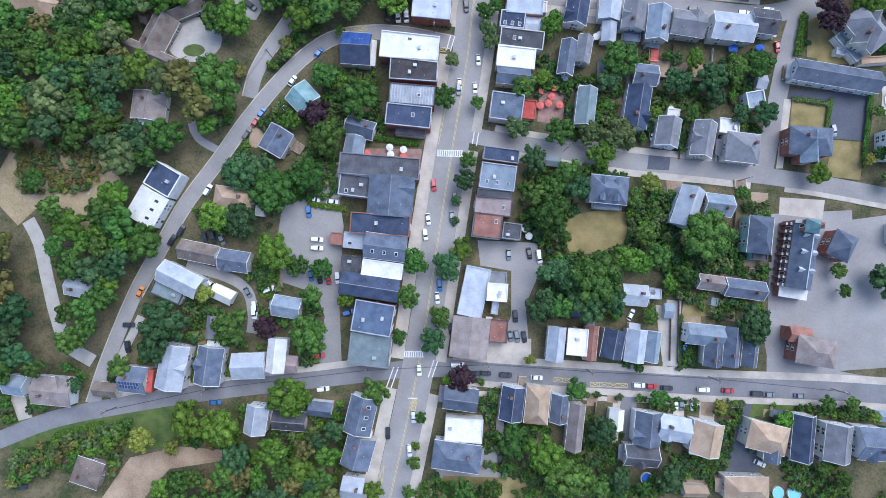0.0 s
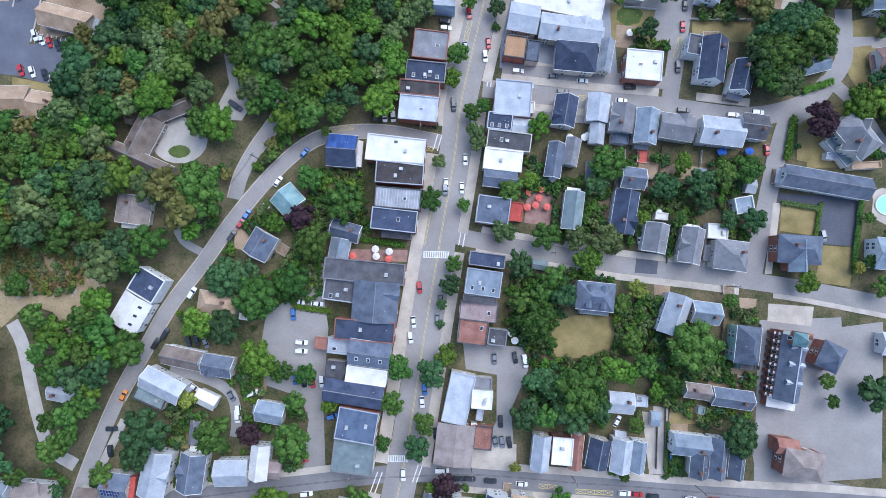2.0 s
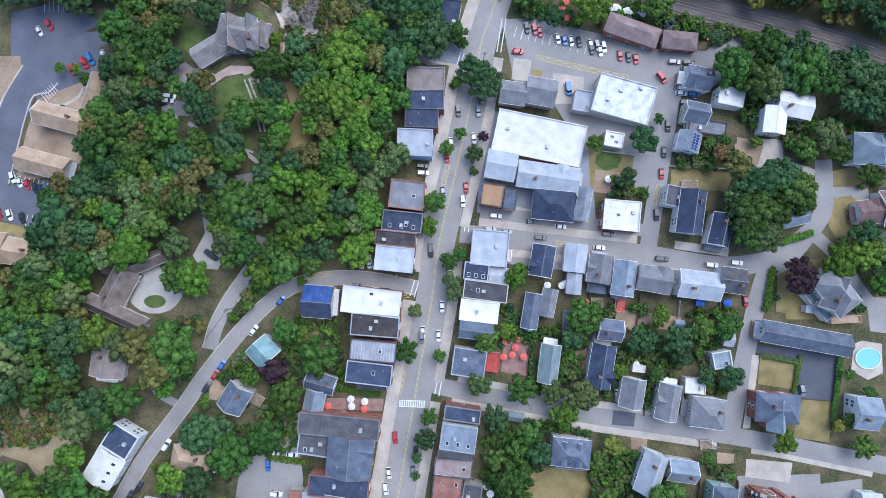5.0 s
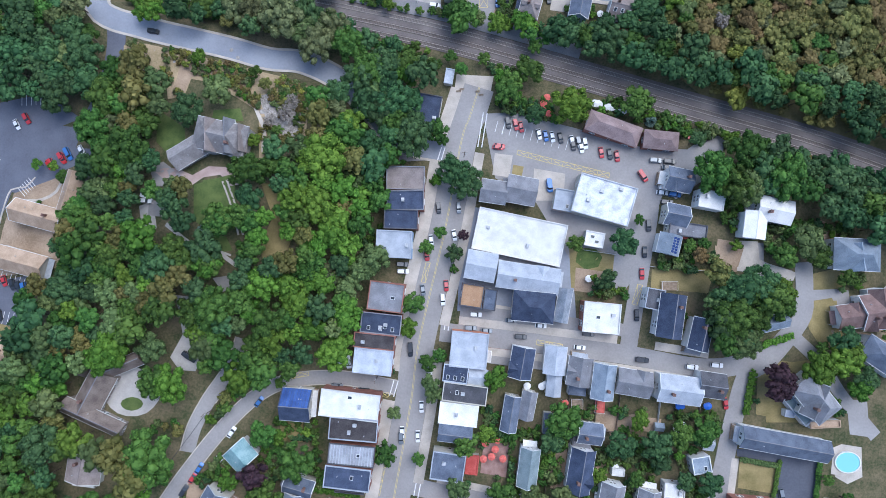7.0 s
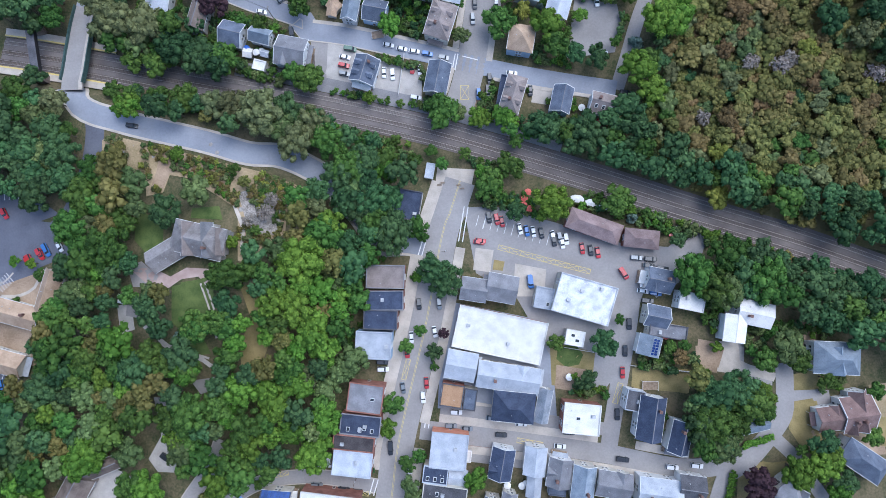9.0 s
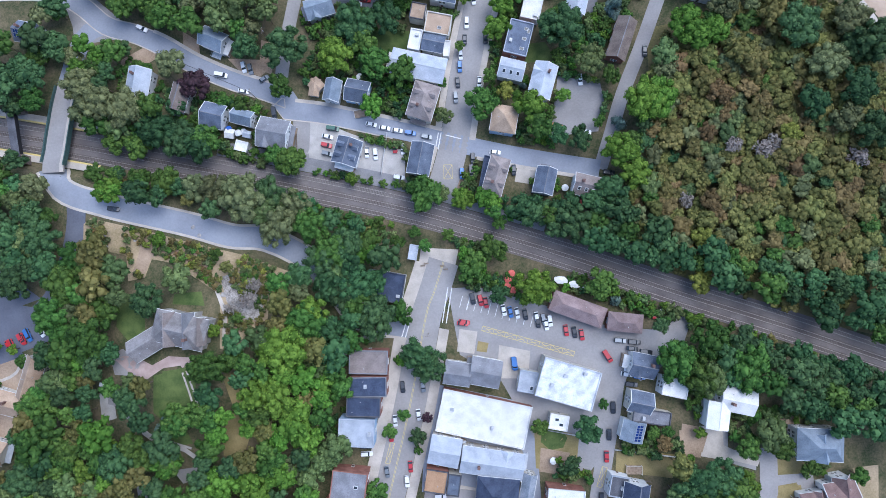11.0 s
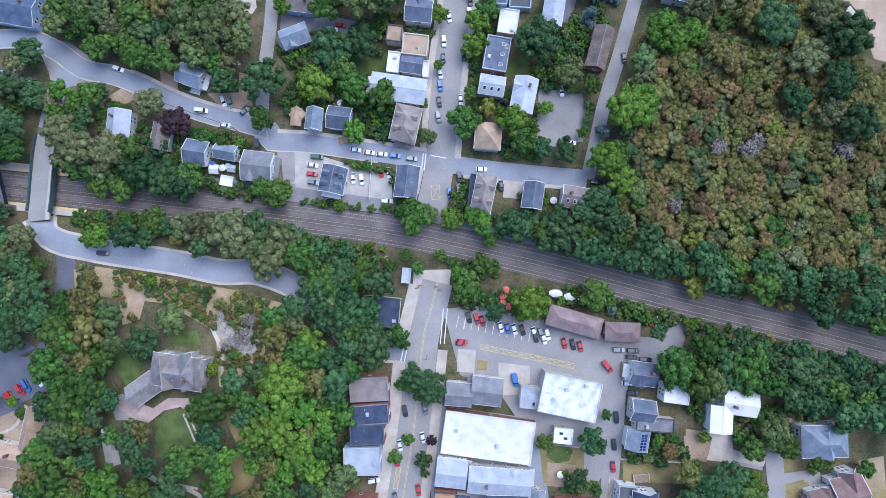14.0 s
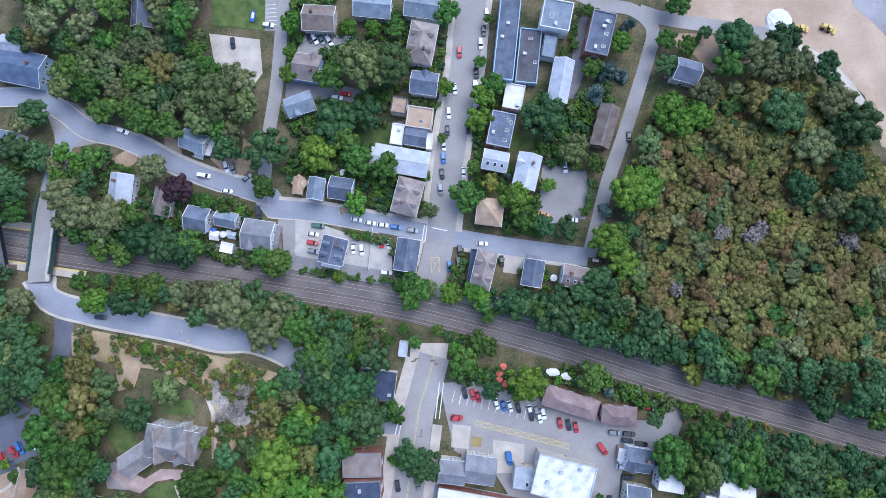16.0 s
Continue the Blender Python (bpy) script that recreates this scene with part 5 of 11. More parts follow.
def fence(pts, kind="polewood", tall=1.6):
    """A board fence that follows the ground: one board panel after another."""
    line = resample(pts, 2.4)
    top = new("garden_fence")
    x0, y0 = line[0][0], line[0][1]
    z0 = ground_z(x0, y0)
    top.location = (x0, y0, z0)
    for a, b in zip(line, line[1:]):
        za, zb = ground_z(a[0], a[1]) - z0, ground_z(b[0], b[1]) - z0
        ax, ay, bx, by = a[0] - x0, a[1] - y0, b[0] - x0, b[1] - y0
        d = math.hypot(bx - ax, by - ay) or 1
        nx, ny = -(by - ay) / d * 0.04, (bx - ax) / d * 0.04
        v = [(px + s * nx, py + s * ny, pz + dz) for px, py, pz in ((ax, ay, za), (bx, by, zb)) for s in (-1, 1) for dz in (-0.2, tall)]
        link_mesh("panel", v, [(0, 1, 5, 4), (2, 6, 7, 3), (1, 3, 7, 5), (0, 4, 6, 2), (0, 2, 3, 1), (4, 5, 7, 6)], [MAT[kind]], top)
    return tagged(top, ("white painted" if kind == "trim" else "weathered grey-brown") + " board fence between back yards", "fence", "garden fences")


def canopy(x, y, turn, L, W, mat, tall=2.3):
    """A cloth canopy on four poles, peaked in the middle."""
    top = new("garden_canopy")
    top.matrix_basis = pose(x, y, ground_z(x, y), 0, 0, turn)
    bm = bmesh.new()
    ring = [bm.verts.new((math.cos(a) * L / 2 * (1 if k % 2 else 0.93), math.sin(a) * W / 2 * (1 if k % 2 else 0.93), tall + (0.1 if k % 2 == 0 else 0))) for k, a in enumerate(radians(22.5 + 45 * i) for i in range(8))]
    low = [bm.verts.new((q.co.x, q.co.y, q.co.z - 0.25)) for q in ring]
    peak = bm.verts.new((0, 0, tall + 0.7))
    for i in range(8):
        bm.faces.new((ring[i], ring[(i + 1) % 8], peak))
        bm.faces.new((low[i], low[(i + 1) % 8], ring[(i + 1) % 8], ring[i]))
    part("cloth", bm, MAT[mat], top)
    for sx in (-1, 1):
        for sy in (-1, 1):
            link_mesh("pole", *box_data(sx * L * 0.33 - 0.03, sx * L * 0.33 + 0.03, sy * W * 0.33 - 0.03, sy * W * 0.33 + 0.03, -0.1, tall), [MAT["trim"]], top)
    return tagged(top, ("blue" if mat == "bluetarp" else "red" if "red" in mat else "white") + " cloth garden canopy on poles in a yard", "canopy", "garden canopies")


def rock(x, y, r):
    """A grey boulder half sunk in the ground."""
    rnd = random.Random(int(x * 71 + y * 37))
    bm = bmesh.new()
    bmesh.ops.create_icosphere(bm, subdivisions=2, radius=r)
    for q in bm.verts:
        q.co *= 1 + 0.35 * noise.noise(q.co * (1.1 / r) + Vector((x, y, 0)))
        q.co.z *= 0.55
    ob = part("boulder", bm, MAT["stoneblock"])
    ob.matrix_basis = pose(x, y, ground_z(x, y) - 0.1, 0, 0, rnd.uniform(0, 360))
    return tagged(ob, "weathered grey boulder lying in dry grass", "rock", "boulders of the clearing")


def bench(x, y, turn):
    """A slatted park bench with a back and two end frames."""
    top = new("park_bench")
    top.matrix_basis = pose(x, y, ground_z(x, y) + 0.1, 0, 0, turn)
    for i in range(4):
        link_mesh("slat", *box_data(-0.95, 0.95, -0.25 + 0.13 * i, -0.15 + 0.13 * i, 0.42, 0.46), [MAT["tabletop"]], top)
    link_mesh("backrest", *box_data(-0.95, 0.95, 0.27, 0.32, 0.5, 0.9), [MAT["tabletop"]], top)
    for sx in (-0.85, 0.85):
        link_mesh("end_frame", *join_data(box_data(sx - 0.04, sx + 0.04, -0.25, 0.3, 0, 0.42), box_data(sx - 0.04, sx + 0.04, 0.3, 0.36, 0, 0.9)), [MAT["blackmetal"]], top)
    return tagged(top, "wooden slatted bench with dark metal ends on paving", "bench", "benches of the plaza")


# ---------------------------------------------------------------- streets and ground
road("road", "asphalt", 12.5, 0.1, [(-24.2, -105.8), (-20.3, -89.5), (-9.2, -37.5), (-1.3, 14.1), (4.2, 49.0), (9.9, 84.0), (12.8, 107.7), (22.6, 152.7), (28.7, 188.4), (32.2, 199.1), (35.9, 211.3)], "worn grey asphalt street with faint patches")
road("road", "asphalt", 12, 0.1, [(34.5, 239.8), (39.7, 259.4), (45.0, 295.0), (51.9, 328.7), (54.0, 344.8), (58.6, 374.2)], "worn grey asphalt street with faint patches")
road("road", "darkasphalt", 6.5, 0.09, [(-180.7, -70.9), (-167.9, -66.3), (-146.7, -58.4), (-114.9, -52.3), (-83.2, -47.9), (-48.9, -44.3), (-11.9, -40.1)], "darker grey asphalt street with a worn surface")
road("road", "darkasphalt", 7.5, 0.09, [(-11.9, -39.7), (1.3, -39.9), (25.4, -41.8), (57.9, -43.6), (100.7, -46.1), (142.9, -47.5), (167.9, -48.9), (183.2, -49.9)], "darker grey asphalt street with a worn surface")
road("road", "asphalt", 5.2, 0.08, [(-133.0, -52.9), (-127.8, -36.8), (-117.5, -11.1), (-107.2, 8.4), (-98.7, 23.7), (-86.0, 41.1), (-75.6, 56.6), (-63.1, 73.1), (-51.1, 85.2), (-38.9, 91.4), (-18.6, 92.9), (4.0, 89.2)], "worn grey asphalt street with faint patches")
road("lane", "asphalt", 5.2, 0.07, [(-75.2, 65.0), (-72.9, 74.4), (-67.8, 84.8), (-62.3, 93.0), (-58.4, 99.3), (-55.2, 108.4)], "worn grey asphalt street with faint patches")
road("road", "asphalt", 6.5, 0.09, [(7.1, 52.2), (25.9, 48.5), (70.2, 41.1), (102.8, 37.3), (124.1, 34.5), (145.5, 31.3), (170.9, 26.5), (186.6, 23.4)], "worn grey asphalt street with faint patches")
road("road", "asphalt", 7, 0.085, [(124.1, 34.5), (130.4, 61.7), (136.5, 86.7), (140.5, 97.6), (146.7, 101.4), (154.5, 110.4), (161.0, 120.2), (161.3, 129.8), (160.8, 140.5)], "worn grey asphalt street with faint patches")
road("road", "asphalt", 7.5, 0.095, [(21.0, 111.2), (36.9, 109.5), (59.4, 107.1), (92.5, 103.6), (124.6, 99.0), (146.0, 103.7), (155.6, 112.1)], "worn grey asphalt street with faint patches")
road("road", "asphalt", 5, 0.075, [(156.7, 112.5), (168.0, 101.8), (176.6, 88.8), (189.0, 73.9)], "worn grey asphalt street with faint patches")
road("road", "asphalt", 6.5, 0.09, [(94.8, 104.1), (99.6, 135.4), (103.5, 160.2), (104.9, 179.1), (103.9, 189.0)], "worn grey asphalt street with faint patches")
road("road", "northasphalt", 8.5, 0.1, [(-126.4, 249.4), (-122.6, 244.4), (-119.1, 239.6), (-113.0, 236.5), (-105.6, 234.5), (-93.1, 231.3), (-67.4, 225.7), (-50.0, 221.0), (-36.1, 219.9), (-19.8, 212.1), (-5.8, 198.2), (3.6, 188.0), (21.9, 184.4)], "blue-grey asphalt street with a smooth surface")
road("road", "blueasphalt", 7.5, 0.08, [(-113.9, 237.0), (-112.4, 230.2), (-112.8, 218.8), (-116.0, 205.4), (-121.1, 194.6), (-127.5, 188.3)], "dark blue-grey asphalt side road")
road("road", "northasphalt", 7.5, 0.1, [(-157.1, 324.3), (-142.5, 324.7), (-128.0, 323.5), (-117.3, 317.9), (-106.5, 309.5), (-93.5, 305.8), (-81.7, 300.4), (-68.9, 293.1), (-53.7, 286.6), (-41.0, 282.6), (-27.1, 277.3), (-31.6, 274.3), (-12.8, 271.9), (15.2, 266.1), (41.0, 260.3), (66.5, 255.1), (99.6, 249.5)], "blue-grey asphalt street with a smooth surface")
road("road", "northasphalt", 8, 0.095, [(-106.5, 310.0), (-113.8, 306.7), (-117.5, 300.4), (-119.6, 292.1), (-121.5, 282.6), (-123.1, 273.3)], "blue-grey asphalt street with a smooth surface")
road("road", "asphalt", 5.5, 0.08, [(-33.4, 275.3), (-30.9, 302.2), (-26.9, 326.5), (-24.1, 355.4), (-22.5, 372.7)], "worn grey asphalt street with faint patches")
road("road", "asphalt", 5.5, 0.08, [(99.8, 249.5), (104.1, 263.8), (108.7, 279.9), (115.8, 298.7), (121.4, 314.6), (127.4, 332.0), (129.6, 342.7), (122.3, 351.0), (108.8, 354.9), (90.6, 364.9)], "worn grey asphalt street with faint patches")
road("road", "asphalt", 6, 0.08, [(124.6, 350.4), (135.5, 346.2), (161.9, 340.1), (179.4, 335.9)], "worn grey asphalt street with faint patches")
road("lane", "concrete", 4, 0.07, [(183.5, 332.4), (196.4, 324.8), (204.5, 315.2), (210.3, 305.8)], "pale concrete lane")
road("lane", "asphalt", 3, 0.06, [(-85.0, 43.2), (-94.1, 48.5), (-96.8, 55.0), (-97.3, 60.3)], "worn grey asphalt street with faint patches")
road("lane", "gravel", 5, 0.05, [(-133.2, -36.8), (-142.9, -30.3), (-147.3, -19.6), (-150.7, -6.7), (-154.5, 8.3), (-159.2, 17.1)], "pale gravel lane")
road("lane", "gravel", 3, 0.05, [(-123.6, -36.9), (-115.3, -19.7)], "pale gravel lane")
road("lane", "asphalt", 4, 0.07, [(-98.6, -0.2), (-83.6, -4.6), (-75.5, -10.1), (-73.2, -19.9), (-73.8, -26.3)], "worn grey asphalt street with faint patches")
road("lane", "concrete", 0.7, 0.06, [(-62.4, 168.7), (-58.3, 158.9), (-55.4, 148.2)], "pale concrete lane")
road("lane", "concrete", 0.7, 0.06, [(-60.6, 168.8), (-56.6, 158.9), (-53.7, 148.2)], "pale concrete lane")
road("lane", "gravel", 1.6, 0.06, [(-84.4, 152.2), (-72.5, 144.0), (-63.7, 141.8), (-56.3, 136.6)], "pale gravel lane")
road("lane", "gravel", 0.8, 0.06, [(-78.0, 147.8), (-74.6, 145.4), (-67.8, 143.6), (-58.2, 140.5)], "pale gravel lane")
road("lane", "gravel", 0.8, 0.06, [(-77.3, 145.9), (-73.9, 143.7), (-67.2, 141.7), (-58.7, 138.8)], "pale gravel lane")
road("lane", "concrete", 1.2, 0.16, [(-149.2, 162.0), (-141.1, 162.4), (-135.0, 165.6), (-132.6, 169.7), (-130.9, 173.0)], "pale concrete lane")
patch("parking", "asphalt", 0.05, [(-62.5, 22.8), (-52.8, 26.1), (-40.7, 26.3), (-38.8, 15.2), (-40.4, -11.2), (-39.1, -39.5), (-48.9, -41.7), (-45.8, -20.0), (-49.1, -11.2), (-62.2, -6.8), (-64.5, 8.5)], "grey asphalt car park")
patch("parking", "asphalt", 0.0531, [(13.5, 9.6), (36.7, 8.5), (38.8, -0.3), (32.1, -15.6), (33.1, -28.7), (27.5, -37.4), (17.7, -37.5), (26.5, -20.0), (26.6, -2.4), (14.6, -0.3)], "grey asphalt car park")
patch("paving", "concrete", 0.0562, [(16.7, -28.8), (34.2, -28.7), (34.1, -37.8), (16.6, -37.9)], "paved ground between buildings")
patch("parking", "asphalt", 0.0493, [(147.0, 15.9), (173.3, 19.4), (170.8, -38.9), (141.1, -41.1), (124.2, -39.1), (121.4, -19.7), (148.1, -16.4)], "grey asphalt car park")
patch("paving", "concrete", 0.0824, [(130.2, 26.0), (147.3, 24.9), (146.0, 17.5), (129.6, 19.4)], "paved ground between buildings")
patch("playground", "freshasphalt", 0.0555, [(135.7, 68.6), (168.5, 66.7), (163.9, 48.1), (149.0, 49.2), (150.8, 63.4), (135.6, 65.8)], "dark asphalt play yard")
patch("lawn", "drygrass", 0.0686, [(136.7, 64.4), (150.7, 62.4), (149.3, 52.1), (135.5, 54.0)], "dry yellow lawn")
patch("lawn", "drygrass", 0.0717, [(151.8, 48.5), (163.8, 47.6), (161.2, 32.6), (147.8, 34.3)], "dry yellow lawn")
patch("clearing", "straw", 0.1548, [(-168.0, 44.0), (-152.0, 52.0), (-138.0, 47.0), (-125.5, 37.0), (-122.0, 27.0), (-127.9, 16.0), (-136.0, 12.0), (-143.4, 21.0), (-153.5, 24.0), (-163.0, 15.0), (-176.0, 28.0)], "dry grass clearing with scattered scrub")
patch("clearing", "dirt", 0.02, [(-129.1, -88.3), (-118.9, -73.2), (-99.9, -69.2), (-76.5, -71.5), (-82.8, -74.7), (-104.0, -77.6), (-116.4, -92.2)], "bare dirt clearing with stones")
patch("lawn", "drygrass", 0.0531, [(47.7, 16.3), (56.6, 20.7), (69.8, 21.8), (71.6, 8.5), (58.6, 6.3), (48.8, 8.5)], "dry yellow lawn")
patch("lot", "asphalt", 0.0462, [(-3.0, -78.5), (14.4, -76.3), (25.2, -81.6), (33.8, -82.5), (29.4, -86.8), (-0.9, -82.7)], "grey asphalt yard")
patch("lot", "asphalt", 0.0493, [(13.3, -72.0), (22.0, -71.9), (23.1, -75.8), (14.4, -76.3)], "grey asphalt yard")
patch("lot", "freshasphalt", 0.0524, [(113.3, -51.9), (117.5, -52.3), (114.9, -68.8), (120.1, -73.0), (118.8, -79.7), (107.2, -79.0), (109.7, -66.8)], "grey asphalt yard")
patch("lot", "darkasphalt", 0.0555, [(71.1, -50.2), (74.6, -50.1), (73.0, -67.3), (70.4, -69.4)], "grey asphalt yard")
patch("lot", "concrete", 0.0586, [(82.0, -15.5), (91.6, -16.6), (90.2, -37.1), (84.2, -37.2)], "pale concrete yard")
patch("yard", "grass", 0.0717, [(93.5, -29.6), (100.1, -29.6), (99.9, -39.2), (93.3, -39.2)], "green mown back yard ground")
patch("yard", "drygrass", 0.0748, [(92.8, -12.2), (106.6, -13.3), (105.8, -19.8), (92.6, -19.9)], "dry yellow back yard ground")
patch("yard", "drygrass", 0.05, [(-20.3, -91.1), (46.5, -90.8), (42.4, -82.5), (-18.2, -84.8)], "dry yellow back yard ground")
patch("lawn", "grass", 0.0531, [(118.6, -51.5), (124.9, -51.4), (123.7, -58.2), (117.4, -57.2)], "green mown lawn")
patch("lawn", "grass", 0.0562, [(126.0, -51.4), (133.3, -51.3), (132.4, -59.2), (124.7, -59.3)], "green mown lawn")
patch("patio", "brickpave", 0.0493, [(38.8, 69.7), (49.0, 68.6), (47.4, 55.3), (37.4, 56.9)], "red brick patio")
patch("driveway", "concrete", 0.0424, [(-164.0, -47.5), (-157.1, -49.6), (-155.2, -62.4), (-159.4, -63.4), (-163.9, -51.7)], "pale concrete driveway")
patch("clearing", "dirt", 0.0355, [(-74.5, 54.4), (-68.1, 50.7), (-72.3, 45.3), (-75.5, 46.0)], "bare dirt clearing with stones")
patch("parking", "blueasphalt", 0.0586, [(-151.9, 194.8), (-124.6, 191.4), (-129.0, 176.7), (-148.5, 162.2), (-154.0, 166.6), (-159.0, 153.0), (-163.6, 128.6), (-145.8, 131.4), (-142.5, 109.3), (-169.4, 115.8), (-178.7, 116.3), (-181.8, 159.0), (-163.5, 173.4)], "grey asphalt car park")
patch("parking", "blueasphalt", 0.0667, [(-166.0, 201.4), (-141.6, 205.9), (-125.2, 195.4), (-141.1, 189.7), (-133.5, 183.9), (-118.3, 182.7), (-113.2, 181.5), (-133.0, 173.8), (-127.8, 169.2), (-140.1, 163.5), (-164.6, 166.8)], "grey asphalt car park")
patch("yard", "dirt", 0.1248, [(-153.4, 164.9), (-131.4, 172.5), (-123.7, 172.0), (-132.5, 134.9), (-160.1, 130.4), (-157.5, 149.5)], "bare earth back yard ground")
patch("yard", "drygrass", 0.05, [(-169.3, 115.1), (-146.3, 110.4), (-146.8, 104.7), (-168.0, 104.6)], "dry yellow back yard ground")
patch("parking", "asphalt", 0.0431, [(-92.3, 162.0), (-84.7, 160.1), (-84.0, 154.8), (-92.5, 155.7)], "grey asphalt car park")
patch("parking", "gravel", 0.0462, [(-80.6, 125.0), (-74.4, 124.7), (-70.3, 114.3), (-69.2, 102.5), (-73.2, 95.7), (-79.3, 96.1), (-82.9, 101.0), (-78.0, 109.9)], "pale gravel car park")
patch("lawn", "grass", 0.0593, [(-73.5, 167.3), (-58.2, 171.7), (-55.1, 151.4), (-63.6, 147.0), (-72.7, 153.7)], "green mown lawn")
patch("drive", "pinkgravel", 0.0524, [(-91.2, 173.0), (-83.1, 167.5), (-76.1, 165.9), (-69.9, 170.2), (-63.4, 171.2), (-59.1, 166.9), (-56.1, 167.5), (-60.0, 174.2), (-68.4, 174.6), (-74.5, 171.1), (-81.3, 173.9), (-86.7, 174.2)], "pink gravel drive")
patch("drive", "asphalt", 0.0505, [(-93.4, 174.6), (-87.5, 176.8), (-79.5, 171.2), (-81.5, 166.9), (-90.1, 166.9)], "paved drive")
patch("parking", "asphalt", 0.0686, [(39.1, 200.3), (49.5, 201.0), (74.7, 194.4), (101.1, 186.0), (118.3, 184.8), (127.4, 191.5), (133.7, 189.2), (128.4, 175.7), (113.3, 164.7), (105.1, 173.7), (78.9, 179.4), (60.9, 185.1), (40.3, 188.6)], "grey asphalt car park")
patch("lot", "concrete", 0.0617, [(58.7, 179.5), (71.2, 178.3), (70.1, 164.4), (57.6, 164.3)], "pale concrete yard")
patch("lot", "asphalt", 0.0648, [(3.7, 184.5), (19.6, 186.0), (17.9, 180.6), (3.7, 179.4)], "grey asphalt yard")
patch("plaza", "concrete", 0.06, [(26.5, 216.8), (41.9, 216.2), (40.7, 209.7), (25.8, 210.8)], "pale paved plaza")
patch("lawn", "grass", 0.0531, [(75.4, 143.2), (78.8, 145.4), (83.1, 144.7), (85.3, 141.7), (83.7, 137.8), (78.6, 136.6), (74.9, 139.7)], "green mown lawn")
patch("lot", "asphalt", 0.0362, [(88.5, 139.2), (92.9, 139.1), (91.0, 128.9), (86.2, 130.2)], "grey asphalt yard")
patch("yard", "dirt", 0.0593, [(74.9, 137.4), (86.3, 135.9), (84.0, 126.9), (74.3, 128.2)], "bare earth back yard ground")
patch("yard", "drygrass", 0.0624, [(105.5, 136.9), (126.4, 133.8), (124.4, 127.9), (105.5, 130.7)], "dry yellow back yard ground")
patch("yard", "dirt", 0.0655, [(130.6, 147.2), (137.9, 145.8), (135.8, 138.4), (128.0, 140.8)], "bare earth back yard ground")
patch("lot", "asphalt", 0.0486, [(137.9, 147.9), (145.4, 147.8), (145.3, 140.3), (156.3, 137.2), (156.3, 131.8), (141.0, 136.0), (135.1, 140.5)], "grey asphalt yard")
patch("lawn", "drygrass", 0.0717, [(163.2, 125.5), (172.4, 126.9), (174.6, 117.2), (181.6, 113.1), (177.0, 107.5), (167.9, 110.5)], "dry yellow lawn")
patch("lawn", "drygrass", 0.0748, [(146.0, 100.5), (163.5, 102.8), (168.0, 98.5), (156.8, 90.7), (144.9, 95.1)], "dry yellow lawn")
patch("lawn", "drygrass", 0.05, [(160.8, 135.2), (177.1, 139.1), (177.0, 130.4), (162.0, 129.8)], "dry yellow lawn")
patch("lot", "gravel", 0.0431, [(-22.3, 268.3), (-16.4, 269.4), (-3.5, 264.3), (15.1, 257.8), (19.8, 257.7), (19.5, 243.7), (5.4, 245.2), (-13.2, 248.1), (-21.3, 251.8)], "pale gravel yard")
patch("lot", "asphalt", 0.0462, [(-26.9, 272.1), (-19.8, 273.1), (-20.1, 254.1), (-17.9, 249.4), (-27.1, 252.1)], "grey asphalt yard")
patch("lot", "concrete", 0.0493, [(66.4, 252.5), (74.5, 252.2), (74.2, 242.9), (65.0, 244.4)], "pale concrete yard")
patch("yard", "dirt", 0.0624, [(34.1, 246.7), (48.8, 246.2), (47.4, 239.3), (33.3, 239.9)], "bare earth back yard ground")
patch("lot", "asphalt", 0.0655, [(82.8, 288.5), (100.0, 285.6), (101.5, 278.0), (99.2, 265.2), (79.5, 263.1), (81.1, 274.3)], "grey asphalt yard")
patch("yard", "dirt", 0.0686, [(-99.9, 294.5), (-88.3, 301.5), (-83.5, 296.4), (-90.4, 291.7), (-96.2, 290.7), (-97.6, 283.5)], "bare earth back yard ground")
patch("yard", "dirt", 0.0717, [(-55.1, 295.6), (-33.8, 295.0), (-40.9, 288.0), (-50.3, 290.7)], "bare earth back yard ground")
patch("verge", "concrete", 0.0648, [(43.7, 275.9), (50.3, 275.6), (48.6, 266.2), (43.4, 265.9)], "paved verge")
patch("lot", "concrete", 0.05, [(-55.4, 349.2), (-33.9, 345.8), (-32.8, 331.2), (-36.3, 326.4), (-53.1, 335.6)], "pale concrete yard")
patch("lawn", "grass", 0.0531, [(-54.2, 363.9), (-31.3, 363.0), (-31.8, 349.5), (-54.2, 352.8)], "green mown lawn")
patch("lot", "asphalt", 0.0362, [(-31.3, 363.0), (-26.5, 362.9), (-26.6, 349.3), (-31.8, 349.5)], "grey asphalt yard")
patch("lot", "asphalt", 0.0493, [(-14.6, 347.6), (5.7, 345.6), (4.5, 341.5), (-7.6, 340.0), (-10.1, 325.5), (-24.4, 328.5)], "grey asphalt yard")
patch("lot", "darkasphalt", 0.0424, [(99.3, 349.7), (104.3, 349.3), (102.9, 330.1), (95.1, 309.2), (94.4, 318.7)], "grey asphalt yard")
patch("yard", "dirt", 0.0655, [(145.4, 329.5), (159.3, 335.9), (167.2, 325.9), (151.4, 322.0)], "bare earth back yard ground")
patch("yard", "dirt", 0.0686, [(135.0, 339.9), (152.8, 338.8), (156.4, 328.9), (145.4, 329.5), (132.6, 337.7)], "bare earth back yard ground")
patch("lane", "dirt", 0.0517, [(-117.0, 351.4), (-111.0, 353.7), (-111.9, 336.5), (-115.6, 335.4)], "bare dirt track")
patch("lawn", "grass", 0.0748, [(-5.2, 308.7), (20.9, 307.8), (20.7, 298.2), (11.3, 298.5), (-3.0, 301.3)], "green mown lawn")
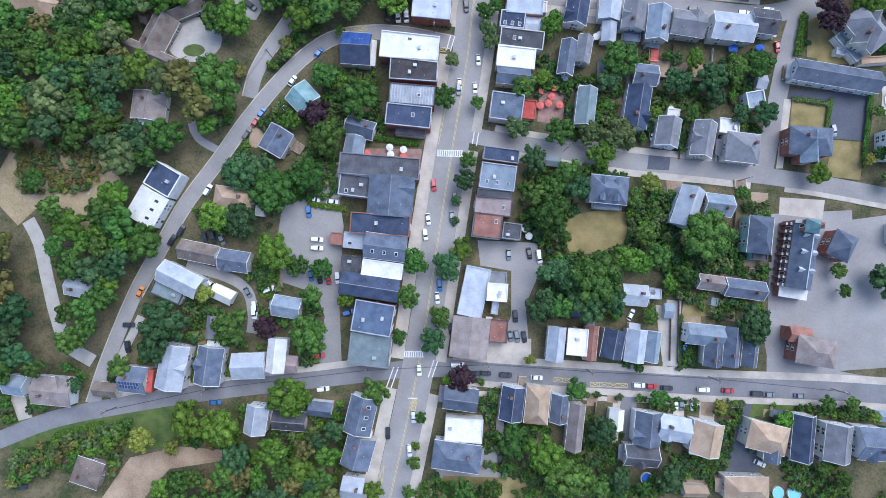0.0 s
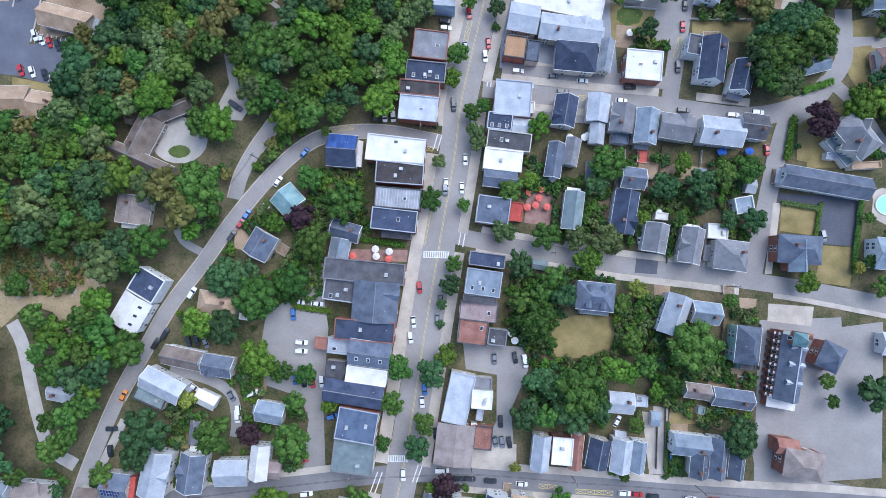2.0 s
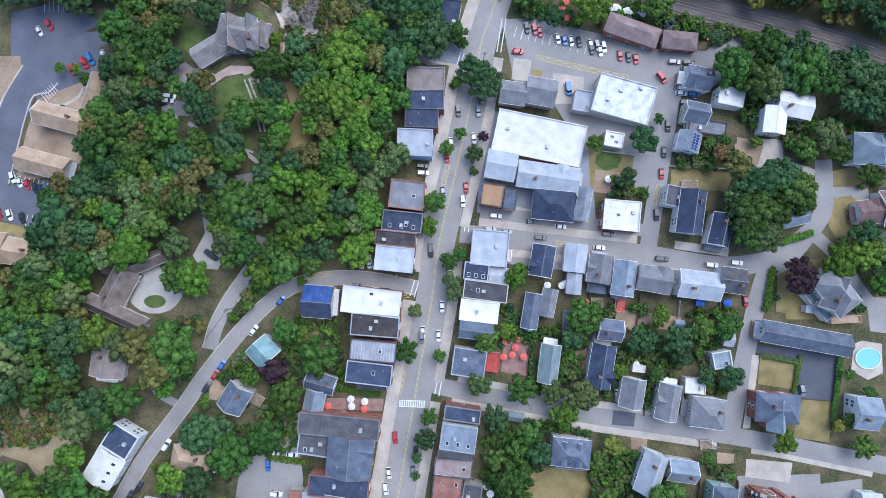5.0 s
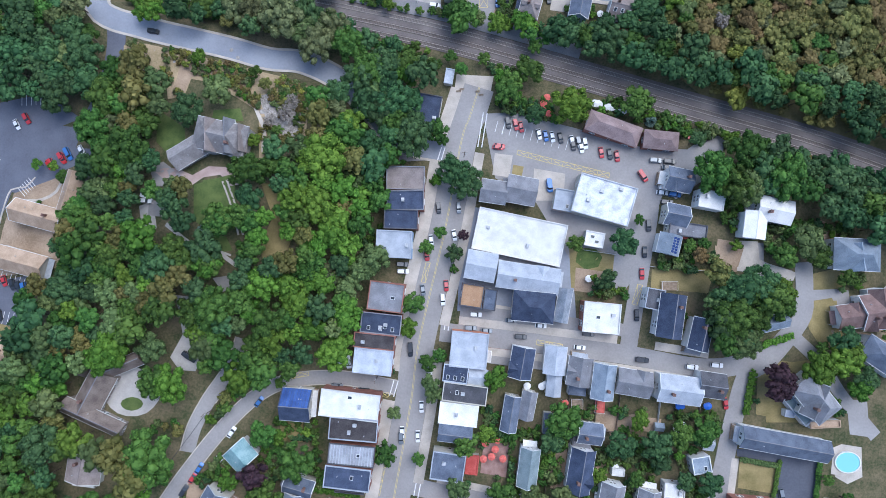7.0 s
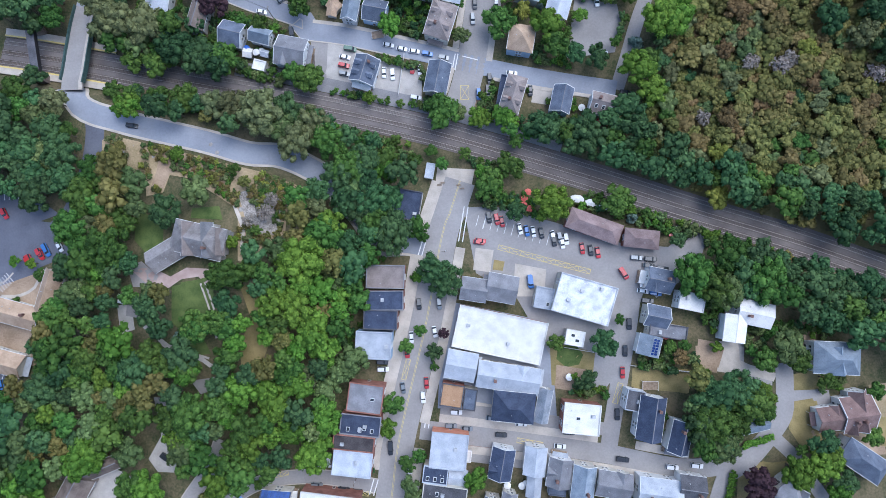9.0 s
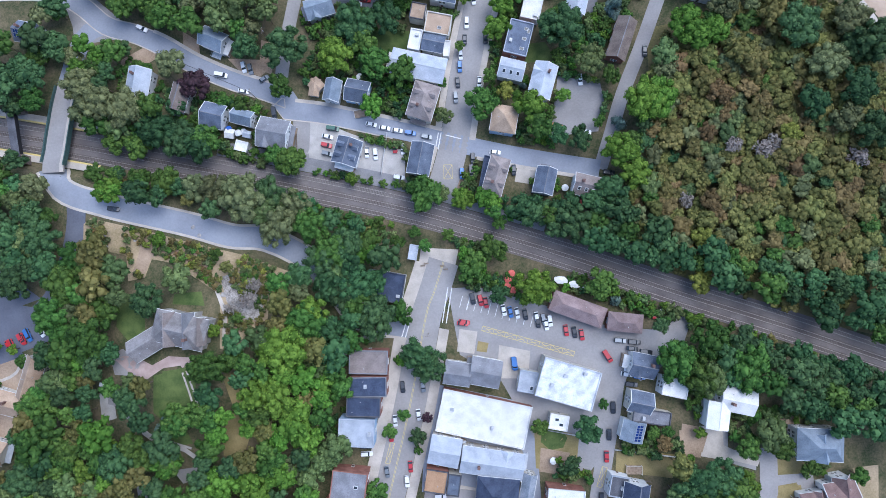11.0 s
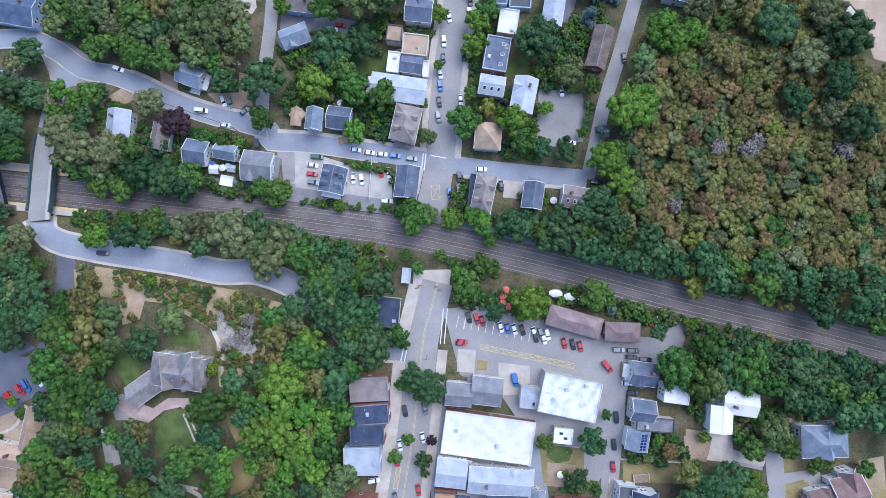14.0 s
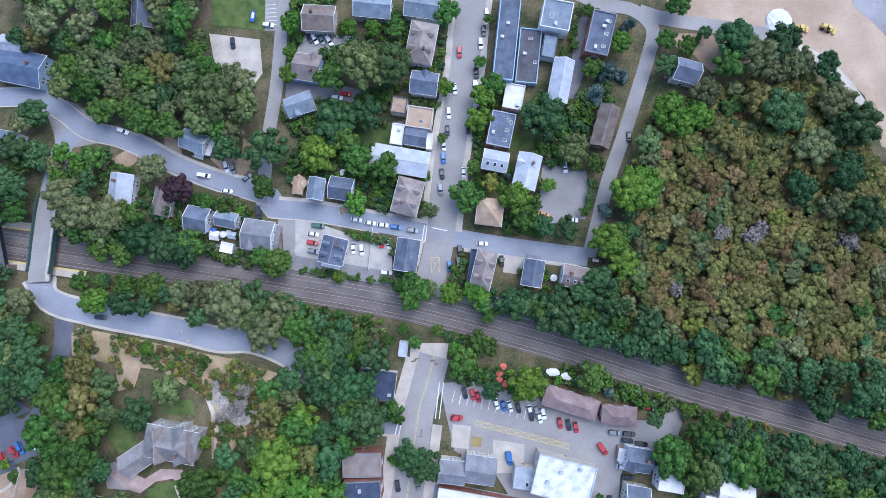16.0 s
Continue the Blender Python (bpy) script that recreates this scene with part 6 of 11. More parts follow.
patch("lawn", "grass", 0.05, [(63.4, 301.4), (77.5, 303.1), (81.9, 295.6), (67.8, 294.0)], "green mown lawn")
patch("beach", "sand", 0.0431, [(130.9, 375.0), (259.9, 370.6), (248.7, 279.9), (215.8, 289.6), (210.9, 310.4), (200.7, 322.3), (187.8, 329.9), (162.0, 341.8), (137.9, 347.0)], "sandy river beach with tracks")
patch("paving", "asphalt", 0.0412, [(37.5, 200.3), (51.8, 186.2), (100.9, 172.5), (107.0, 164.7), (100.5, 138.1), (94.1, 129.0), (74.5, 137.5), (58.8, 164.3), (42.7, 173.5)], "paved ground between buildings")
patch("yard", "drygrass", 0.0593, [(-41.2, 76.6), (-32.2, 77.0), (-32.2, 67.7), (-41.2, 67.3)], "dry yellow back yard ground")
patch("yard", "dirt", 0.0624, [(99.0, 50.8), (107.6, 49.6), (106.5, 46.2), (97.9, 47.5)], "bare earth back yard ground")
patch("yard", "dirt", 0.0655, [(85.0, 78.8), (98.3, 80.8), (96.7, 71.6), (89.0, 69.3)], "bare earth back yard ground")
patch("yard", "dirt", 0.0686, [(82.1, 62.5), (87.6, 62.4), (86.2, 56.7), (81.8, 56.8)], "bare earth back yard ground")
patch("yard", "dirt", 0.0717, [(71.2, 64.9), (74.6, 67.2), (72.9, 53.3), (69.6, 53.4)], "bare earth back yard ground")
patch("yard", "dirt", 0.0748, [(140.1, -70.7), (148.4, -72.7), (137.6, -81.2), (131.3, -79.1)], "bare earth back yard ground")
patch("yard", "dirt", 0.05, [(92.6, -74.4), (104.2, -75.3), (101.8, -85.8), (93.4, -83.8)], "bare earth back yard ground")
patch("yard", "dirt", 0.0531, [(86.9, 15.0), (93.3, 12.9), (92.2, 6.3), (85.6, 6.2)], "bare earth back yard ground")
patch("yard", "dirt", 0.0562, [(106.9, -0.3), (115.5, -1.3), (114.1, -8.9), (106.7, -6.8)], "bare earth back yard ground")
patch("yard", "drygrass", 0.0593, [(-94.1, -20.9), (-88.1, -20.9), (-89.4, -30.6), (-94.0, -30.5)], "dry yellow back yard ground")
patch("yard", "dirt", 0.0624, [(-70.8, -2.4), (-62.2, -0.2), (-62.1, -9.0), (-70.7, -9.0)], "bare earth back yard ground")
patch("courtyard", "gravel", 0.0455, [(-86.0, 87.7), (-86.5, 84.6), (-88.4, 81.8), (-91.0, 79.7), (-94.4, 78.6), (-98.4, 78.6), (-102.0, 79.6), (-105.0, 81.6), (-107.4, 84.5), (-108.2, 87.5), (-107.8, 90.7), (-105.9, 93.6), (-103.2, 95.7), (-99.6, 96.8), (-95.5, 96.8), (-91.8, 95.6), (-88.8, 93.7), (-86.8, 90.7)], "round gravel courtyard")
patch("lawn", "grass", 0.0986, [(-92.3, 83.3), (-92.9, 82.0), (-94.3, 81.1), (-96.5, 80.6), (-98.8, 81.0), (-100.3, 81.9), (-101.1, 83.2), (-100.5, 84.4), (-98.9, 85.3), (-96.8, 85.8), (-94.5, 85.4), (-93.0, 84.5)], "green mown lawn")
patch("patio", "brickpave", 0.0617, [(41.4, 110.0), (49.3, 109.6), (48.5, 102.2), (40.9, 103.0)], "red brick patio")
patch("patio", "brickpave", 0.0548, [(-31.9, 46.0), (-8.3, 45.8), (-8.8, 41.1), (-32.2, 41.7)], "red brick patio")
patch("yard", "gravel", 0.03, [(-49.6, 39.9), (-40.7, 40.3), (-39.5, 26.5), (-50.3, 25.5)], "bare earth back yard ground")
patch("lot", "freshasphalt", 0.0981, [(80.9, 43.7), (89.3, 43.1), (88.4, 36.9), (80.0, 37.4)], "grey asphalt yard")
patch("paving", "concrete", 0.1062, [(133.7, 64.9), (136.5, 64.9), (131.8, 37.4), (129.2, 37.3)], "paved ground between buildings")
patch("parking", "asphalt", 0.0393, [(126.7, 19.6), (157.5, 21.0), (157.6, 7.2), (149.1, -26.7), (123.8, -29.2), (125.2, -1.7)], "grey asphalt car park")
patch("paving", "concrete", 0.0624, [(172.5, 69.7), (181.3, 69.7), (180.8, 58.7), (171.0, 59.7)], "paved ground between buildings")
patch("lawn", "drygrass", 0.0655, [(164.1, 125.0), (174.2, 125.9), (176.6, 112.8), (168.8, 110.7), (163.2, 115.2)], "dry yellow lawn")
patch("lawn", "drygrass", 0.0686, [(173.2, 112.9), (186.8, 111.6), (184.5, 106.2), (174.4, 106.3)], "dry yellow lawn")
patch("lawn", "drygrass", 0.0717, [(196.1, 119.1), (207.6, 120.1), (207.2, 108.2), (197.0, 108.3)], "dry yellow lawn")
patch("clearing", "straw", 0.1548, [(-106.4, 227.7), (-84.1, 223.0), (-67.4, 218.6), (-45.5, 213.6), (-26.5, 207.0), (-32.8, 202.2), (-33.0, 188.4), (-41.1, 181.5), (-43.6, 175.6), (-49.4, 177.5), (-51.8, 197.6), (-60.3, 203.0), (-72.0, 210.0), (-80.3, 211.4), (-82.1, 204.2), (-88.8, 202.6), (-90.7, 212.7), (-108.6, 216.9), (-109.0, 225.4)], "dry grass clearing with scattered scrub")
patch("yard", "dirt", 0.05, [(-164.9, 50.1), (-154.2, 56.6), (-142.4, 52.2), (-138.3, 43.4), (-150.5, 40.8), (-161.9, 42.3)], "bare earth back yard ground")
patch("yard", "dirt", 0.0351, [(-154.9, 39.0), (-141.5, 38.0), (-132.2, 30.4), (-147.5, 28.1)], "bare earth back yard ground")
patch("yard", "dirt", 0.0562, [(-74.4, 307.2), (-67.5, 303.1), (-66.0, 292.1), (-73.6, 295.7)], "bare earth back yard ground")
patch("yard", "dirt", 0.0593, [(-41.3, 303.8), (-35.5, 302.1), (-36.4, 289.0), (-41.8, 290.6)], "bare earth back yard ground")
patch("lot", "asphalt", 0.0824, [(-121.3, 324.3), (-111.2, 320.6), (-101.3, 312.6), (-99.5, 304.0), (-110.2, 302.3), (-119.4, 301.2), (-120.9, 309.1), (-123.8, 316.1), (-127.6, 319.3)], "grey asphalt yard")
patch("yard", "grass", 0.0655, [(-164.4, -60.1), (-126.3, -50.2), (-100.9, -53.9), (-98.7, -62.0), (-107.0, -70.4), (-164.3, -70.3)], "green mown back yard ground")
patch("yard", "drygrass", 0.0326, [(-138.8, -61.8), (-109.3, -57.7), (-104.9, -70.4), (-140.8, -70.2)], "dry yellow back yard ground")
patch("lawn", "drygrass", 0.0717, [(104.0, 137.3), (125.3, 135.6), (125.0, 128.2), (103.6, 129.3)], "dry yellow lawn")
patch("clearing", "dirt", 0.0748, [(127.3, 146.6), (136.1, 145.9), (135.2, 136.4), (127.4, 136.9)], "bare earth back yard ground")
patch("drive", "concrete", 0.0593, [(134.6, 148.6), (143.1, 148.3), (143.5, 144.4), (143.7, 141.4), (147.3, 139.8), (153.2, 138.1), (158.0, 136.4), (156.8, 133.3), (147.4, 135.6), (141.4, 136.0), (134.9, 137.0), (134.5, 143.8)], "pale concrete drive")
patch("lawn", "drygrass", 0.0531, [(162.7, 125.1), (171.8, 126.6), (172.7, 119.3), (181.5, 113.5), (179.6, 108.0), (169.7, 110.0), (164.2, 116.5)], "dry yellow lawn")
patch("lawn", "drygrass", 0.0562, [(144.1, 99.9), (153.4, 102.4), (163.2, 101.2), (162.4, 92.5), (156.5, 81.9), (148.9, 80.7), (143.2, 81.7)], "dry yellow lawn")
patch("lot", "asphalt", 0.0393, [(159.4, 133.3), (173.9, 135.2), (174.9, 126.5), (162.8, 124.7)], "grey asphalt yard")
patch("lot", "asphalt", 0.0424, [(178.1, 87.9), (186.2, 87.3), (186.6, 73.6), (179.0, 74.6)], "grey asphalt yard")
patch("patio", "concrete", 0.0455, [(171.7, 69.3), (175.7, 70.9), (183.3, 69.8), (183.1, 58.7), (177.3, 56.1), (172.7, 58.6)], "pale concrete patio")
patch("yard", "dirt", 0.0686, [(82.9, 81.9), (92.4, 80.6), (91.9, 74.1), (82.0, 75.2)], "bare earth back yard ground")
patch("yard", "dirt", 0.0717, [(94.5, 80.3), (107.4, 79.0), (106.5, 73.8), (94.1, 74.6)], "bare earth back yard ground")
patch("patio", "concrete", 0.0548, [(42.5, 183.8), (49.8, 182.9), (48.5, 173.9), (41.5, 174.8)], "pale concrete patio")
patch("yard", "drygrass", 0.05, [(50.3, 181.1), (54.8, 180.6), (53.5, 174.5), (49.4, 175.0)], "dry yellow back yard ground")
patch("yard", "dirt", 0.0531, [(64.7, 69.4), (71.3, 68.3), (69.9, 51.3), (64.6, 51.7)], "bare earth back yard ground")
patch("lot", "concrete", 0.0362, [(71.6, -24.5), (87.0, -26.0), (86.0, -39.1), (84.3, -39.2), (84.8, -29.5), (72.4, -29.6)], "pale concrete yard")
patch("lot", "asphalt", 0.0443, [(123.5, -35.5), (172.8, -44.5), (172.6, -49.8), (123.3, -45.2)], "grey asphalt yard")
patch("paving", "concrete", 0.0424, [(11.0, -48.7), (71.4, -51.0), (120.0, -53.5), (120.0, -54.9), (71.3, -52.7), (11.0, -50.8)], "paved ground between buildings")
patch("driveway", "concrete", 0.0405, [(21.5, -49.5), (24.5, -49.5), (23.2, -66.6), (20.1, -66.2)], "pale concrete driveway")
patch("driveway", "concrete", 0.0436, [(65.4, -51.1), (68.4, -51.0), (66.9, -68.0), (64.0, -68.1)], "pale concrete driveway")
patch("driveway", "concrete", 0.0467, [(88.3, -52.5), (92.6, -52.6), (91.6, -60.2), (87.8, -59.6)], "pale concrete driveway")
patch("driveway", "concrete", 0.0498, [(98.1, -53.1), (104.0, -53.3), (103.0, -61.1), (97.5, -61.1)], "pale concrete driveway")
patch("lawn", "grass", 0.05, [(113.7, -52.9), (119.2, -52.8), (118.2, -60.8), (112.7, -60.9)], "green mown lawn")
patch("yard", "dirt", 0.0531, [(122.1, -53.4), (126.7, -53.4), (126.2, -57.6), (121.6, -57.7)], "bare earth back yard ground")
patch("yard", "dirt", 0.1762, [(-85.3, 221.3), (-78.2, 218.5), (-75.2, 214.3), (-80.4, 212.1), (-82.2, 205.6), (-87.7, 204.9), (-85.9, 212.7)], "bare earth back yard ground")
patch("yard", "dirt", 0.1793, [(-72.6, 217.1), (-64.3, 214.4), (-58.6, 210.2), (-55.2, 204.5), (-60.3, 203.0), (-63.8, 208.8), (-71.0, 212.9)], "bare earth back yard ground")
patch("yard", "brush", 0.1824, [(-52.6, 204.5), (-45.0, 206.8), (-36.8, 203.4), (-34.7, 195.3), (-36.0, 187.6), (-41.8, 188.2), (-48.9, 194.9)], "bare earth back yard ground")
patch("yard", "dirt", 0.1855, [(-50.8, 194.9), (-46.0, 192.2), (-42.4, 182.9), (-45.0, 176.9), (-48.0, 178.8)], "bare earth back yard ground")
patch("path", "concrete", 0.1986, [(-53.9, 199.0), (-52.4, 199.0), (-48.1, 190.8), (-47.7, 180.8), (-48.9, 180.7), (-49.8, 190.8)], "pale paved garden path")
patch("lawn", "grass", 0.0717, [(-92.5, 198.5), (-86.3, 194.4), (-80.1, 190.3), (-79.0, 182.4), (-85.7, 179.7), (-91.5, 184.9)], "green mown lawn")
patch("lawn", "grass", 0.0748, [(-69.6, 197.9), (-59.1, 198.9), (-57.1, 193.4), (-69.7, 193.9)], "green mown lawn")
patch("clearing", "drygrass", 0.13, [(-47.8, 168.0), (-39.4, 169.2), (-38.1, 156.5), (-35.5, 148.7), (-39.2, 138.2), (-46.6, 137.1), (-46.9, 146.3), (-42.9, 155.2)], "dry grass clearing with scattered scrub")
patch("lawn", "grass", 0.0531, [(-70.2, 169.0), (-61.2, 170.4), (-57.1, 157.8), (-61.3, 155.3), (-68.1, 159.0)], "green mown lawn")
patch("lawn", "grass", 0.0562, [(-71.8, 148.7), (-60.0, 147.6), (-57.5, 142.4), (-65.2, 141.1)], "green mown lawn")
patch("parking", "gravel", 0.0393, [(-96.7, 159.4), (-90.4, 161.0), (-88.3, 150.7), (-94.7, 148.5)], "pale gravel car park")
patch("lot", "asphalt", 0.0424, [(-65.6, 131.8), (-56.6, 133.3), (-55.5, 129.2), (-62.0, 126.5)], "grey asphalt yard")
patch("lot", "asphalt", 0.0755, [(51.0, 190.3), (75.9, 183.6), (101.7, 176.6), (109.8, 170.7), (106.9, 162.0), (99.8, 165.3), (75.4, 174.6), (49.9, 179.1)], "grey asphalt yard")
patch("lot", "darkasphalt", 0.0686, [(-22.6, 327.9), (-0.6, 325.2), (8.7, 322.4), (5.1, 317.2), (-23.4, 320.7)], "grey asphalt yard")
patch("lawn", "drygrass", 0.0717, [(46.7, 19.7), (71.6, 20.5), (72.0, 9.8), (62.9, 4.4), (50.0, 4.2), (45.7, 11.6)], "dry yellow lawn")
patch("yard", "dirt", 0.0748, [(87.1, 35.4), (93.7, 35.1), (92.7, 23.7), (87.6, 24.3)], "bare earth back yard ground")
patch("yard", "dirt", 0.05, [(119.3, 28.2), (125.9, 27.7), (125.3, 23.9), (119.4, 24.1)], "bare earth back yard ground")
patch("yard", "dirt", 0.0531, [(85.7, 13.1), (93.3, 12.9), (92.8, -2.4), (85.2, -1.7)], "bare earth back yard ground")
patch("yard", "dirt", 0.0562, [(112.8, 2.1), (120.3, 1.7), (119.8, -5.5), (113.0, -5.2)], "bare earth back yard ground")
patch("yard", "drygrass", 0.0624, [(105.0, 138.7), (125.8, 137.2), (125.3, 129.8), (104.8, 131.7)], "dry yellow back yard ground")
patch("yard", "dirt", 0.0655, [(128.3, 149.2), (135.2, 148.1), (135.7, 138.4), (127.3, 138.7)], "bare earth back yard ground")
patch("lawn", "drygrass", 0.0736, [(162.5, 125.4), (172.8, 126.3), (174.7, 119.9), (176.4, 113.5), (169.3, 105.3), (165.2, 113.6)], "dry yellow lawn")
patch("yard", "dirt", 0.0717, [(172.3, 115.5), (200.7, 111.1), (202.5, 105.2), (176.5, 103.9), (171.3, 107.8)], "bare earth back yard ground")
patch("yard", "drygrass", 0.0748, [(-0.0, -81.0), (38.1, -82.1), (39.1, -86.3), (-0.0, -84.8)], "dry yellow back yard ground")
patch("yard", "dirt", 0.05, [(55.7, -48.1), (60.0, -48.3), (59.1, -54.5), (55.2, -54.1)], "bare earth back yard ground")
patch("yard", "dirt", 0.0531, [(63.4, -48.9), (67.7, -49.3), (67.2, -53.2), (62.9, -52.8)], "bare earth back yard ground")
patch("yard", "dirt", 0.0562, [(98.4, -51.2), (103.9, -51.6), (102.9, -58.0), (98.3, -57.3)], "bare earth back yard ground")
patch("lot", "darkasphalt", 0.0593, [(68.1, -49.3), (71.1, -49.5), (72.5, -69.4), (69.1, -69.4)], "grey asphalt yard")
patch("yard", "dirt", 0.0624, [(91.5, -73.8), (103.8, -74.4), (102.2, -84.1), (92.6, -83.4)], "bare earth back yard ground")
patch("yard", "dirt", 0.0655, [(131.5, -75.0), (139.9, -75.3), (138.6, -86.9), (130.7, -85.4)], "bare earth back yard ground")
patch("yard", "dirt", 0.0686, [(92.8, -12.2), (99.2, -12.9), (99.0, -23.0), (91.5, -22.0)], "bare earth back yard ground")
patch("yard", "dirt", 0.0717, [(107.7, -13.3), (112.3, -14.2), (111.8, -21.9), (106.7, -21.1)], "bare earth back yard ground")
patch("lot", "gravel", 0.0748, [(86.3, -13.4), (91.9, -14.1), (90.1, -39.2), (85.4, -38.9)], "pale gravel yard")
patch("yard", "dirt", 0.12, [(-183.2, 183.1), (-161.5, 183.0), (-160.4, 178.6), (-165.5, 170.5), (-169.7, 161.9), (-171.0, 153.1), (-173.3, 147.0), (-181.5, 147.0)], "bare earth back yard ground")
patch("paving", "northasphalt", 0.0381, [(29.5, 162.4), (68.8, 155.0), (73.6, 138.6), (75.2, 115.1), (27.8, 119.6)], "paved ground between buildings")
patch("paving", "concrete", 0.0612, [(30.6, 124.2), (61.8, 119.3), (94.9, 113.5), (94.3, 111.5), (59.6, 117.0), (29.7, 121.4)], "paved ground between buildings")
patch("yard", "drygrass", 0.0493, [(72.3, 146.5), (89.9, 142.7), (88.4, 127.2), (73.0, 129.4)], "dry yellow back yard ground")
MAIN = [(-24.2, -105.8), (-20.3, -89.5), (-9.2, -37.5), (-1.3, 14.1), (4.2, 49.0), (9.9, 84.0), (12.8, 107.7), (22.6, 152.7), (28.7, 188.4), (32.2, 199.1), (35.9, 211.3)]
NORTH = [(34.5, 239.8), (39.7, 259.4), (45.0, 295.0), (51.9, 328.7), (54.0, 344.8), (58.6, 374.2)]
pavement(along(MAIN, -93.2, -49.4), 8.7, 4.9)
pavement(along(MAIN, -37.5, 82.9), 8.7, 4.9)
pavement(along(MAIN, 95.0, 179.1), 8.7, 4.9)
pavement(along(MAIN, 187.3, 208.4), 8.7, 4.9)
pavement(along(MAIN, -93.3, -48.4), -8.3, 4.0)
pavement(along(MAIN, -36.4, 46.2), -8.3, 4.0)
pavement(along(MAIN, 53.9, 105.0), -8.3, 4.0)
pavement(along(MAIN, 115.5, 185.2), -8.3, 4.0)
pavement(along(NORTH, 246.6, 257.1), 7.3, 2.6)
pavement(along(NORTH, 266.1, 371.8), 7.3, 2.6)
pavement(along(NORTH, 262.8, 371.8), -7.3, 2.6)
pavement(across([(-11.9, -39.7), (1.3, -39.9), (25.4, -41.8), (57.9, -43.6), (100.7, -46.1), (142.9, -47.5), (167.9, -48.9), (183.2, -49.9)], 3.5, 174.7), -5.0, 2.4)
pavement(across([(-11.9, -39.7), (1.3, -39.9), (25.4, -41.8), (57.9, -43.6), (100.7, -46.1), (142.9, -47.5), (167.9, -48.9), (183.2, -49.9)], 3.5, 174.7), 4.7, 2.8)
pavement(across([(-180.7, -70.9), (-167.9, -66.3), (-146.7, -58.4), (-114.9, -52.3), (-83.2, -47.9), (-48.9, -44.3), (-11.9, -40.1)], -125.5, -22.8), 4.6, 2.6)
pavement(across([(7.1, 52.2), (25.9, 48.5), (70.2, 41.1), (102.8, 37.3), (124.1, 34.5), (145.5, 31.3), (170.9, 26.5), (186.6, 23.4)], 19.4, 119.8), -4.6, 2.6)
pavement(across([(7.1, 52.2), (25.9, 48.5), (70.2, 41.1), (102.8, 37.3), (124.1, 34.5), (145.5, 31.3), (170.9, 26.5), (186.6, 23.4)], 132.6, 177.9), -4.2, 1.9)
pavement(across([(7.1, 52.2), (25.9, 48.5), (70.2, 41.1), (102.8, 37.3), (124.1, 34.5), (145.5, 31.3), (170.9, 26.5), (186.6, 23.4)], 19.4, 119.8), 4.6, 2.6)
pavement(across([(21.0, 111.2), (36.9, 109.5), (59.4, 107.1), (92.5, 103.6), (124.6, 99.0), (146.0, 103.7), (155.6, 112.1)], 27.9, 90.3), 5.4, 3.2)
pavement(across([(21.0, 111.2), (36.9, 109.5), (59.4, 107.1), (92.5, 103.6), (124.6, 99.0), (146.0, 103.7), (155.6, 112.1)], 28.0, 92.0), 9.4, 5.0, "worn asphalt forecourt before the shops", "asphalt")
pavement(across([(21.0, 111.2), (36.9, 109.5), (59.4, 107.1), (92.5, 103.6), (124.6, 99.0), (146.0, 103.7), (155.6, 112.1)], 28.0, 128.0), -8.4, 3.2, "worn asphalt forecourt before the houses", "asphalt")
pavement(across([(21.0, 111.2), (36.9, 109.5), (59.4, 107.1), (92.5, 103.6), (124.6, 99.0), (146.0, 103.7), (155.6, 112.1)], 27.9, 128.9), -5.4, 3.0)
pavement(across([(21.0, 111.2), (36.9, 109.5), (59.4, 107.1), (92.5, 103.6), (124.6, 99.0), (146.0, 103.7), (155.6, 112.1)], 104.4, 124.6), 5.4, 3.2)
pavement(across([(-157.1, 324.3), (-142.5, 324.7), (-128.0, 323.5), (-117.3, 317.9), (-106.5, 309.5), (-93.5, 305.8), (-81.7, 300.4), (-68.9, 293.1), (-53.7, 286.6), (-41.0, 282.6), (-27.1, 277.3), (-31.6, 274.3), (-12.8, 271.9), (15.2, 266.1), (41.0, 260.3), (66.5, 255.1), (99.6, 249.5)], -26.8, 34.0), 4.3, 1.5)
pavement(across([(-157.1, 324.3), (-142.5, 324.7), (-128.0, 323.5), (-117.3, 317.9), (-106.5, 309.5), (-93.5, 305.8), (-81.7, 300.4), (-68.9, 293.1), (-53.7, 286.6), (-41.0, 282.6), (-27.1, 277.3), (-31.6, 274.3), (-12.8, 271.9), (15.2, 266.1), (41.0, 260.3), (66.5, 255.1), (99.6, 249.5)], -88.3, -38.6), 4.3, 1.4)
pavement(across([(-157.1, 324.3), (-142.5, 324.7), (-128.0, 323.5), (-117.3, 317.9), (-106.5, 309.5), (-93.5, 305.8), (-81.7, 300.4), (-68.9, 293.1), (-53.7, 286.6), (-41.0, 282.6), (-27.1, 277.3), (-31.6, 274.3), (-12.8, 271.9), (15.2, 266.1), (41.0, 260.3), (66.5, 255.1), (99.6, 249.5)], 50.2, 96.3), -4.3, 1.5)
for side in (-0.22, 0.22):
    tagged(strip("yellow_line", MAIN, 0.14, 0.125, MAT["yellowpaint"], offset=side, across=1, skirt=0.01), "worn double yellow centre line", "road marking", kind="structure")
kerb([(-126.4, 249.4), (-122.6, 244.4), (-119.1, 239.6), (-113.0, 236.5), (-105.6, 234.5), (-93.1, 231.3), (-67.4, 225.7), (-50.0, 221.0), (-36.1, 219.9), (-19.8, 212.1), (-5.8, 198.2), (3.6, 188.0), (21.9, 184.4)], 4.7, 1.0)
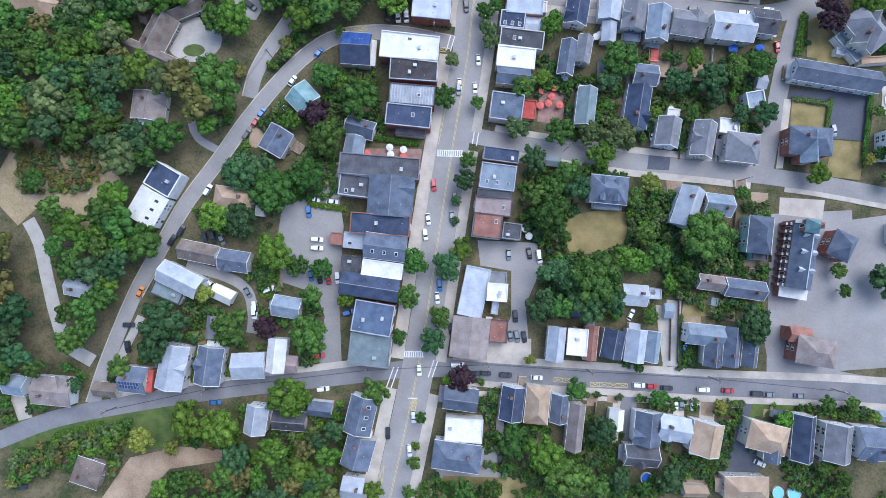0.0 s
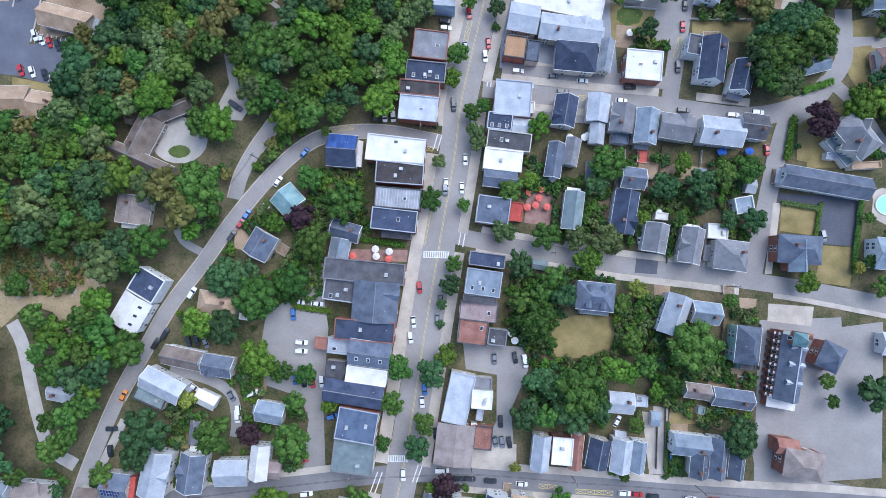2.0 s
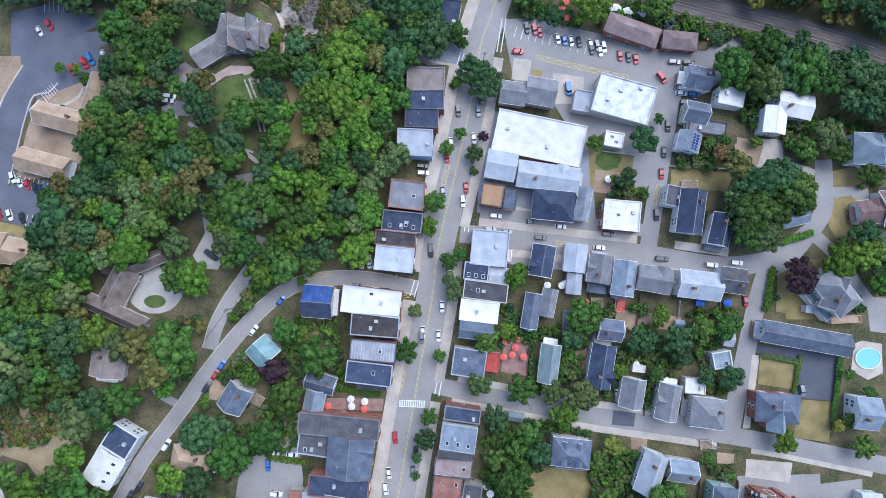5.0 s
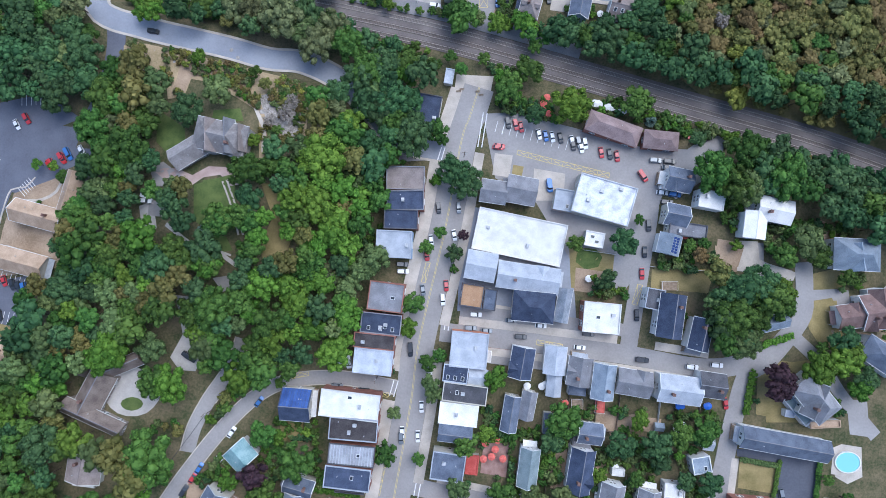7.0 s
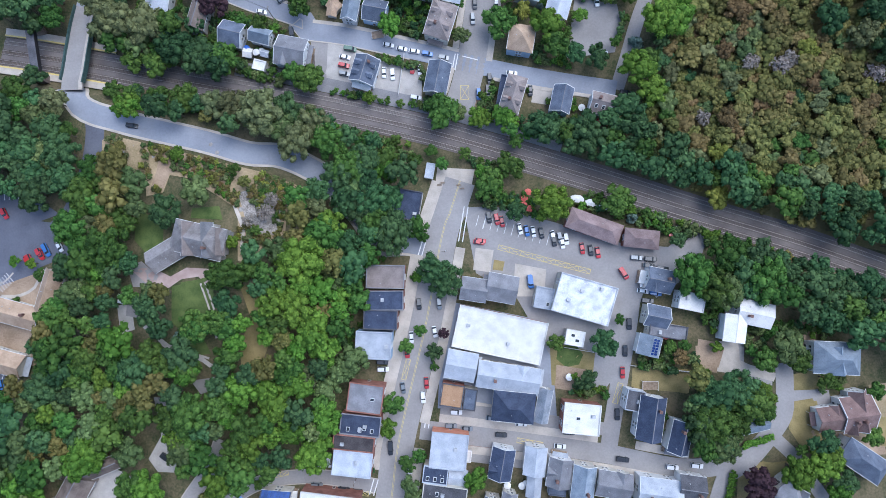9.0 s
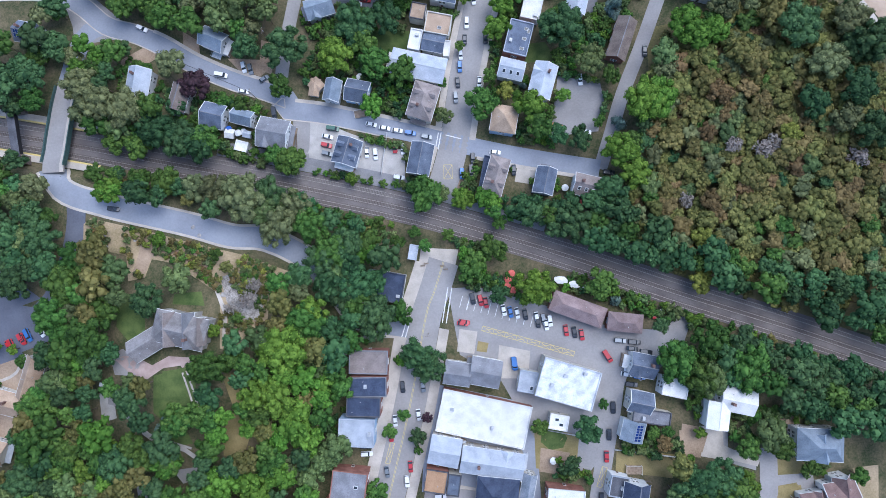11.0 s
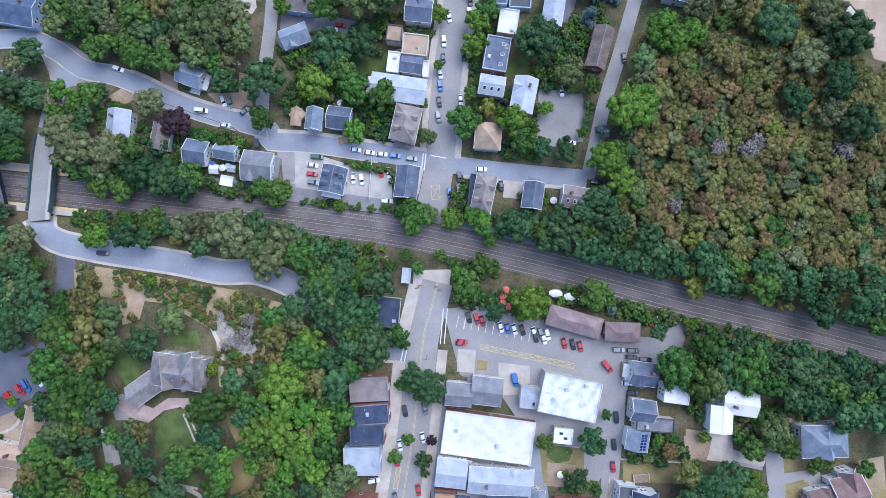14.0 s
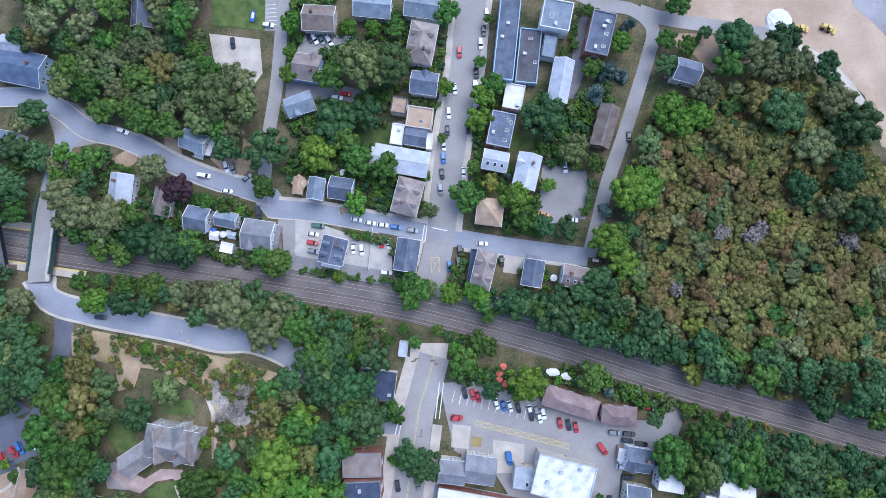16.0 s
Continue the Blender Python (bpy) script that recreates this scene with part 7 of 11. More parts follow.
kerb([(-126.4, 249.4), (-122.6, 244.4), (-119.1, 239.6), (-113.0, 236.5), (-105.6, 234.5), (-93.1, 231.3), (-67.4, 225.7), (-50.0, 221.0), (-36.1, 219.9), (-19.8, 212.1), (-5.8, 198.2), (3.6, 188.0), (21.9, 184.4)], -4.7, 1.0)
kerb([(-157.1, 324.3), (-142.5, 324.7), (-128.0, 323.5), (-117.3, 317.9), (-106.5, 309.5), (-93.5, 305.8), (-81.7, 300.4), (-68.9, 293.1), (-53.7, 286.6), (-41.0, 282.6), (-27.1, 277.3), (-31.6, 274.3), (-12.8, 271.9), (15.2, 266.1)], -4.0)
kerb([(-157.1, 324.3), (-142.5, 324.7), (-128.0, 323.5), (-117.3, 317.9), (-106.5, 309.5), (-93.5, 305.8), (-81.7, 300.4), (-68.9, 293.1), (-53.7, 286.6), (-41.0, 282.6)], 4.0)
kerb([(-133.0, -52.9), (-127.8, -36.8), (-117.5, -11.1), (-107.2, 8.4), (-98.7, 23.7), (-86.0, 41.1), (-75.6, 56.6), (-63.1, 73.1), (-51.1, 85.2), (-38.9, 91.4), (-18.6, 92.9), (4.0, 89.2)], 2.8, 0.35)
kerb([(-117.5, -11.1), (-107.2, 8.4), (-98.7, 23.7), (-86.0, 41.1), (-75.6, 56.6), (-63.1, 73.1), (-51.1, 85.2), (-38.9, 91.4), (-18.6, 92.9), (4.0, 89.2)], -2.8, 0.35)
kerb([(-75.2, 65.0), (-72.9, 74.4), (-67.8, 84.8), (-62.3, 93.0), (-58.4, 99.3), (-55.2, 108.4)], 2.8, 0.35)
kerb([(-67.8, 84.8), (-62.3, 93.0), (-58.4, 99.3), (-55.2, 108.4)], -2.8, 0.35)
ladder((-17.1, -34.6), (-7.5, -34.7), 2.2, 11)
ladder((-2.4, 44.2), (7.9, 43.9), 2.4, 12)
line_mark((-19.1, -39.7), (-21.9, -47.5), 0.4, "whitepaint")
line_mark((-17.3, -39.7), (-20.1, -47.7), 0.4, "whitepaint")
line_mark((-3.5, -36.9), (-5.7, -43.6), 0.4, "whitepaint")
line_mark((-1.9, -36.9), (-4.2, -43.6), 0.4, "whitepaint")
line_mark((14.7, 55.4), (13.2, 47.1), 0.4, "whitepaint")
line_mark((12.9, 55.4), (11.6, 47.8), 0.4, "whitepaint")
line_mark((23.9, 121.6), (22.7, 111.9), 0.4, "whitepaint")
line_mark((25.5, 121.4), (24.2, 111.7), 0.4, "whitepaint")
line_mark((4.7, 91.8), (3.0, 85.5), 0.4, "whitepaint")
line_mark((3.1, 92.3), (1.4, 86.0), 0.4, "whitepaint")
line_mark((37.7, 200.8), (35.5, 186.3), 0.4, "whitepaint")
line_mark((39.3, 200.6), (37.1, 186.1), 0.4, "whitepaint")
line_mark((20.7, 186.0), (18.6, 178.7), 0.4, "whitepaint")
line_mark((22.1, 185.8), (20.0, 178.2), 0.4, "whitepaint")
line_mark((33.4, 264.8), (32.2, 258.0), 0.4, "whitepaint")
line_mark((34.5, 264.8), (33.3, 257.7), 0.4, "whitepaint")
line_mark((-13.6, -51.6), (-10.0, -51.6), 0.4, "whitepaint")
line_mark((42.9, 262.2), (36.3, 263.8), 0.4, "whitepaint")
line_mark((46.7, 196.8), (45.3, 191.6), 0.4, "whitepaint")
line_mark((74.6, 189.7), (73.4, 186.3), 0.4, "whitepaint")
hatch((51.7, 184.2), (88.3, 174.6), 2.0, 8)
hatch((-0.1, 61.7), (-2.7, 47.9), 2.0, 5)
hatch((37.4, 251.3), (37.5, 245.4), 3.5, 1)
hatch((99.6, 131.0), (97.4, 123.1), 2.0, 1)
hatch((59.4, 107.6), (69.5, 106.0), 2.0, 2)
hatch((15.9, 138.8), (14.1, 130.8), 1.8, 1)
hatch((-23.7, -77.3), (-24.5, -83.8), 2.2, 1)
hatch((-10.7, -51.6), (-11.8, -58.1), 1.6, 4)
hatch((56.8, -46.0), (70.8, -46.5), 1.6, 4)
hatch((42.8, -44.3), (49.3, -44.7), 1.6, 2)
hatch((-39.3, 93.0), (-30.4, 94.6), 1.8, 3)
hatch((-8.0, 87.2), (1.0, 86.2), 1.8, 3)
stalls((42.5, 192.6), (71.1, 185.1), 4.8, 10)
stalls((-148.6, 163.7), (-144.2, 167.8), 4.8, 5)
stalls((-154.3, 112.1), (-142.1, 110.5), 5, 6)
stalls((-151.3, 200.9), (-139.0, 201.3), 5, 6)
stalls((-161.3, 129.3), (-145.6, 125.2), 5, 8)
stalls((-14.6, 344.7), (4.4, 340.7), 4.8, 8)
stalls((-31.3, 360.6), (-30.9, 351.9), 4.5, 5)
railway()
platform(-158.6, -110.2, 1)
platform(-158.6, -105.3, -1)
bridge([(-120.9, 282.5), (-122.0, 274.5), (-122.4, 268.3), (-122.8, 261.7), (-123.0, 255.7), (-123.6, 250.1), (-123.4, 246.4)])
footbridge(-139.8, 262.7, 100, 24, 5.5)


patch("yard", "drygrass", 0.0512, [(161.3, 125.8), (167.6, 127.9), (176.7, 126.7), (180.3, 110.3), (168.0, 108.2), (163.4, 114.8)], "dry yellow front yard with bare soil")
patch("yard", "straw", 0.0543, [(195.3, 131.9), (206.1, 132.9), (205.5, 108.0), (190.5, 108.1), (190.6, 116.8), (199.8, 117.8)], "dry straw-coloured back yard")
patch("yard", "dirt", 0.0524, [(161.2, 154.0), (167.6, 157.2), (174.4, 153.9), (173.1, 146.4), (161.7, 147.5)], "bare brown earth yard")
patch("yard", "dirt", 0.0574, [(129.6, 149.1), (134.8, 147.1), (134.8, 137.4), (127.5, 137.1)], "bare brown earth yard")
patch("yard", "drygrass", 0.0455, [(147.1, 96.1), (162.3, 99.6), (171.0, 87.8), (166.5, 79.0), (147.0, 78.7)], "dry yellow lawn round a house")
patch("driveway", "asphalt", 0.0612, [(161.9, 129.1), (179.0, 130.0), (180.2, 123.4), (167.7, 124.0), (164.4, 121.4)], "grey asphalt driveway")
patch("slope", "hillfloor", 0.03, [(118.7, 307.4), (144.7, 312.4), (186.2, 317.3), (197.3, 296.4), (207.4, 282.9), (228.5, 282.9), (223.3, 179.6), (170.0, 191.2), (128.7, 204.0), (108.4, 222.2), (111.8, 246.6), (119.5, 275.4)], "dry olive undergrowth on a wooded hill")


# ---------------------------------------------------------------- small things
umbrella(39.2, 68.8, "red")
umbrella(43.9, 70.0, "red")
umbrella(43.0, 66.5, "red")
umbrella(41.6, 63.7, "red")
umbrella(46.0, 63.0, "red")
umbrella(38.4, 62.8, "red")
umbrella(-29.6, 43.4, "red")
umbrella(-20.9, 46.0, "white")
umbrella(-20.5, 43.2, "white")
umbrella(-15.5, 45.1, "white")
umbrella(-15.6, 42.3, "red")
umbrella(63.4, 206.6, "red")
umbrella(62.0, 204.0, "red")
umbrella(61.8, 201.3, "red")
umbrella(64.0, 199.8, "red")
umbrella(99.7, 238.4, "red")
umbrella(92.4, 236.0, "red")
umbrella(95.1, 235.5, "red")
umbrella(115.6, 150.3, "red")
umbrella(55.4, 90.8, "white")
umbrella(61.1, 90.8, "white")
umbrella(64.1, 91.7, "white")
umbrella(0.7, 287.5, "white")
umbrella(114.4, 77.4, "white")
umbrella(89.0, 60.9, "white")
umbrella(-3.0, 175.3, "white")
umbrella(-2.9, 172.1, "white")
umbrella(-46.6, 263.9, "white")
umbrella(79.5, 133.1, "white")
umbrella(85.2, 241.6, "white")
umbrella(32.0, 13.9, "white")
umbrella(33.3, 11.1, "white")
pool(77.5, -81.3, 2.2, 2.2, "bluetarp")
pool(132.0, -85.9, 2.4, 2.2, "water")
pool(126.0, -85.8, 2.0, 2.2, "water")
pool(177.4, 64.3, 4.6, 3.8, "water")
pool(-34.3, -23.3, 0.8, 0.8, "water")
utility_pole(101.4, -42.7, 85)
utility_pole(147.4, -47.0, 85)
utility_pole(55.3, -40.3, 85)
utility_pole(16.9, -37.9, 85)
utility_pole(-29.0, -39.9, 85)
utility_pole(-88.3, -46.6, 85)
utility_pole(-124.2, -54.1, 85)
utility_pole(114.7, 32.6, 10)
utility_pole(-66.6, 80.8, 50)
utility_pole(-85.2, 54.6, 50)
utility_pole(29.9, 182.1, 10)
utility_pole(-38.1, 303.9, 90)
utility_pole(-36.7, 323.7, 90)
utility_pole(-80.0, 294.7, 60)
utility_pole(-42.5, 278.7, 80)
utility_pole(125.7, 91.8, 10)
utility_pole(47.8, 45.0, 85)
utility_pole(-3.5, 93.4, 85)
cable((100.3, -41.9), (145.8, -46.2))
cable((100.3, -41.9), (145.8, -46.2), 9.4)
cable((54.7, -39.6), (100.3, -41.9))
cable((54.7, -39.6), (100.3, -41.9), 9.4)
cable((16.8, -37.1), (54.7, -39.6))
cable((16.8, -37.1), (54.7, -39.6), 9.4)
cable((-28.7, -39.2), (16.8, -37.1))
cable((-28.7, -39.2), (16.8, -37.1), 9.4)
cable((-87.3, -45.8), (-28.7, -39.2))
cable((-87.3, -45.8), (-28.7, -39.2), 9.4)
cable((-122.9, -53.2), (-87.3, -45.8))
cable((-122.9, -53.2), (-87.3, -45.8), 9.4)
cable((-37.4, 303.4), (-36.0, 323.0))
cable((-37.4, 303.4), (-36.0, 323.0), 9.4)
cable((-78.9, 294.3), (-41.8, 278.4))
cable((-78.9, 294.3), (-41.8, 278.4), 9.4)
cable((-65.8, 80.9), (-84.3, 54.7))
cable((-65.8, 80.9), (-84.3, 54.7), 9.4)
boat(-36.4, 355.9, 80, "bluetarp")
boat(-27.7, 259.0, 80, "trim")
boat(-27.8, 255.5, 70, "bluetarp")
loader(186.7, 339.0, -10)
loader(198.1, 338.8, -25)
tarp_mound(179.7, 342.2, 5.4)
patch("water", "riverwater", 0.09, [(206.9, 369.0), (211.3, 348.9), (219.7, 340.2), (227.8, 329.2), (258.8, 324.2), (266.0, 380.4), (213.4, 381.5)], "shallow grey river water at the shore")
hedge([(141.7, 97.4), (139.1, 83.1)], 3, 2, "b")
hedge([(-51.5, 23.5), (-38.4, 21.8)], 2, 1.6, "b")
hedge([(166.6, 66.1), (162.3, 39.0)], 2.2, 2, "g")
hedge([(145.9, 108.7), (156.1, 112.1)], 2.5, 1.8, "b")
hedge([(91.5, -19.8), (90.3, -37.0)], 1.6, 1.5, "g")
hedge([(-63.4, 6.3), (-64.1, -6.8)], 1.6, 1.5, "g")
hedge([(151.3, 64.2), (148.7, 52.0)], 1.8, 1.5, "g")
hedge([(137.2, 64.8), (150.2, 62.8)], 1.8, 1.5, "o")
hedge([(-27.6, 50.1), (-9.9, 47.7)], 2, 1.8, "b")
hedge([(-10.3, 97.7), (2.7, 95.6)], 1.8, 1.6, "d")
hedge([(148.0, 338.6), (142.9, 330.6)], 2, 1.6, "g")
hedge([(-146.0, -64.3), (-129.2, -60.1)], 2, 1.6, "b")
deck(83.8, 83.3, 84.7, 5.0, 4.0, "umbrella_red")
deck(115.0, 31.3, 5.2, 4.5, 3.5, "tabletop")
deck(74.9, 84.1, 0.1, 4.5, 4.0, "tabletop")
deck(113.6, 47.7, 10.1, 5.0, 3.0, "umbrella_red")
deck(74.4, 66.5, 0.1, 6.0, 5.0, "tabletop")
deck(-57.4, 46.1, 59.0, 4.0, 6.1, "tabletop")
deck(-59.0, 298.0, -20.2, 4.1, 5.1, "trim")
deck(1.0, 272.3, 9.9, 5.1, 3.1, "tabletop")
deck(25.1, 306.2, 10.2, 4.1, 4.1, "tabletop")
deck(110.3, 130.7, 0.4, 6.1, 3.5, "tabletop")
deck(119.4, -8.8, 0.2, 5.0, 4.0, "tabletop")
deck(52.1, -16.8, 90.0, 6.0, 3.0, "tabletop")
deck(30.5, -44.9, 85.0, 4.0, 3.0, "tabletop")
canopy(113.8, 84.6, 0.3, 4.0, 3.4, "bluetarp")
canopy(124.1, 84.9, 0.2, 3.6, 3.0, "bluetarp")
canopy(113.6, 76.0, 20.1, 5.4, 5.4, "umbrella_white")
canopy(113.7, 76.9, 10.2, 5.0, 4.4, "umbrella_white")
canopy(62.6, 91.7, 0.0, 3.0, 3.0, "umbrella_white")
canopy(51.9, -13.4, 0.1, 3.4, 3.4, "umbrella_red")
canopy(50.6, -18.8, 0.2, 3.0, 3.0, "bluetarp")
canopy(-52.8, 265.0, -0.1, 3.0, 3.0, "bluetarp")
canopy(-48.9, 263.5, -0.1, 3.0, 3.0, "umbrella_white")
canopy(113.5, 122.5, 10.2, 3.0, 3.0, "bluetarp")
canopy(70.1, 84.7, 0.1, 3.0, 2.6, "umbrella_red")
fence([(72.3, 89.2), (71.0, 77.6)], "polewood")
fence([(82.8, 87.4), (81.3, 75.2)], "polewood")
fence([(91.6, 87.7), (89.8, 74.5)], "polewood")
fence([(106.7, 85.6), (105.4, 74.9)], "trim")
fence([(121.7, 85.3), (120.5, 73.6)], "polewood")
fence([(82.4, 74.6), (106.2, 71.5)], "polewood")
fence([(64.1, 68.3), (62.3, 50.2)], "polewood")
fence([(93.6, 57.9), (92.1, 41.2)], "polewood")
fence([(107.5, 54.5), (106.0, 40.1)], "trim")
fence([(87.6, -15.4), (86.7, -36.8)], "polewood")
fence([(90.8, -7.9), (95.1, -8.2), (107.8, -9.5)], "polewood")
fence([(90.8, -7.9), (89.7, -36.8)], "polewood")
fence([(123.8, -2.2), (110.1, -0.4)], "trim")
fence([(126.5, 18.2), (125.4, 1.0)], "polewood")
fence([(89.2, 20.2), (88.2, 9.3)], "trim")
fence([(112.8, 20.4), (111.3, 9.5)], "polewood")
fence([(19.7, -51.4), (18.0, -66.4)], "polewood")
fence([(47.7, -52.2), (46.4, -66.1)], "trim")
fence([(58.4, -52.7), (57.1, -65.9)], "polewood")
fence([(86.1, -53.8), (84.6, -67.6)], "trim")
fence([(111.4, -54.5), (109.8, -67.1)], "polewood")
fence([(-62.9, -27.9), (-64.0, -37.5)], "polewood")
fence([(-89.6, -21.3), (-90.5, -34.2)], "polewood")
fence([(-109.0, -37.3), (-109.7, -47.3)], "trim")
fence([(-55.3, 266.5), (-43.1, 255.2)], "polewood")
fence([(-25.3, 263.4), (-24.7, 250.6)], "polewood")
fence([(12.1, 264.5), (9.9, 247.1)], "trim")
fence([(-18.4, 309.3), (0.2, 304.4)], "polewood")
fence([(10.5, 319.4), (24.5, 316.0)], "polewood")
fence([(103.1, 138.2), (125.9, 136.5)], "trim")
fence([(103.4, 127.8), (116.6, 126.4)], "polewood")
fence([(77.7, 144.5), (90.2, 142.7)], "trim")
rock(-41.0, 193.0, 1.1)
rock(-36.3, 193.2, 1.1)
rock(-50.5, 197.3, 1.2)
rock(-40.4, 190.5, 0.6)
rock(-44.2, 201.0, 0.9)
rock(-43.0, 204.7, 0.7)
rock(-45.8, 190.1, 1.0)
rock(-47.8, 191.9, 0.6)
rock(-42.2, 202.9, 0.5)
rock(-139.1, 46.6, 0.7)
rock(-134.8, 29.3, 0.8)
rock(-135.9, 38.0, 1.2)
rock(-157.0, 27.4, 1.2)
rock(-135.3, 28.7, 0.8)
rock(-154.1, 47.9, 0.6)
rock(-162.4, 44.2, 1.1)
rock(-163.4, 34.3, 0.8)
rock(-154.2, 30.6, 1.0)
rock(-154.7, 39.5, 1.2)
rock(-161.2, 26.5, 0.5)
rock(-141.6, 30.0, 0.5)
rock(-141.1, 42.5, 1.1)
rock(-164.7, 51.0, 0.7)
rock(-136.6, 46.9, 1.3)
rock(-136.3, 27.5, 0.8)
rock(-87.7, 218.7, 0.8)
rock(-98.9, 216.3, 0.8)
rock(-65.5, 224.3, 0.9)
rock(-99.9, 220.6, 0.7)
rock(-62.6, 221.0, 0.9)
rock(-79.4, 221.1, 0.6)
rock(-96.2, 223.4, 0.5)
rock(-72.3, 213.8, 0.5)
bench(28.8, 210.3, 5)
bench(35.3, 209.4, 5)
bench(27.4, 209.4, 5)
bench(36.7, 208.0, 5)
canopy(83.2, 204.0, -8.1, 6.1, 3.4, "umbrella_white")
canopy(88.6, 202.3, -8.1, 5.1, 3.4, "umbrella_white")
canopy(93.4, 200.8, -8.0, 4.0, 3.4, "umbrella_white")
kerb([(-144.4, 171.6), (-148.6, 167.5), (-154.7, 166.4), (-157.8, 157.8), (-160.7, 143.2), (-163.0, 129.7)], 0, 0.6)
kerb([(-159.9, 179.1), (-165.1, 170.7), (-169.0, 162.2), (-170.1, 153.6), (-171.5, 144.6)], 0, 0.6)


# ---------------------------------------------------------------- houses
house(-99.5, 98.3, 23.0, 15.2, 4.7, "g", 4, 3, "brown", "taupe")
house(-109.7, 88.0, 63.2, 16.4, 9.7, "g", 4, 4, "brown", "taupe")
house(-109.4, 78.8, -23.5, 24.0, 5.3, "g", 4, 3, "brown", "taupe")
house(-111.3, 60.1, 82.8, 10.1, 12.1, "g", 4, 2.5, "taupe", "cream")
house(-104.5, 31.9, 59.4, 9.7, 10.8, "f", 7, 0, "navy", "white")
house(-110.4, 21.7, 60.5, 11.9, 10.6, "g", 6.5, 1.5, "white", "white", "skylights")
house(-79.5, 24.8, -8.3, 13.5, 7.9, "h", 5, 3.5, "tan", "cream")
house(-70.2, 20.8, -7.4, 3.3, 4.3, "f", 2.6, 0, "white", "white")
house(-63.6, 47.3, 60.2, 9.6, 8.9, "g", 6, 3.5, "slate", "cream")
house(-54.2, 64.6, -46.6, 8.1, 9.5, "g", 5, 2.5, "teal", "white")
house(-33.6, 83.8, -4.0, 10.7, 11.5, "g", 7, 4, "navy", "cream", "sheet")
house(-12.9, 84.1, -6.3, 22.5, 10.1, "f", 9, 0, "white", "brick")
house(-11.3, 75.1, -3.9, 18.3, 8.3, "f", 9, 0, "black", "brick")
house(-11.9, 65.4, -4.7, 17.5, 7.8, "f", 8.5, 0, "ribbed", "brick")
house(-13.2, 57.0, -6.0, 17.3, 8.2, "f", 9, 0, "navy", "brick")
house(-12.7, 51.7, -4.8, 11.4, 3.1, "f", 5, 0, "dark", "cream")
house(-32.0, 52.8, -15.4, 10.7, 6.1, "g", 6, 3, "slate", "cream")
house(-34.4, 45.4, 79.4, 8.4, 6.7, "g", 5, 2.5, "bluegrey", "cream")
house(-24.1, 37.4, -4.8, 30.4, 8.0, "f", 9, 0, "dark", "brick")
house(-32.9, 30.1, -7.4, 13.3, 8.1, "f", 7, 0, "dark", "cream")
house(-19.8, 25.9, 85.4, 14.6, 16.3, "g", 9, 3, "slate", "brick")
house(-23.7, 15.2, -4.1, 22.4, 7.8, "f", 9, 0, "navy", "brick")
house(-33.8, 9.2, -5.9, 7.9, 6.0, "f", 6, 0, "light", "cream")
house(-21.7, 6.6, -7.7, 14.9, 8.7, "g", 9, 2.5, "slate", "cream", "skylights")
house(-22.9, -1.7, -7.9, 15.3, 6.0, "f", 8, 0, "white", "cream")
house(-34.9, 0.2, -6.5, 7.1, 6.4, "f", 6, 0, "dark", "cream")
house(-27.7, -8.3, -8.9, 21.5, 7.8, "g", 8, 2, "navy", "brick")
house(-26.2, -20.0, -9.7, 14.9, 11.8, "f", 8.5, 0, "deepblue", "brick")
house(-27.6, -32.1, -6.5, 15.4, 11.9, "f", 7, 0, "greengrey", "cream")
house(22.3, 42.0, -7.5, 13.5, 5.2, "f", 8, 0, "navy", "brick")
house(20.9, 33.4, -7.7, 13.3, 9.7, "f", 8.5, 0, "bluegrey", "white", "skylights")
house(19.5, 27.0, -4.1, 12.8, 3.1, "f", 8, 0, "dark", "brick")
house(19.1, 22.5, -6.0, 14.2, 7.3, "f", 7.5, 0, "greypink", "brick")
house(16.9, 14.8, -6.9, 10.8, 9.1, "f", 8, 0, "rust", "white")
house(26.3, 12.8, -7.4, 7.0, 6.2, "f", 6, 0, "dark", "cream")
house(11.8, -10.3, 78.1, 18.9, 9.4, "f", 6, 0, "light", "cream")
house(20.5, -10.4, -4.5, 7.7, 6.8, "f", 7, 0, "white", "cream")
house(20.6, -4.8, -3.1, 7.3, 4.3, "f", 5, 0, "grey", "cream")
house(10.2, -27.6, 83.7, 14.8, 13.4, "g", 6, 1.5, "taupe", "brick")
house(21.1, -25.3, -4.9, 6.8, 8.6, "f", 4.5, 0, "rust", "brick")
house(24.7, 61.1, -7.7, 12.5, 10.5, "f", 7, 0, "slate", "cream")
house(34.0, 60.9, 83.7, 7.4, 4.8, "f", 3, 0, "red", "cream")
house(55.3, 61.2, 82.8, 14.1, 6.6, "g", 6.5, 3, "greengrey", "white")
house(74.8, 60.6, 80.8, 15.8, 8.3, "g", 7, 3.5, "navy", "white")
house(79.0, 74.0, -6.6, 8.7, 7.3, "g", 5, 2.5, "slate", "cream")
house(86.3, 50.8, 79.9, 10.5, 8.1, "g", 6.5, 3.5, "grey", "white")
house(89.8, 59.4, -5.7, 4.8, 2.7, "f", 3, 0, "white", "white")
house(99.4, 47.9, 79.5, 12.9, 7.6, "g", 6.5, 3.5, "grey", "cream")
house(113.5, 44.3, -6.9, 12.0, 10.3, "h", 7, 4, "grey", "cream")
house(110.3, 53.5, -4.2, 7.7, 5.7, "f", 4, 0, "white", "white")
house(120.2, 63.6, 10.1, 6.9, 6.2, "f", 5, 0, "bluegrey", "white")
house(150.9, 72.2, -9.6, 32.6, 7.4, "g", 6, 2.5, "slate", "white")
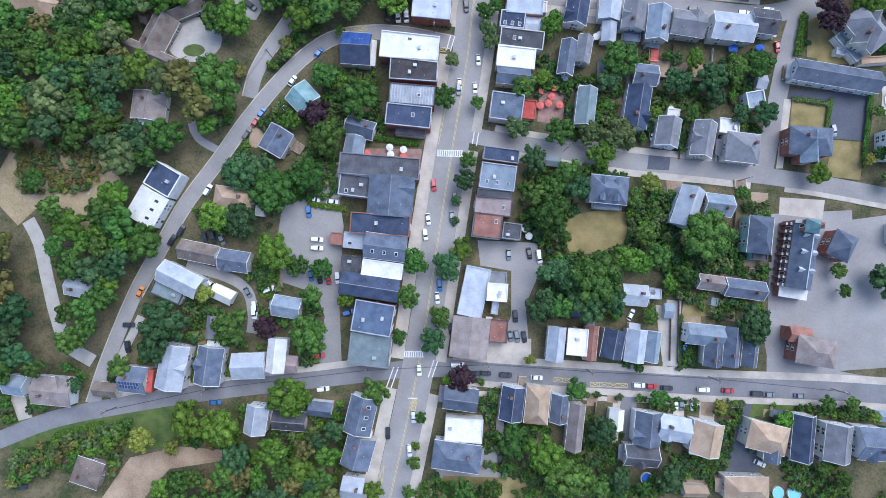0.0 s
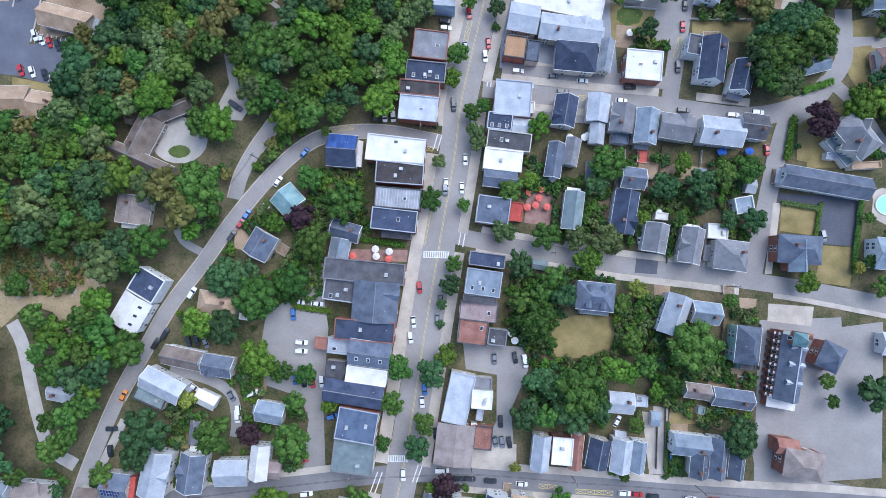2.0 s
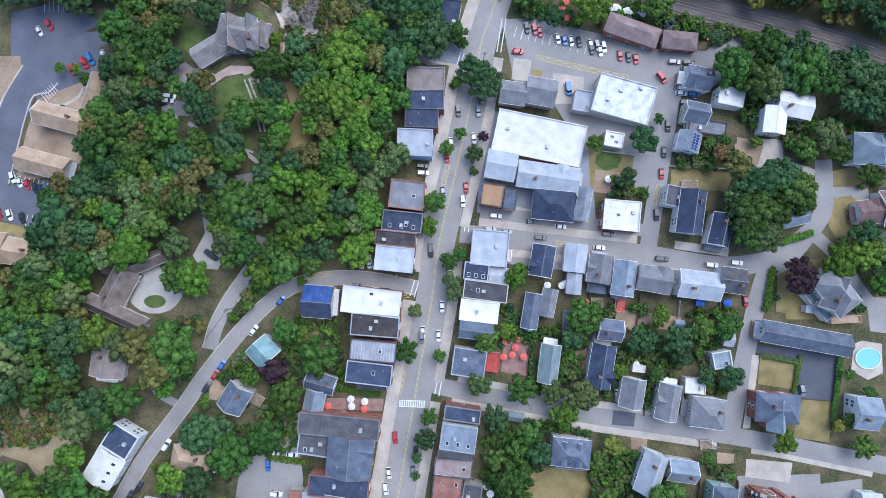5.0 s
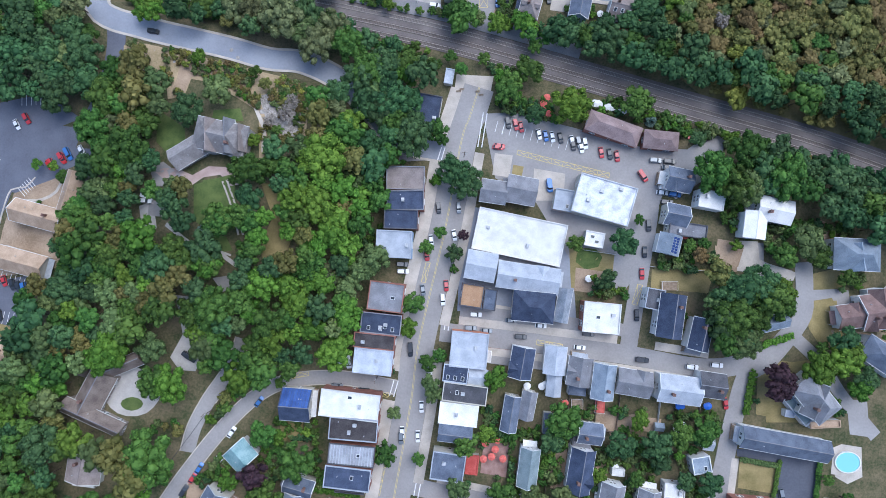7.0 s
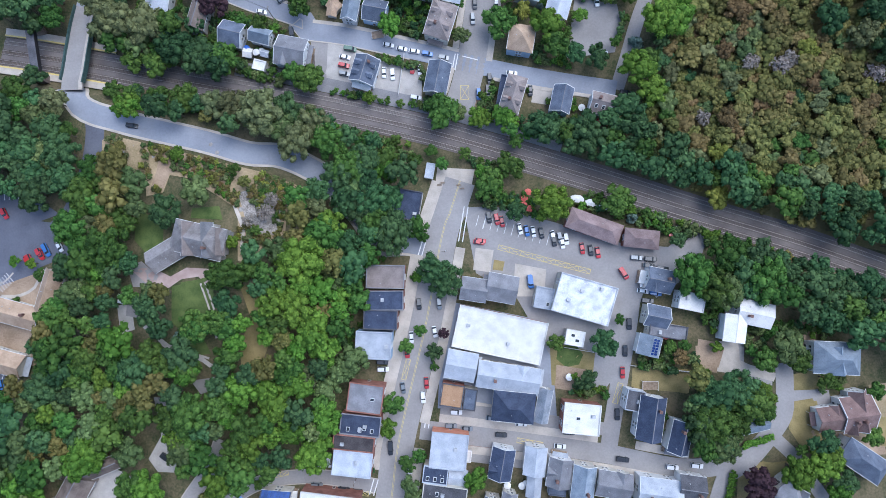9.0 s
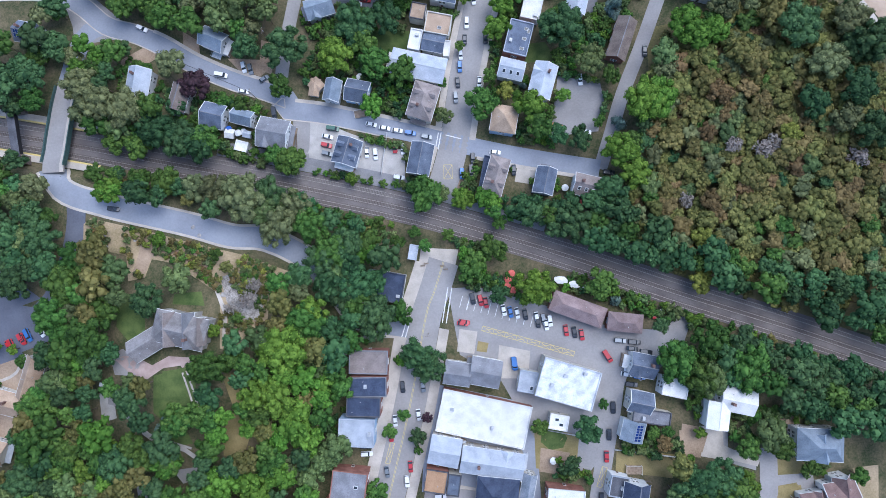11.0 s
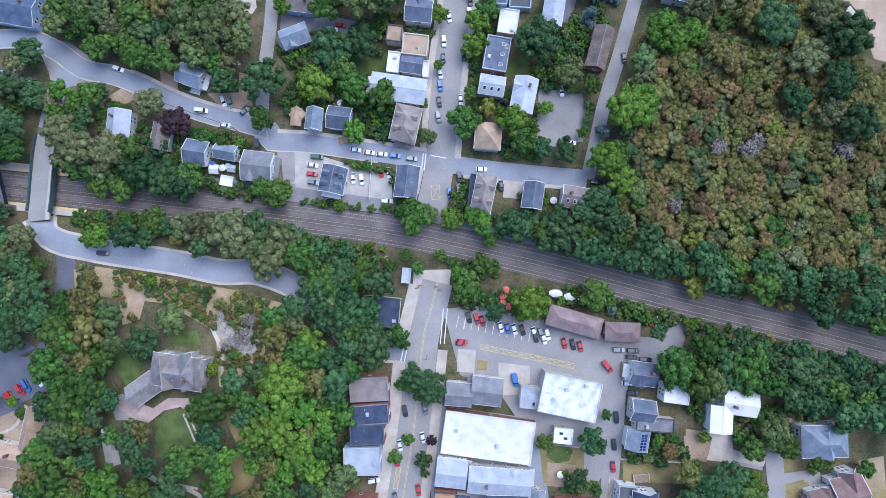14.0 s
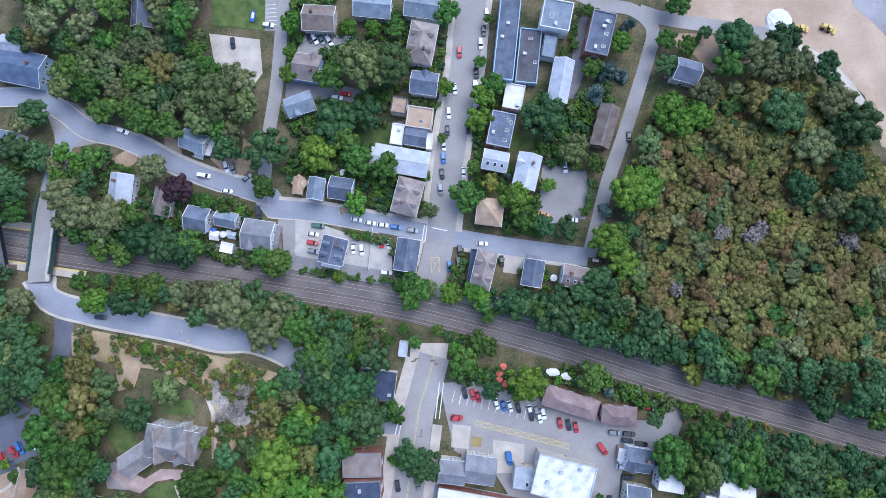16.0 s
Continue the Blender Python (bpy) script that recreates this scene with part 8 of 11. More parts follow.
house(138.8, 46.6, -3.4, 15.6, 9.9, "h", 7, 4.5, "slate", "brick")
house(138.4, 44.2, 89.3, 11.2, 6.4, "g", 7, 4.2, "bluegrey", "brick")
house(63.1, 28.5, -5.5, 13.7, 9.7, "h", 7, 4, "slate", "white", "dormers")
house(63.3, 22.7, -4.7, 10.7, 2.6, "f", 3.5, 0, "bluegrey", "white")
house(92.4, 21.8, 71.1, 14.6, 8.1, "g", 7, 4, "light", "white")
house(104.2, 22.6, -7.3, 9.9, 7.3, "g", 6, 3, "bluegrey", "cream")
house(148.5, 7.0, -25.8, 8.0, 9.3, "h", 7, 5, "slate", "brick")
house(137.4, -32.0, -9.6, 13.9, 9.6, "h", 8, 3.5, "taupe", "brick")
house(132.4, -26.0, -6.6, 7.2, 5.0, "g", 6.5, 1.8, "rust", "brick")
house(73.1, -11.6, -4.7, 8.7, 7.0, "g", 4, 2, "light", "white")
house(81.0, -11.1, -2.5, 4.3, 3.9, "f", 3, 0, "light", "white")
house(101.3, -6.8, -7.6, 8.9, 4.9, "g", 4, 2.5, "taupe", "cream")
house(113.9, -9.2, -7.7, 14.4, 6.1, "g", 4.5, 2.5, "slate", "cream")
house(97.5, -26.1, -6.0, 12.9, 6.9, "g", 7, 3, "bluegrey", "white")
house(100.6, -33.5, 84.8, 8.1, 5.8, "g", 6.5, 3, "slate", "cream")
house(107.4, -30.5, 84.2, 14.0, 5.1, "g", 7, 3, "slate", "white")
house(114.2, -33.1, 82.7, 8.9, 5.0, "g", 6.5, 3, "slate", "cream")
house(72.1, -30.3, 82.5, 11.5, 6.5, "g", 7, 3, "light", "white")
house(78.6, -30.7, 82.6, 10.9, 4.3, "g", 6.5, 2.5, "bluegrey", "white")
house(63.7, -29.7, 78.9, 10.1, 7.2, "g", 7, 3, "navy", "cream")
house(50.4, -29.0, -5.0, 7.6, 10.0, "f", 7, 0, "white", "brick")
house(42.5, -29.8, 83.8, 12.2, 5.6, "g", 7, 3, "light", "cream")
house(55.8, -29.5, 83.8, 12.2, 3.9, "g", 6, 2, "rust", "cream")
house(6.6, -50.4, -7.5, 12.1, 7.7, "g", 7, 3, "slate", "white")
house(7.8, -61.9, -4.0, 14.0, 8.8, "f", 7, 0, "white", "cream")
house(5.1, -71.7, -7.8, 17.2, 9.6, "h", 7, 3.5, "slate", "white")
house(25.9, -52.0, 82.8, 12.0, 7.7, "g", 7, 3.5, "navy", "white")
house(35.2, -52.5, 84.2, 13.3, 8.0, "h", 7, 4, "tan", "cream")
house(43.6, -53.9, 83.5, 9.9, 5.6, "g", 6.5, 3, "slate", "white")
house(49.5, -60.7, 83.2, 16.9, 5.1, "g", 6.5, 3, "taupe", "cream")
house(65.1, -58.2, 84.7, 7.0, 4.7, "g", 5, 2, "white", "white")
house(76.1, -60.9, 83.9, 11.5, 9.1, "g", 7, 3.5, "slate", "white")
house(73.8, -71.2, -4.9, 11.9, 6.8, "g", 6, 3, "dark", "cream")
house(85.8, -60.9, -9.8, 11.1, 8.1, "g", 6.5, 3, "light", "white")
house(97.3, -64.2, 78.8, 11.4, 10.2, "g", 7.5, 4, "tan", "white")
house(119.2, -63.5, -13.7, 13.9, 9.5, "h", 7.5, 4.5, "tan", "cream")
house(121.9, -68.8, 82.6, 7.7, 5.4, "g", 6, 3, "slate", "cream")
house(132.5, -63.6, 84.0, 16.2, 7.4, "g", 7, 4, "navy", "cream")
house(145.0, -65.4, 83.0, 13.0, 9.0, "g", 7, 4, "grey", "white")
house(156.8, -65.5, -4.2, 9.6, 11.1, "g", 7.5, 4, "slate", "white")
house(111.7, -82.4, -1.2, 15.6, 7.9, "h", 6, 3, "tan", "cream")
house(93.9, -84.4, -1.5, 8.1, 3.8, "g", 4, 2, "tan", "cream")
house(-30.8, -56.4, 76.6, 13.5, 9.4, "g", 7, 3, "slate", "white", "skylights")
house(-31.7, -70.1, 74.5, 10.9, 9.9, "g", 7, 3, "slate", "cream")
house(-33.9, -83.7, -9.4, 7.5, 7.5, "g", 6, 3, "light", "white")
house(-69.6, -57.7, 81.9, 9.9, 7.2, "g", 7, 3, "light", "white")
house(-57.9, -58.7, -4.5, 11.7, 6.4, "g", 5, 2.5, "dark", "cream")
house(-46.1, -54.3, -6.3, 7.9, 4.7, "g", 6, 2.5, "slate", "white")
house(-132.3, -77.4, -18.5, 9.9, 9.1, "h", 4, 2, "brown", "taupe")
house(-159.1, -44.8, -8.7, 7.3, 6.4, "g", 5, 2.5, "bluegrey", "white")
house(-145.3, -46.9, -5.2, 14.1, 9.7, "g", 5, 2, "taupe", "white")
house(-125.9, -46.7, -5.5, 8.0, 4.7, "g", 4.5, 2, "brown", "cream")
house(-114.9, -42.7, -6.2, 9.1, 8.8, "g", 6, 3, "slate", "cream", "solar")
house(-109.5, -43.4, 84.4, 8.2, 2.5, "f", 5, 0, "red", "brick")
house(-100.5, -38.0, 79.3, 16.0, 9.1, "g", 7, 2.5, "light", "white")
house(-87.3, -37.6, 82.3, 13.5, 8.8, "g", 6.5, 3, "slate", "white")
house(-72.8, -37.9, 1.6, 11.6, 8.6, "g", 6.5, 2.5, "light", "white")
house(-62.5, -34.0, 84.6, 12.1, 6.0, "g", 6.5, 2.5, "white", "white")
house(-58.0, -37.8, -4.5, 4.9, 5.7, "g", 4, 2, "greypink", "cream")
house(-136.1, -8.7, -11.2, 10.3, 6.0, "g", 4, 1.5, "light", "white")
house(-91.8, 4.7, -11.6, 13.7, 6.4, "g", 6, 3, "brown", "white")
house(-79.0, 1.5, -9.0, 10.8, 7.0, "g", 5, 2.5, "slate", "cream")
house(-98.5, -5.4, -26.5, 15.4, 7.6, "g", 6.5, 2.5, "light", "white")
# shadowed part of the pale house above, its shade put into the green-grey roof
house(-103.9, -10.3, -23.2, 11.8, 5.4, "f", 4, 0, "greengrey", "cream")
house(-83.3, -11.3, -25.0, 7.5, 4.8, "g", 4, 2, "white", "white")
house(-59.2, -16.0, -9.6, 9.9, 7.0, "g", 5, 2.5, "bluegrey", "cream")
house(-87.9, -23.7, 84.6, 7.9, 3.1, "g", 3, 1.5, "grey", "cream")
house(28.5, 80.7, -6.2, 14.8, 8.1, "f", 7, 0, "white", "cream")
house(27.3, 73.3, -6.2, 12.2, 5.7, "g", 7, 2, "slate", "cream")
house(48.6, 81.0, 80.9, 13.1, 5.4, "g", 6, 2.5, "slate", "cream")
house(55.2, 84.2, 79.3, 10.2, 4.9, "g", 6, 2.5, "grey", "cream")
house(-169.1, 103.5, -1.1, 21.9, 11.4, "g", 5, 3, "tan", "cream")
house(-151.8, 101.7, -9.2, 11.3, 9.8, "g", 4.5, 2.5, "tan", "cream")
house(-145.7, 137.1, -14.1, 20.0, 8.4, "g", 5, 3, "tan", "cream")
house(-139.2, 155.5, -14.5, 20.3, 8.4, "g", 5, 3, "tan", "cream")
house(-124.6, 164.8, 74.7, 15.9, 7.0, "g", 5, 3, "tan", "cream")
house(6.8, 171.8, -0.5, 14.9, 9.1, "f", 7, 0, "taupe", "brick")
house(7.0, 162.7, 1.0, 14.3, 7.5, "f", 9, 0, "navy", "brick")
house(5.5, 155.3, -1.2, 12.9, 7.4, "f", 9, 0, "navy", "brick")
house(3.0, 145.6, -2.1, 13.6, 10.4, "f", 9, 0, "light", "bluewall")
house(0.2, 125.3, -6.7, 13.4, 11.0, "f", 8, 0, "grey", "brick")
house(-1.6, 115.0, -5.4, 15.4, 7.8, "f", 7.5, 0, "navy", "brick", "skylights")
house(-4.0, 108.3, -5.3, 15.7, 5.7, "f", 8, 0, "black", "brick")
house(-4.4, 100.5, -5.4, 14.9, 9.5, "f", 8, 0, "light", "brick")
house(41.6, 167.1, -7.9, 9.8, 8.3, "g", 6.5, 2.5, "grey", "cream")
house(52.6, 167.7, -10.0, 11.4, 10.1, "g", 6.5, 2.5, "grey", "cream")
house(52.1, 149.3, -11.4, 35.6, 16.8, "f", 4.5, 0, "white", "brick")
house(36.8, 137.6, -9.9, 11.2, 10.3, "g", 7.5, 2, "light", "cream")
house(55.2, 133.1, -8.0, 23.6, 9.5, "g", 7, 2, "light", "cream")
house(33.4, 126.0, -8.3, 8.5, 8.7, "f", 7, 0, "orange", "brick")
house(40.4, 124.5, -7.2, 4.9, 8.2, "f", 6.5, 0, "slate", "cream")
house(57.2, 122.0, -5.0, 15.5, 10.9, "h", 7, 4, "navy", "cream")
house(68.9, 122.6, 80.0, 12.5, 4.6, "g", 6, 2, "stone", "cream")
house(83.2, 118.2, -4.8, 14.1, 11.6, "f", 7, 0, "white", "brick")
house(84.5, 164.0, -15.5, 22.7, 15.3, "f", 7, 0, "whitegrey", "cream")
house(69.3, 164.1, -9.5, 7.2, 8.4, "f", 5, 0, "light", "cream")
house(81.3, 148.6, -9.8, 7.4, 5.9, "f", 4, 0, "white", "cream")
house(112.8, 171.7, -11.4, 9.2, 8.1, "g", 6, 3, "slate", "white")
house(124.0, 163.8, -11.0, 9.6, 6.8, "f", 6, 0, "white", "white")
house(111.4, 157.9, -11.2, 8.4, 7.5, "g", 6, 3, "slate", "cream")
house(115.6, 152.4, -8.0, 14.4, 5.2, "f", 5, 0, "grey", "cream")
house(108.6, 146.8, 77.0, 7.2, 7.8, "g", 5.6, 2.2, "bluegrey", "white", "solar")
house(108.7, 119.5, 82.4, 16.0, 9.0, "g", 7.5, 4, "navy", "white")
house(103.2, 125.7, -9.7, 6.9, 7.9, "f", 6, 0, "dark", "white")
house(119.7, 112.7, 77.1, 11.7, 7.0, "g", 7, 3.5, "navy", "white")
house(147.7, 117.4, 14.3, 10.2, 4.8, "g", 4, 2, "bluegrey", "white")
house(95.3, 93.7, -9.2, 12.5, 9.0, "g", 6.5, 2.5, "grey", "cream")
house(124.0, 93.6, -7.6, 9.2, 8.7, "g", 6.5, 2.5, "dark", "white")
house(-62.4, 185.0, -12.2, 19.1, 11.2, "h", 7, 4.5, "taupegrey", "stone")
house(-74.9, 180.0, 32.0, 14.4, 7.9, "g", 4.5, 3, "taupegrey", "stone")
house(89.0, 192.7, -19.5, 21.1, 7.5, "h", 5, 2.5, "russetgrey", "brick")
house(107.0, 187.8, -5.4, 12.9, 6.6, "h", 4.5, 2, "russetgrey", "brick")
house(-88.8, 283.1, 81.5, 11.6, 8.5, "g", 6, 3, "light", "white")
house(-72.0, 277.3, 75.0, 10.4, 6.7, "g", 6, 3, "brown", "cream")
house(-57.9, 269.8, -13.2, 8.6, 9.0, "g", 6, 3, "slate", "white")
house(-46.2, 269.3, -14.2, 8.1, 5.3, "g", 6, 2.5, "bluegrey", "white")
house(-33.4, 262.5, -10.1, 11.6, 11.2, "g", 6.5, 3, "grey", "white")
house(-59.3, 301.7, -23.0, 9.8, 7.2, "g", 6, 3, "bluegrey", "white")
house(-16.2, 315.9, 17.4, 10.9, 7.5, "g", 5, 2.5, "bluegrey", "white")
house(-17.8, 282.7, 82.1, 6.5, 3.5, "g", 2.8, 1, "tan", "cream")
house(-9.9, 280.7, 79.8, 8.2, 5.8, "g", 6, 3, "bluegrey", "white")
house(0.3, 280.4, -10.4, 9.0, 8.1, "g", 6, 3, "slate", "bluewall")
house(27.2, 276.1, 73.9, 14.0, 9.8, "h", 7, 4, "taupe", "cream", "dormers")
house(24.9, 291.0, -11.9, 21.9, 9.6, "g", 6, 1.5, "light", "white")
house(23.7, 301.8, -10.5, 4.9, 8.4, "f", 6.5, 0, "white", "white")
house(31.1, 300.4, -11.6, 8.3, 6.3, "g", 6.5, 2, "slate", "white")
house(36.6, 298.9, 84.5, 6.6, 2.5, "f", 4, 0, "white", "white")
house(33.0, 308.2, -10.1, 10.3, 8.5, "f", 7, 0, "tan", "cream")
house(24.7, 313.9, -11.2, 6.1, 6.6, "f", 6, 0, "tan", "cream")
house(35.3, 322.3, -9.9, 10.4, 8.3, "g", 7, 3, "slate", "white")
house(65.7, 302.1, 76.5, 13.8, 9.6, "f", 7.5, 0, "slate", "brick", "skylights")
house(71.5, 315.8, 77.5, 10.1, 7.8, "f", 5, 0, "white", "white")
house(63.0, 289.6, -13.0, 9.6, 7.2, "g", 6.5, 2, "light", "white", "skylights")
house(75.6, 284.8, 75.2, 13.5, 8.5, "g", 6.5, 2.5, "light", "white")
house(60.0, 268.9, 81.1, 10.2, 9.7, "h", 7, 4, "tan", "bluewall")
house(-3.4, 255.4, 74.3, 10.3, 9.4, "g", 6.5, 3, "slate", "white", "dormers")
house(26.2, 252.7, 79.8, 12.4, 8.4, "g", 6, 3, "slate", "cream")
house(56.7, 245.7, 74.8, 14.8, 7.4, "h", 7, 4, "taupe", "cream", "dormers")
house(52.4, 247.3, 80.4, 13.9, 2.7, "f", 5, 0, "navy", "cream")
house(76.4, 243.9, 78.4, 10.1, 7.3, "g", 6.5, 3, "slate", "bluewall")
house(92.7, 241.9, -12.7, 9.6, 7.8, "g", 6.5, 3, "taupe", "white", "skylights")
house(107.3, 301.8, 72.3, 16.4, 7.3, "g", 5, 2.5, "brown", "brick")
house(-131.6, 335.3, -13.6, 19.2, 13.1, "g", 6, 3, "deepblue", "bluewall")
house(-135.0, 344.8, -7.7, 8.9, 7.8, "g", 6, 3, "light", "white")
house(-81.3, 357.6, 85.5, 13.0, 7.4, "g", 6, 3, "slate", "cream")
house(-105.2, 359.9, -8.1, 4.6, 3.6, "g", 5, 2, "white", "white")
house(-7.3, 351.4, -5.4, 12.6, 9.8, "g", 6.5, 3, "brown", "cream")
house(15.0, 355.1, -7.6, 14.7, 7.9, "g", 7, 3, "bluegrey", "white")
house(35.4, 354.1, -10.1, 13.8, 7.8, "g", 7, 3, "bluegrey", "white")
house(34.7, 338.9, 77.3, 16.1, 10.3, "h", 7.5, 4, "taupe", "white", "dormers")
house(-12.7, 331.0, -11.0, 10.2, 10.1, "g", 6, 3, "taupe", "bluewall")
house(69.4, 340.0, 82.2, 36.3, 8.2, "f", 9, 0, "slate", "bluewall")
house(78.3, 332.7, 82.3, 22.3, 8.8, "f", 4, 0, "dark", "bluewall")
house(89.5, 347.3, -12.7, 11.8, 11.6, "f", 9, 0, "bluegrey", "white")
house(90.4, 321.0, 77.5, 16.9, 7.3, "g", 6.5, 2.5, "light", "white")
house(86.8, 335.9, -12.2, 5.7, 9.4, "f", 5, 0, "bluegrey", "white")
house(106.3, 338.7, 74.9, 17.1, 9.3, "f", 9, 0, "slate", "brick", "skylights")
house(139.4, 321.6, -17.8, 9.0, 8.0, "g", 6.5, 3, "slate", "white")
house(12.6, 201.1, -8.9, 14.8, 11.8, "f", 4, 0, "navy", "white")
house(32.4, 105.1, -4.9, 14.2, 13.7, "f", 7.5, 0, "light", "rustwall")
house(38.2, 102.5, -5.8, 6.0, 4.5, "f", 4, 0, "white", "cream")
house(27.3, 96.0, -6.7, 9.5, 6.6, "f", 7, 0, "navy", "cream", "skylights")
house(36.0, 94.5, -6.5, 6.5, 5.5, "g", 5, 1, "light", "cream")
house(30.9, 88.4, -7.0, 17.0, 7.2, "f", 6.5, 0, "dark", "cream")
house(52.8, 100.4, 80.5, 11.6, 8.0, "g", 6.5, 3, "navy", "white")
house(65.6, 101.6, 84.1, 10.3, 7.5, "g", 6.5, 2, "light", "white")
house(65.3, 91.6, 84.9, 7.4, 5.0, "g", 5, 1.5, "light", "white")
house(74.9, 97.4, 81.4, 10.3, 8.4, "g", 6.5, 2.5, "grey", "white")
house(74.5, 89.8, -6.0, 6.6, 3.6, "f", 3.5, 0, "slate", "white")
house(83.8, 94.0, 83.0, 12.9, 7.8, "g", 7, 3, "bluegrey", "cream")
house(112.0, 91.7, -6.4, 15.5, 9.7, "g", 7, 2.5, "light", "white")
house(161.4, 89.6, -51.4, 15.8, 9.9, "h", 8, 5, "grey", "cream")
house(160.9, 88.9, 63.4, 12.7, 5.5, "g", 8, 4.5, "grey", "cream")
house(157.1, 84.4, -50.2, 12.9, 3.5, "f", 3.5, 0, "greengrey", "white")
house(167.3, 79.2, 3.8, 11.3, 2.6, "f", 3.5, 0, "tan", "white")
house(43.0, 40.2, -9.1, 5.1, 2.9, "g", 2.5, 1, "greengrey", "cream")
house(-40.7, 10.0, -4.8, 4.9, 4.6, "f", 4, 0, "rust", "cream")
house(118.1, 11.1, 83.5, 13.2, 8.2, "h", 8, 4.5, "slate", "green")
house(119.3, 4.0, -5.9, 5.6, 4.6, "f", 5, 0, "dark", "green")
house(-115.3, 95.2, -18.3, 2.5, 2.8, "g", 4, 2, "brown", "taupe")
house(138.9, 154.2, 82.9, 9.6, 7.4, "g", 7, 1.2, "white", "white")
house(146.4, 159.8, -11.5, 12.5, 8.2, "g", 7, 1.5, "white", "white")
house(177.0, 143.5, -2.3, 16.7, 11.1, "h", 7.5, 4.5, "bluegrey", "white")
house(177.0, 142.7, -84.3, 9.8, 6.3, "g", 7.5, 3.5, "bluegrey", "white")
house(-66.4, 185.3, -88.2, 11.8, 4.6, "g", 7.5, 4.2, "taupe", "stone")
house(-59.3, 184.9, -87.4, 12.5, 3.9, "g", 7.5, 4.2, "grey", "stone")
house(-54.6, 184.4, -89.0, 9.4, 2.7, "g", 7, 3.5, "taupe", "stone")
house(176.6, 120.2, 8.0, 9.4, 8.4, "g", 5, 2.6, "russet", "white")
house(186.4, 122.2, 8.0, 11.6, 12.6, "g", 6, 3.6, "russet", "white")
house(187.6, 123.4, 98.0, 14.6, 6.0, "g", 5.8, 3.3, "russet", "white")
house(188.2, 104.8, -33.5, 17.1, 8.9, "h", 7, 3.5, "slate", "white")
house(171.7, 45.1, -5.1, 8.6, 11.0, "g", 7, 3, "bluegrey", "white")
house(172.9, 11.6, -3.3, 6.8, 7.6, "g", 5, 2, "light", "white")
house(-136.1, 304.3, -9.9, 7.9, 7.8, "g", 6, 3, "slate", "white", "solar")
house(23.5, 214.9, 80.9, 6.1, 3.5, "f", 3, 0, "light", "cream")
house(48.7, -16.6, -3.3, 2.8, 2.2, "g", 2.6, 1, "light", "white")
house(78.8, -10.4, -2.8, 3.2, 2.7, "g", 2.6, 1, "grey", "cream")
house(86.0, -17.6, -3.2, 2.8, 4.8, "g", 2.8, 1, "bluegrey", "white")
house(74.0, 71.5, -10.8, 2.6, 6.1, "f", 3, 0, "dark", "cream")
house(63.1, 77.0, -3.7, 3.1, 7.9, "f", 3, 0, "slate", "cream")
house(105.8, 76.5, -4.8, 2.8, 2.4, "g", 2.5, 0.9, "bluegrey", "cream")
house(123.9, 71.1, -7.3, 3.2, 4.7, "g", 3, 1.2, "light", "white")
house(154.5, 82.8, -6.7, 3.5, 2.6, "f", 2.6, 0, "light", "white")
house(-52.2, 263.1, -8.1, 3.0, 3.0, "g", 2.5, 0.9, "white", "white")
house(-47.3, 258.0, -13.7, 5.1, 4.1, "f", 2.6, 0, "white", "white")
house(-45.1, 263.0, -13.3, 2.5, 2.1, "g", 2.4, 0.8, "light", "white")
house(-17.0, 283.7, -41.4, 4.8, 4.3, "g", 2.6, 1, "tan", "cream")
house(104.1, 23.4, -6.0, 3.0, 3.1, "g", 2.6, 1, "bluegrey", "white")
house(103.0, -14.1, -11.1, 2.5, 2.9, "f", 2.6, 0, "greengrey", "cream")
house(17.5, -22.8, -5.1, 2.2, 5.5, "f", 3, 0, "white", "cream")
house(20.2, -14.7, -9.1, 2.5, 8.5, "f", 3.5, 0, "light", "cream")
house(125.5, -56.3, -6.6, 2.7, 2.6, "g", 2.6, 1, "slate", "cream")
house(164.7, -56.6, -5.4, 3.5, 3.4, "g", 3, 1.2, "bluegrey", "white")
church(133.4, 3.2, 80.7, 24.0, 8.9, 8.0, 4.6)


# ---------------------------------------------------------------- cars
car(-49.2, 83.8, 52, "blue", "s")
car(-59.2, 72.2, 56, "white", "s")
car(-70.6, 58.9, 58, "blue", "s")
car(-72.8, 55.4, 58, "red", "s")
car(-75.9, 50.7, 58, "dark", "u")
car(-90.4, 28.8, 60, "white", "u")
car(-100.4, 13.1, 62, "dark", "u")
car(-103.8, 9.4, 62, "dark", "u")
car(-91.6, 10.4, -79, "dark", "s")
car(-88.5, 10.4, -77, "dark", "u")
car(-85.2, 9.7, -68, "grey", "s")
car(-75.2, -10.7, -59, "grey", "s")
car(-72.7, -18.3, -87, "white", "v")
car(-89.2, -7.2, -35, "white", "s")
car(-119.6, -22.9, 0, "dark", "s")
car(-119.9, -31.2, -85, "dark", "u")
car(-87.1, -52.5, 0, "blue", "s")
car(-98.1, -53.0, -3, "dark", "s")
car(-46.1, -47.7, 5, "white", "u")
car(-9.2, -40.6, -87, "white", "u")
car(5.7, -38.7, 0, "white", "v")
car(24.2, -42.5, -3, "dark", "u")
car(36.1, -43.5, -3, "white", "s")
car(16.2, -41.9, -3, "dark", "s")
car(11.7, -41.9, -3, "dark", "s")
car(75.0, -46.1, -3, "white", "u")
car(79.5, -46.5, -3, "red", "s")
car(85.5, -47.1, -3, "dark", "s")
car(99.3, -47.6, -3, "white", "u")
car(108.5, -47.9, -3, "red", "s")
car(119.3, -49.0, -3, "dark", "u")
car(123.9, -49.3, -3, "grey", "s")
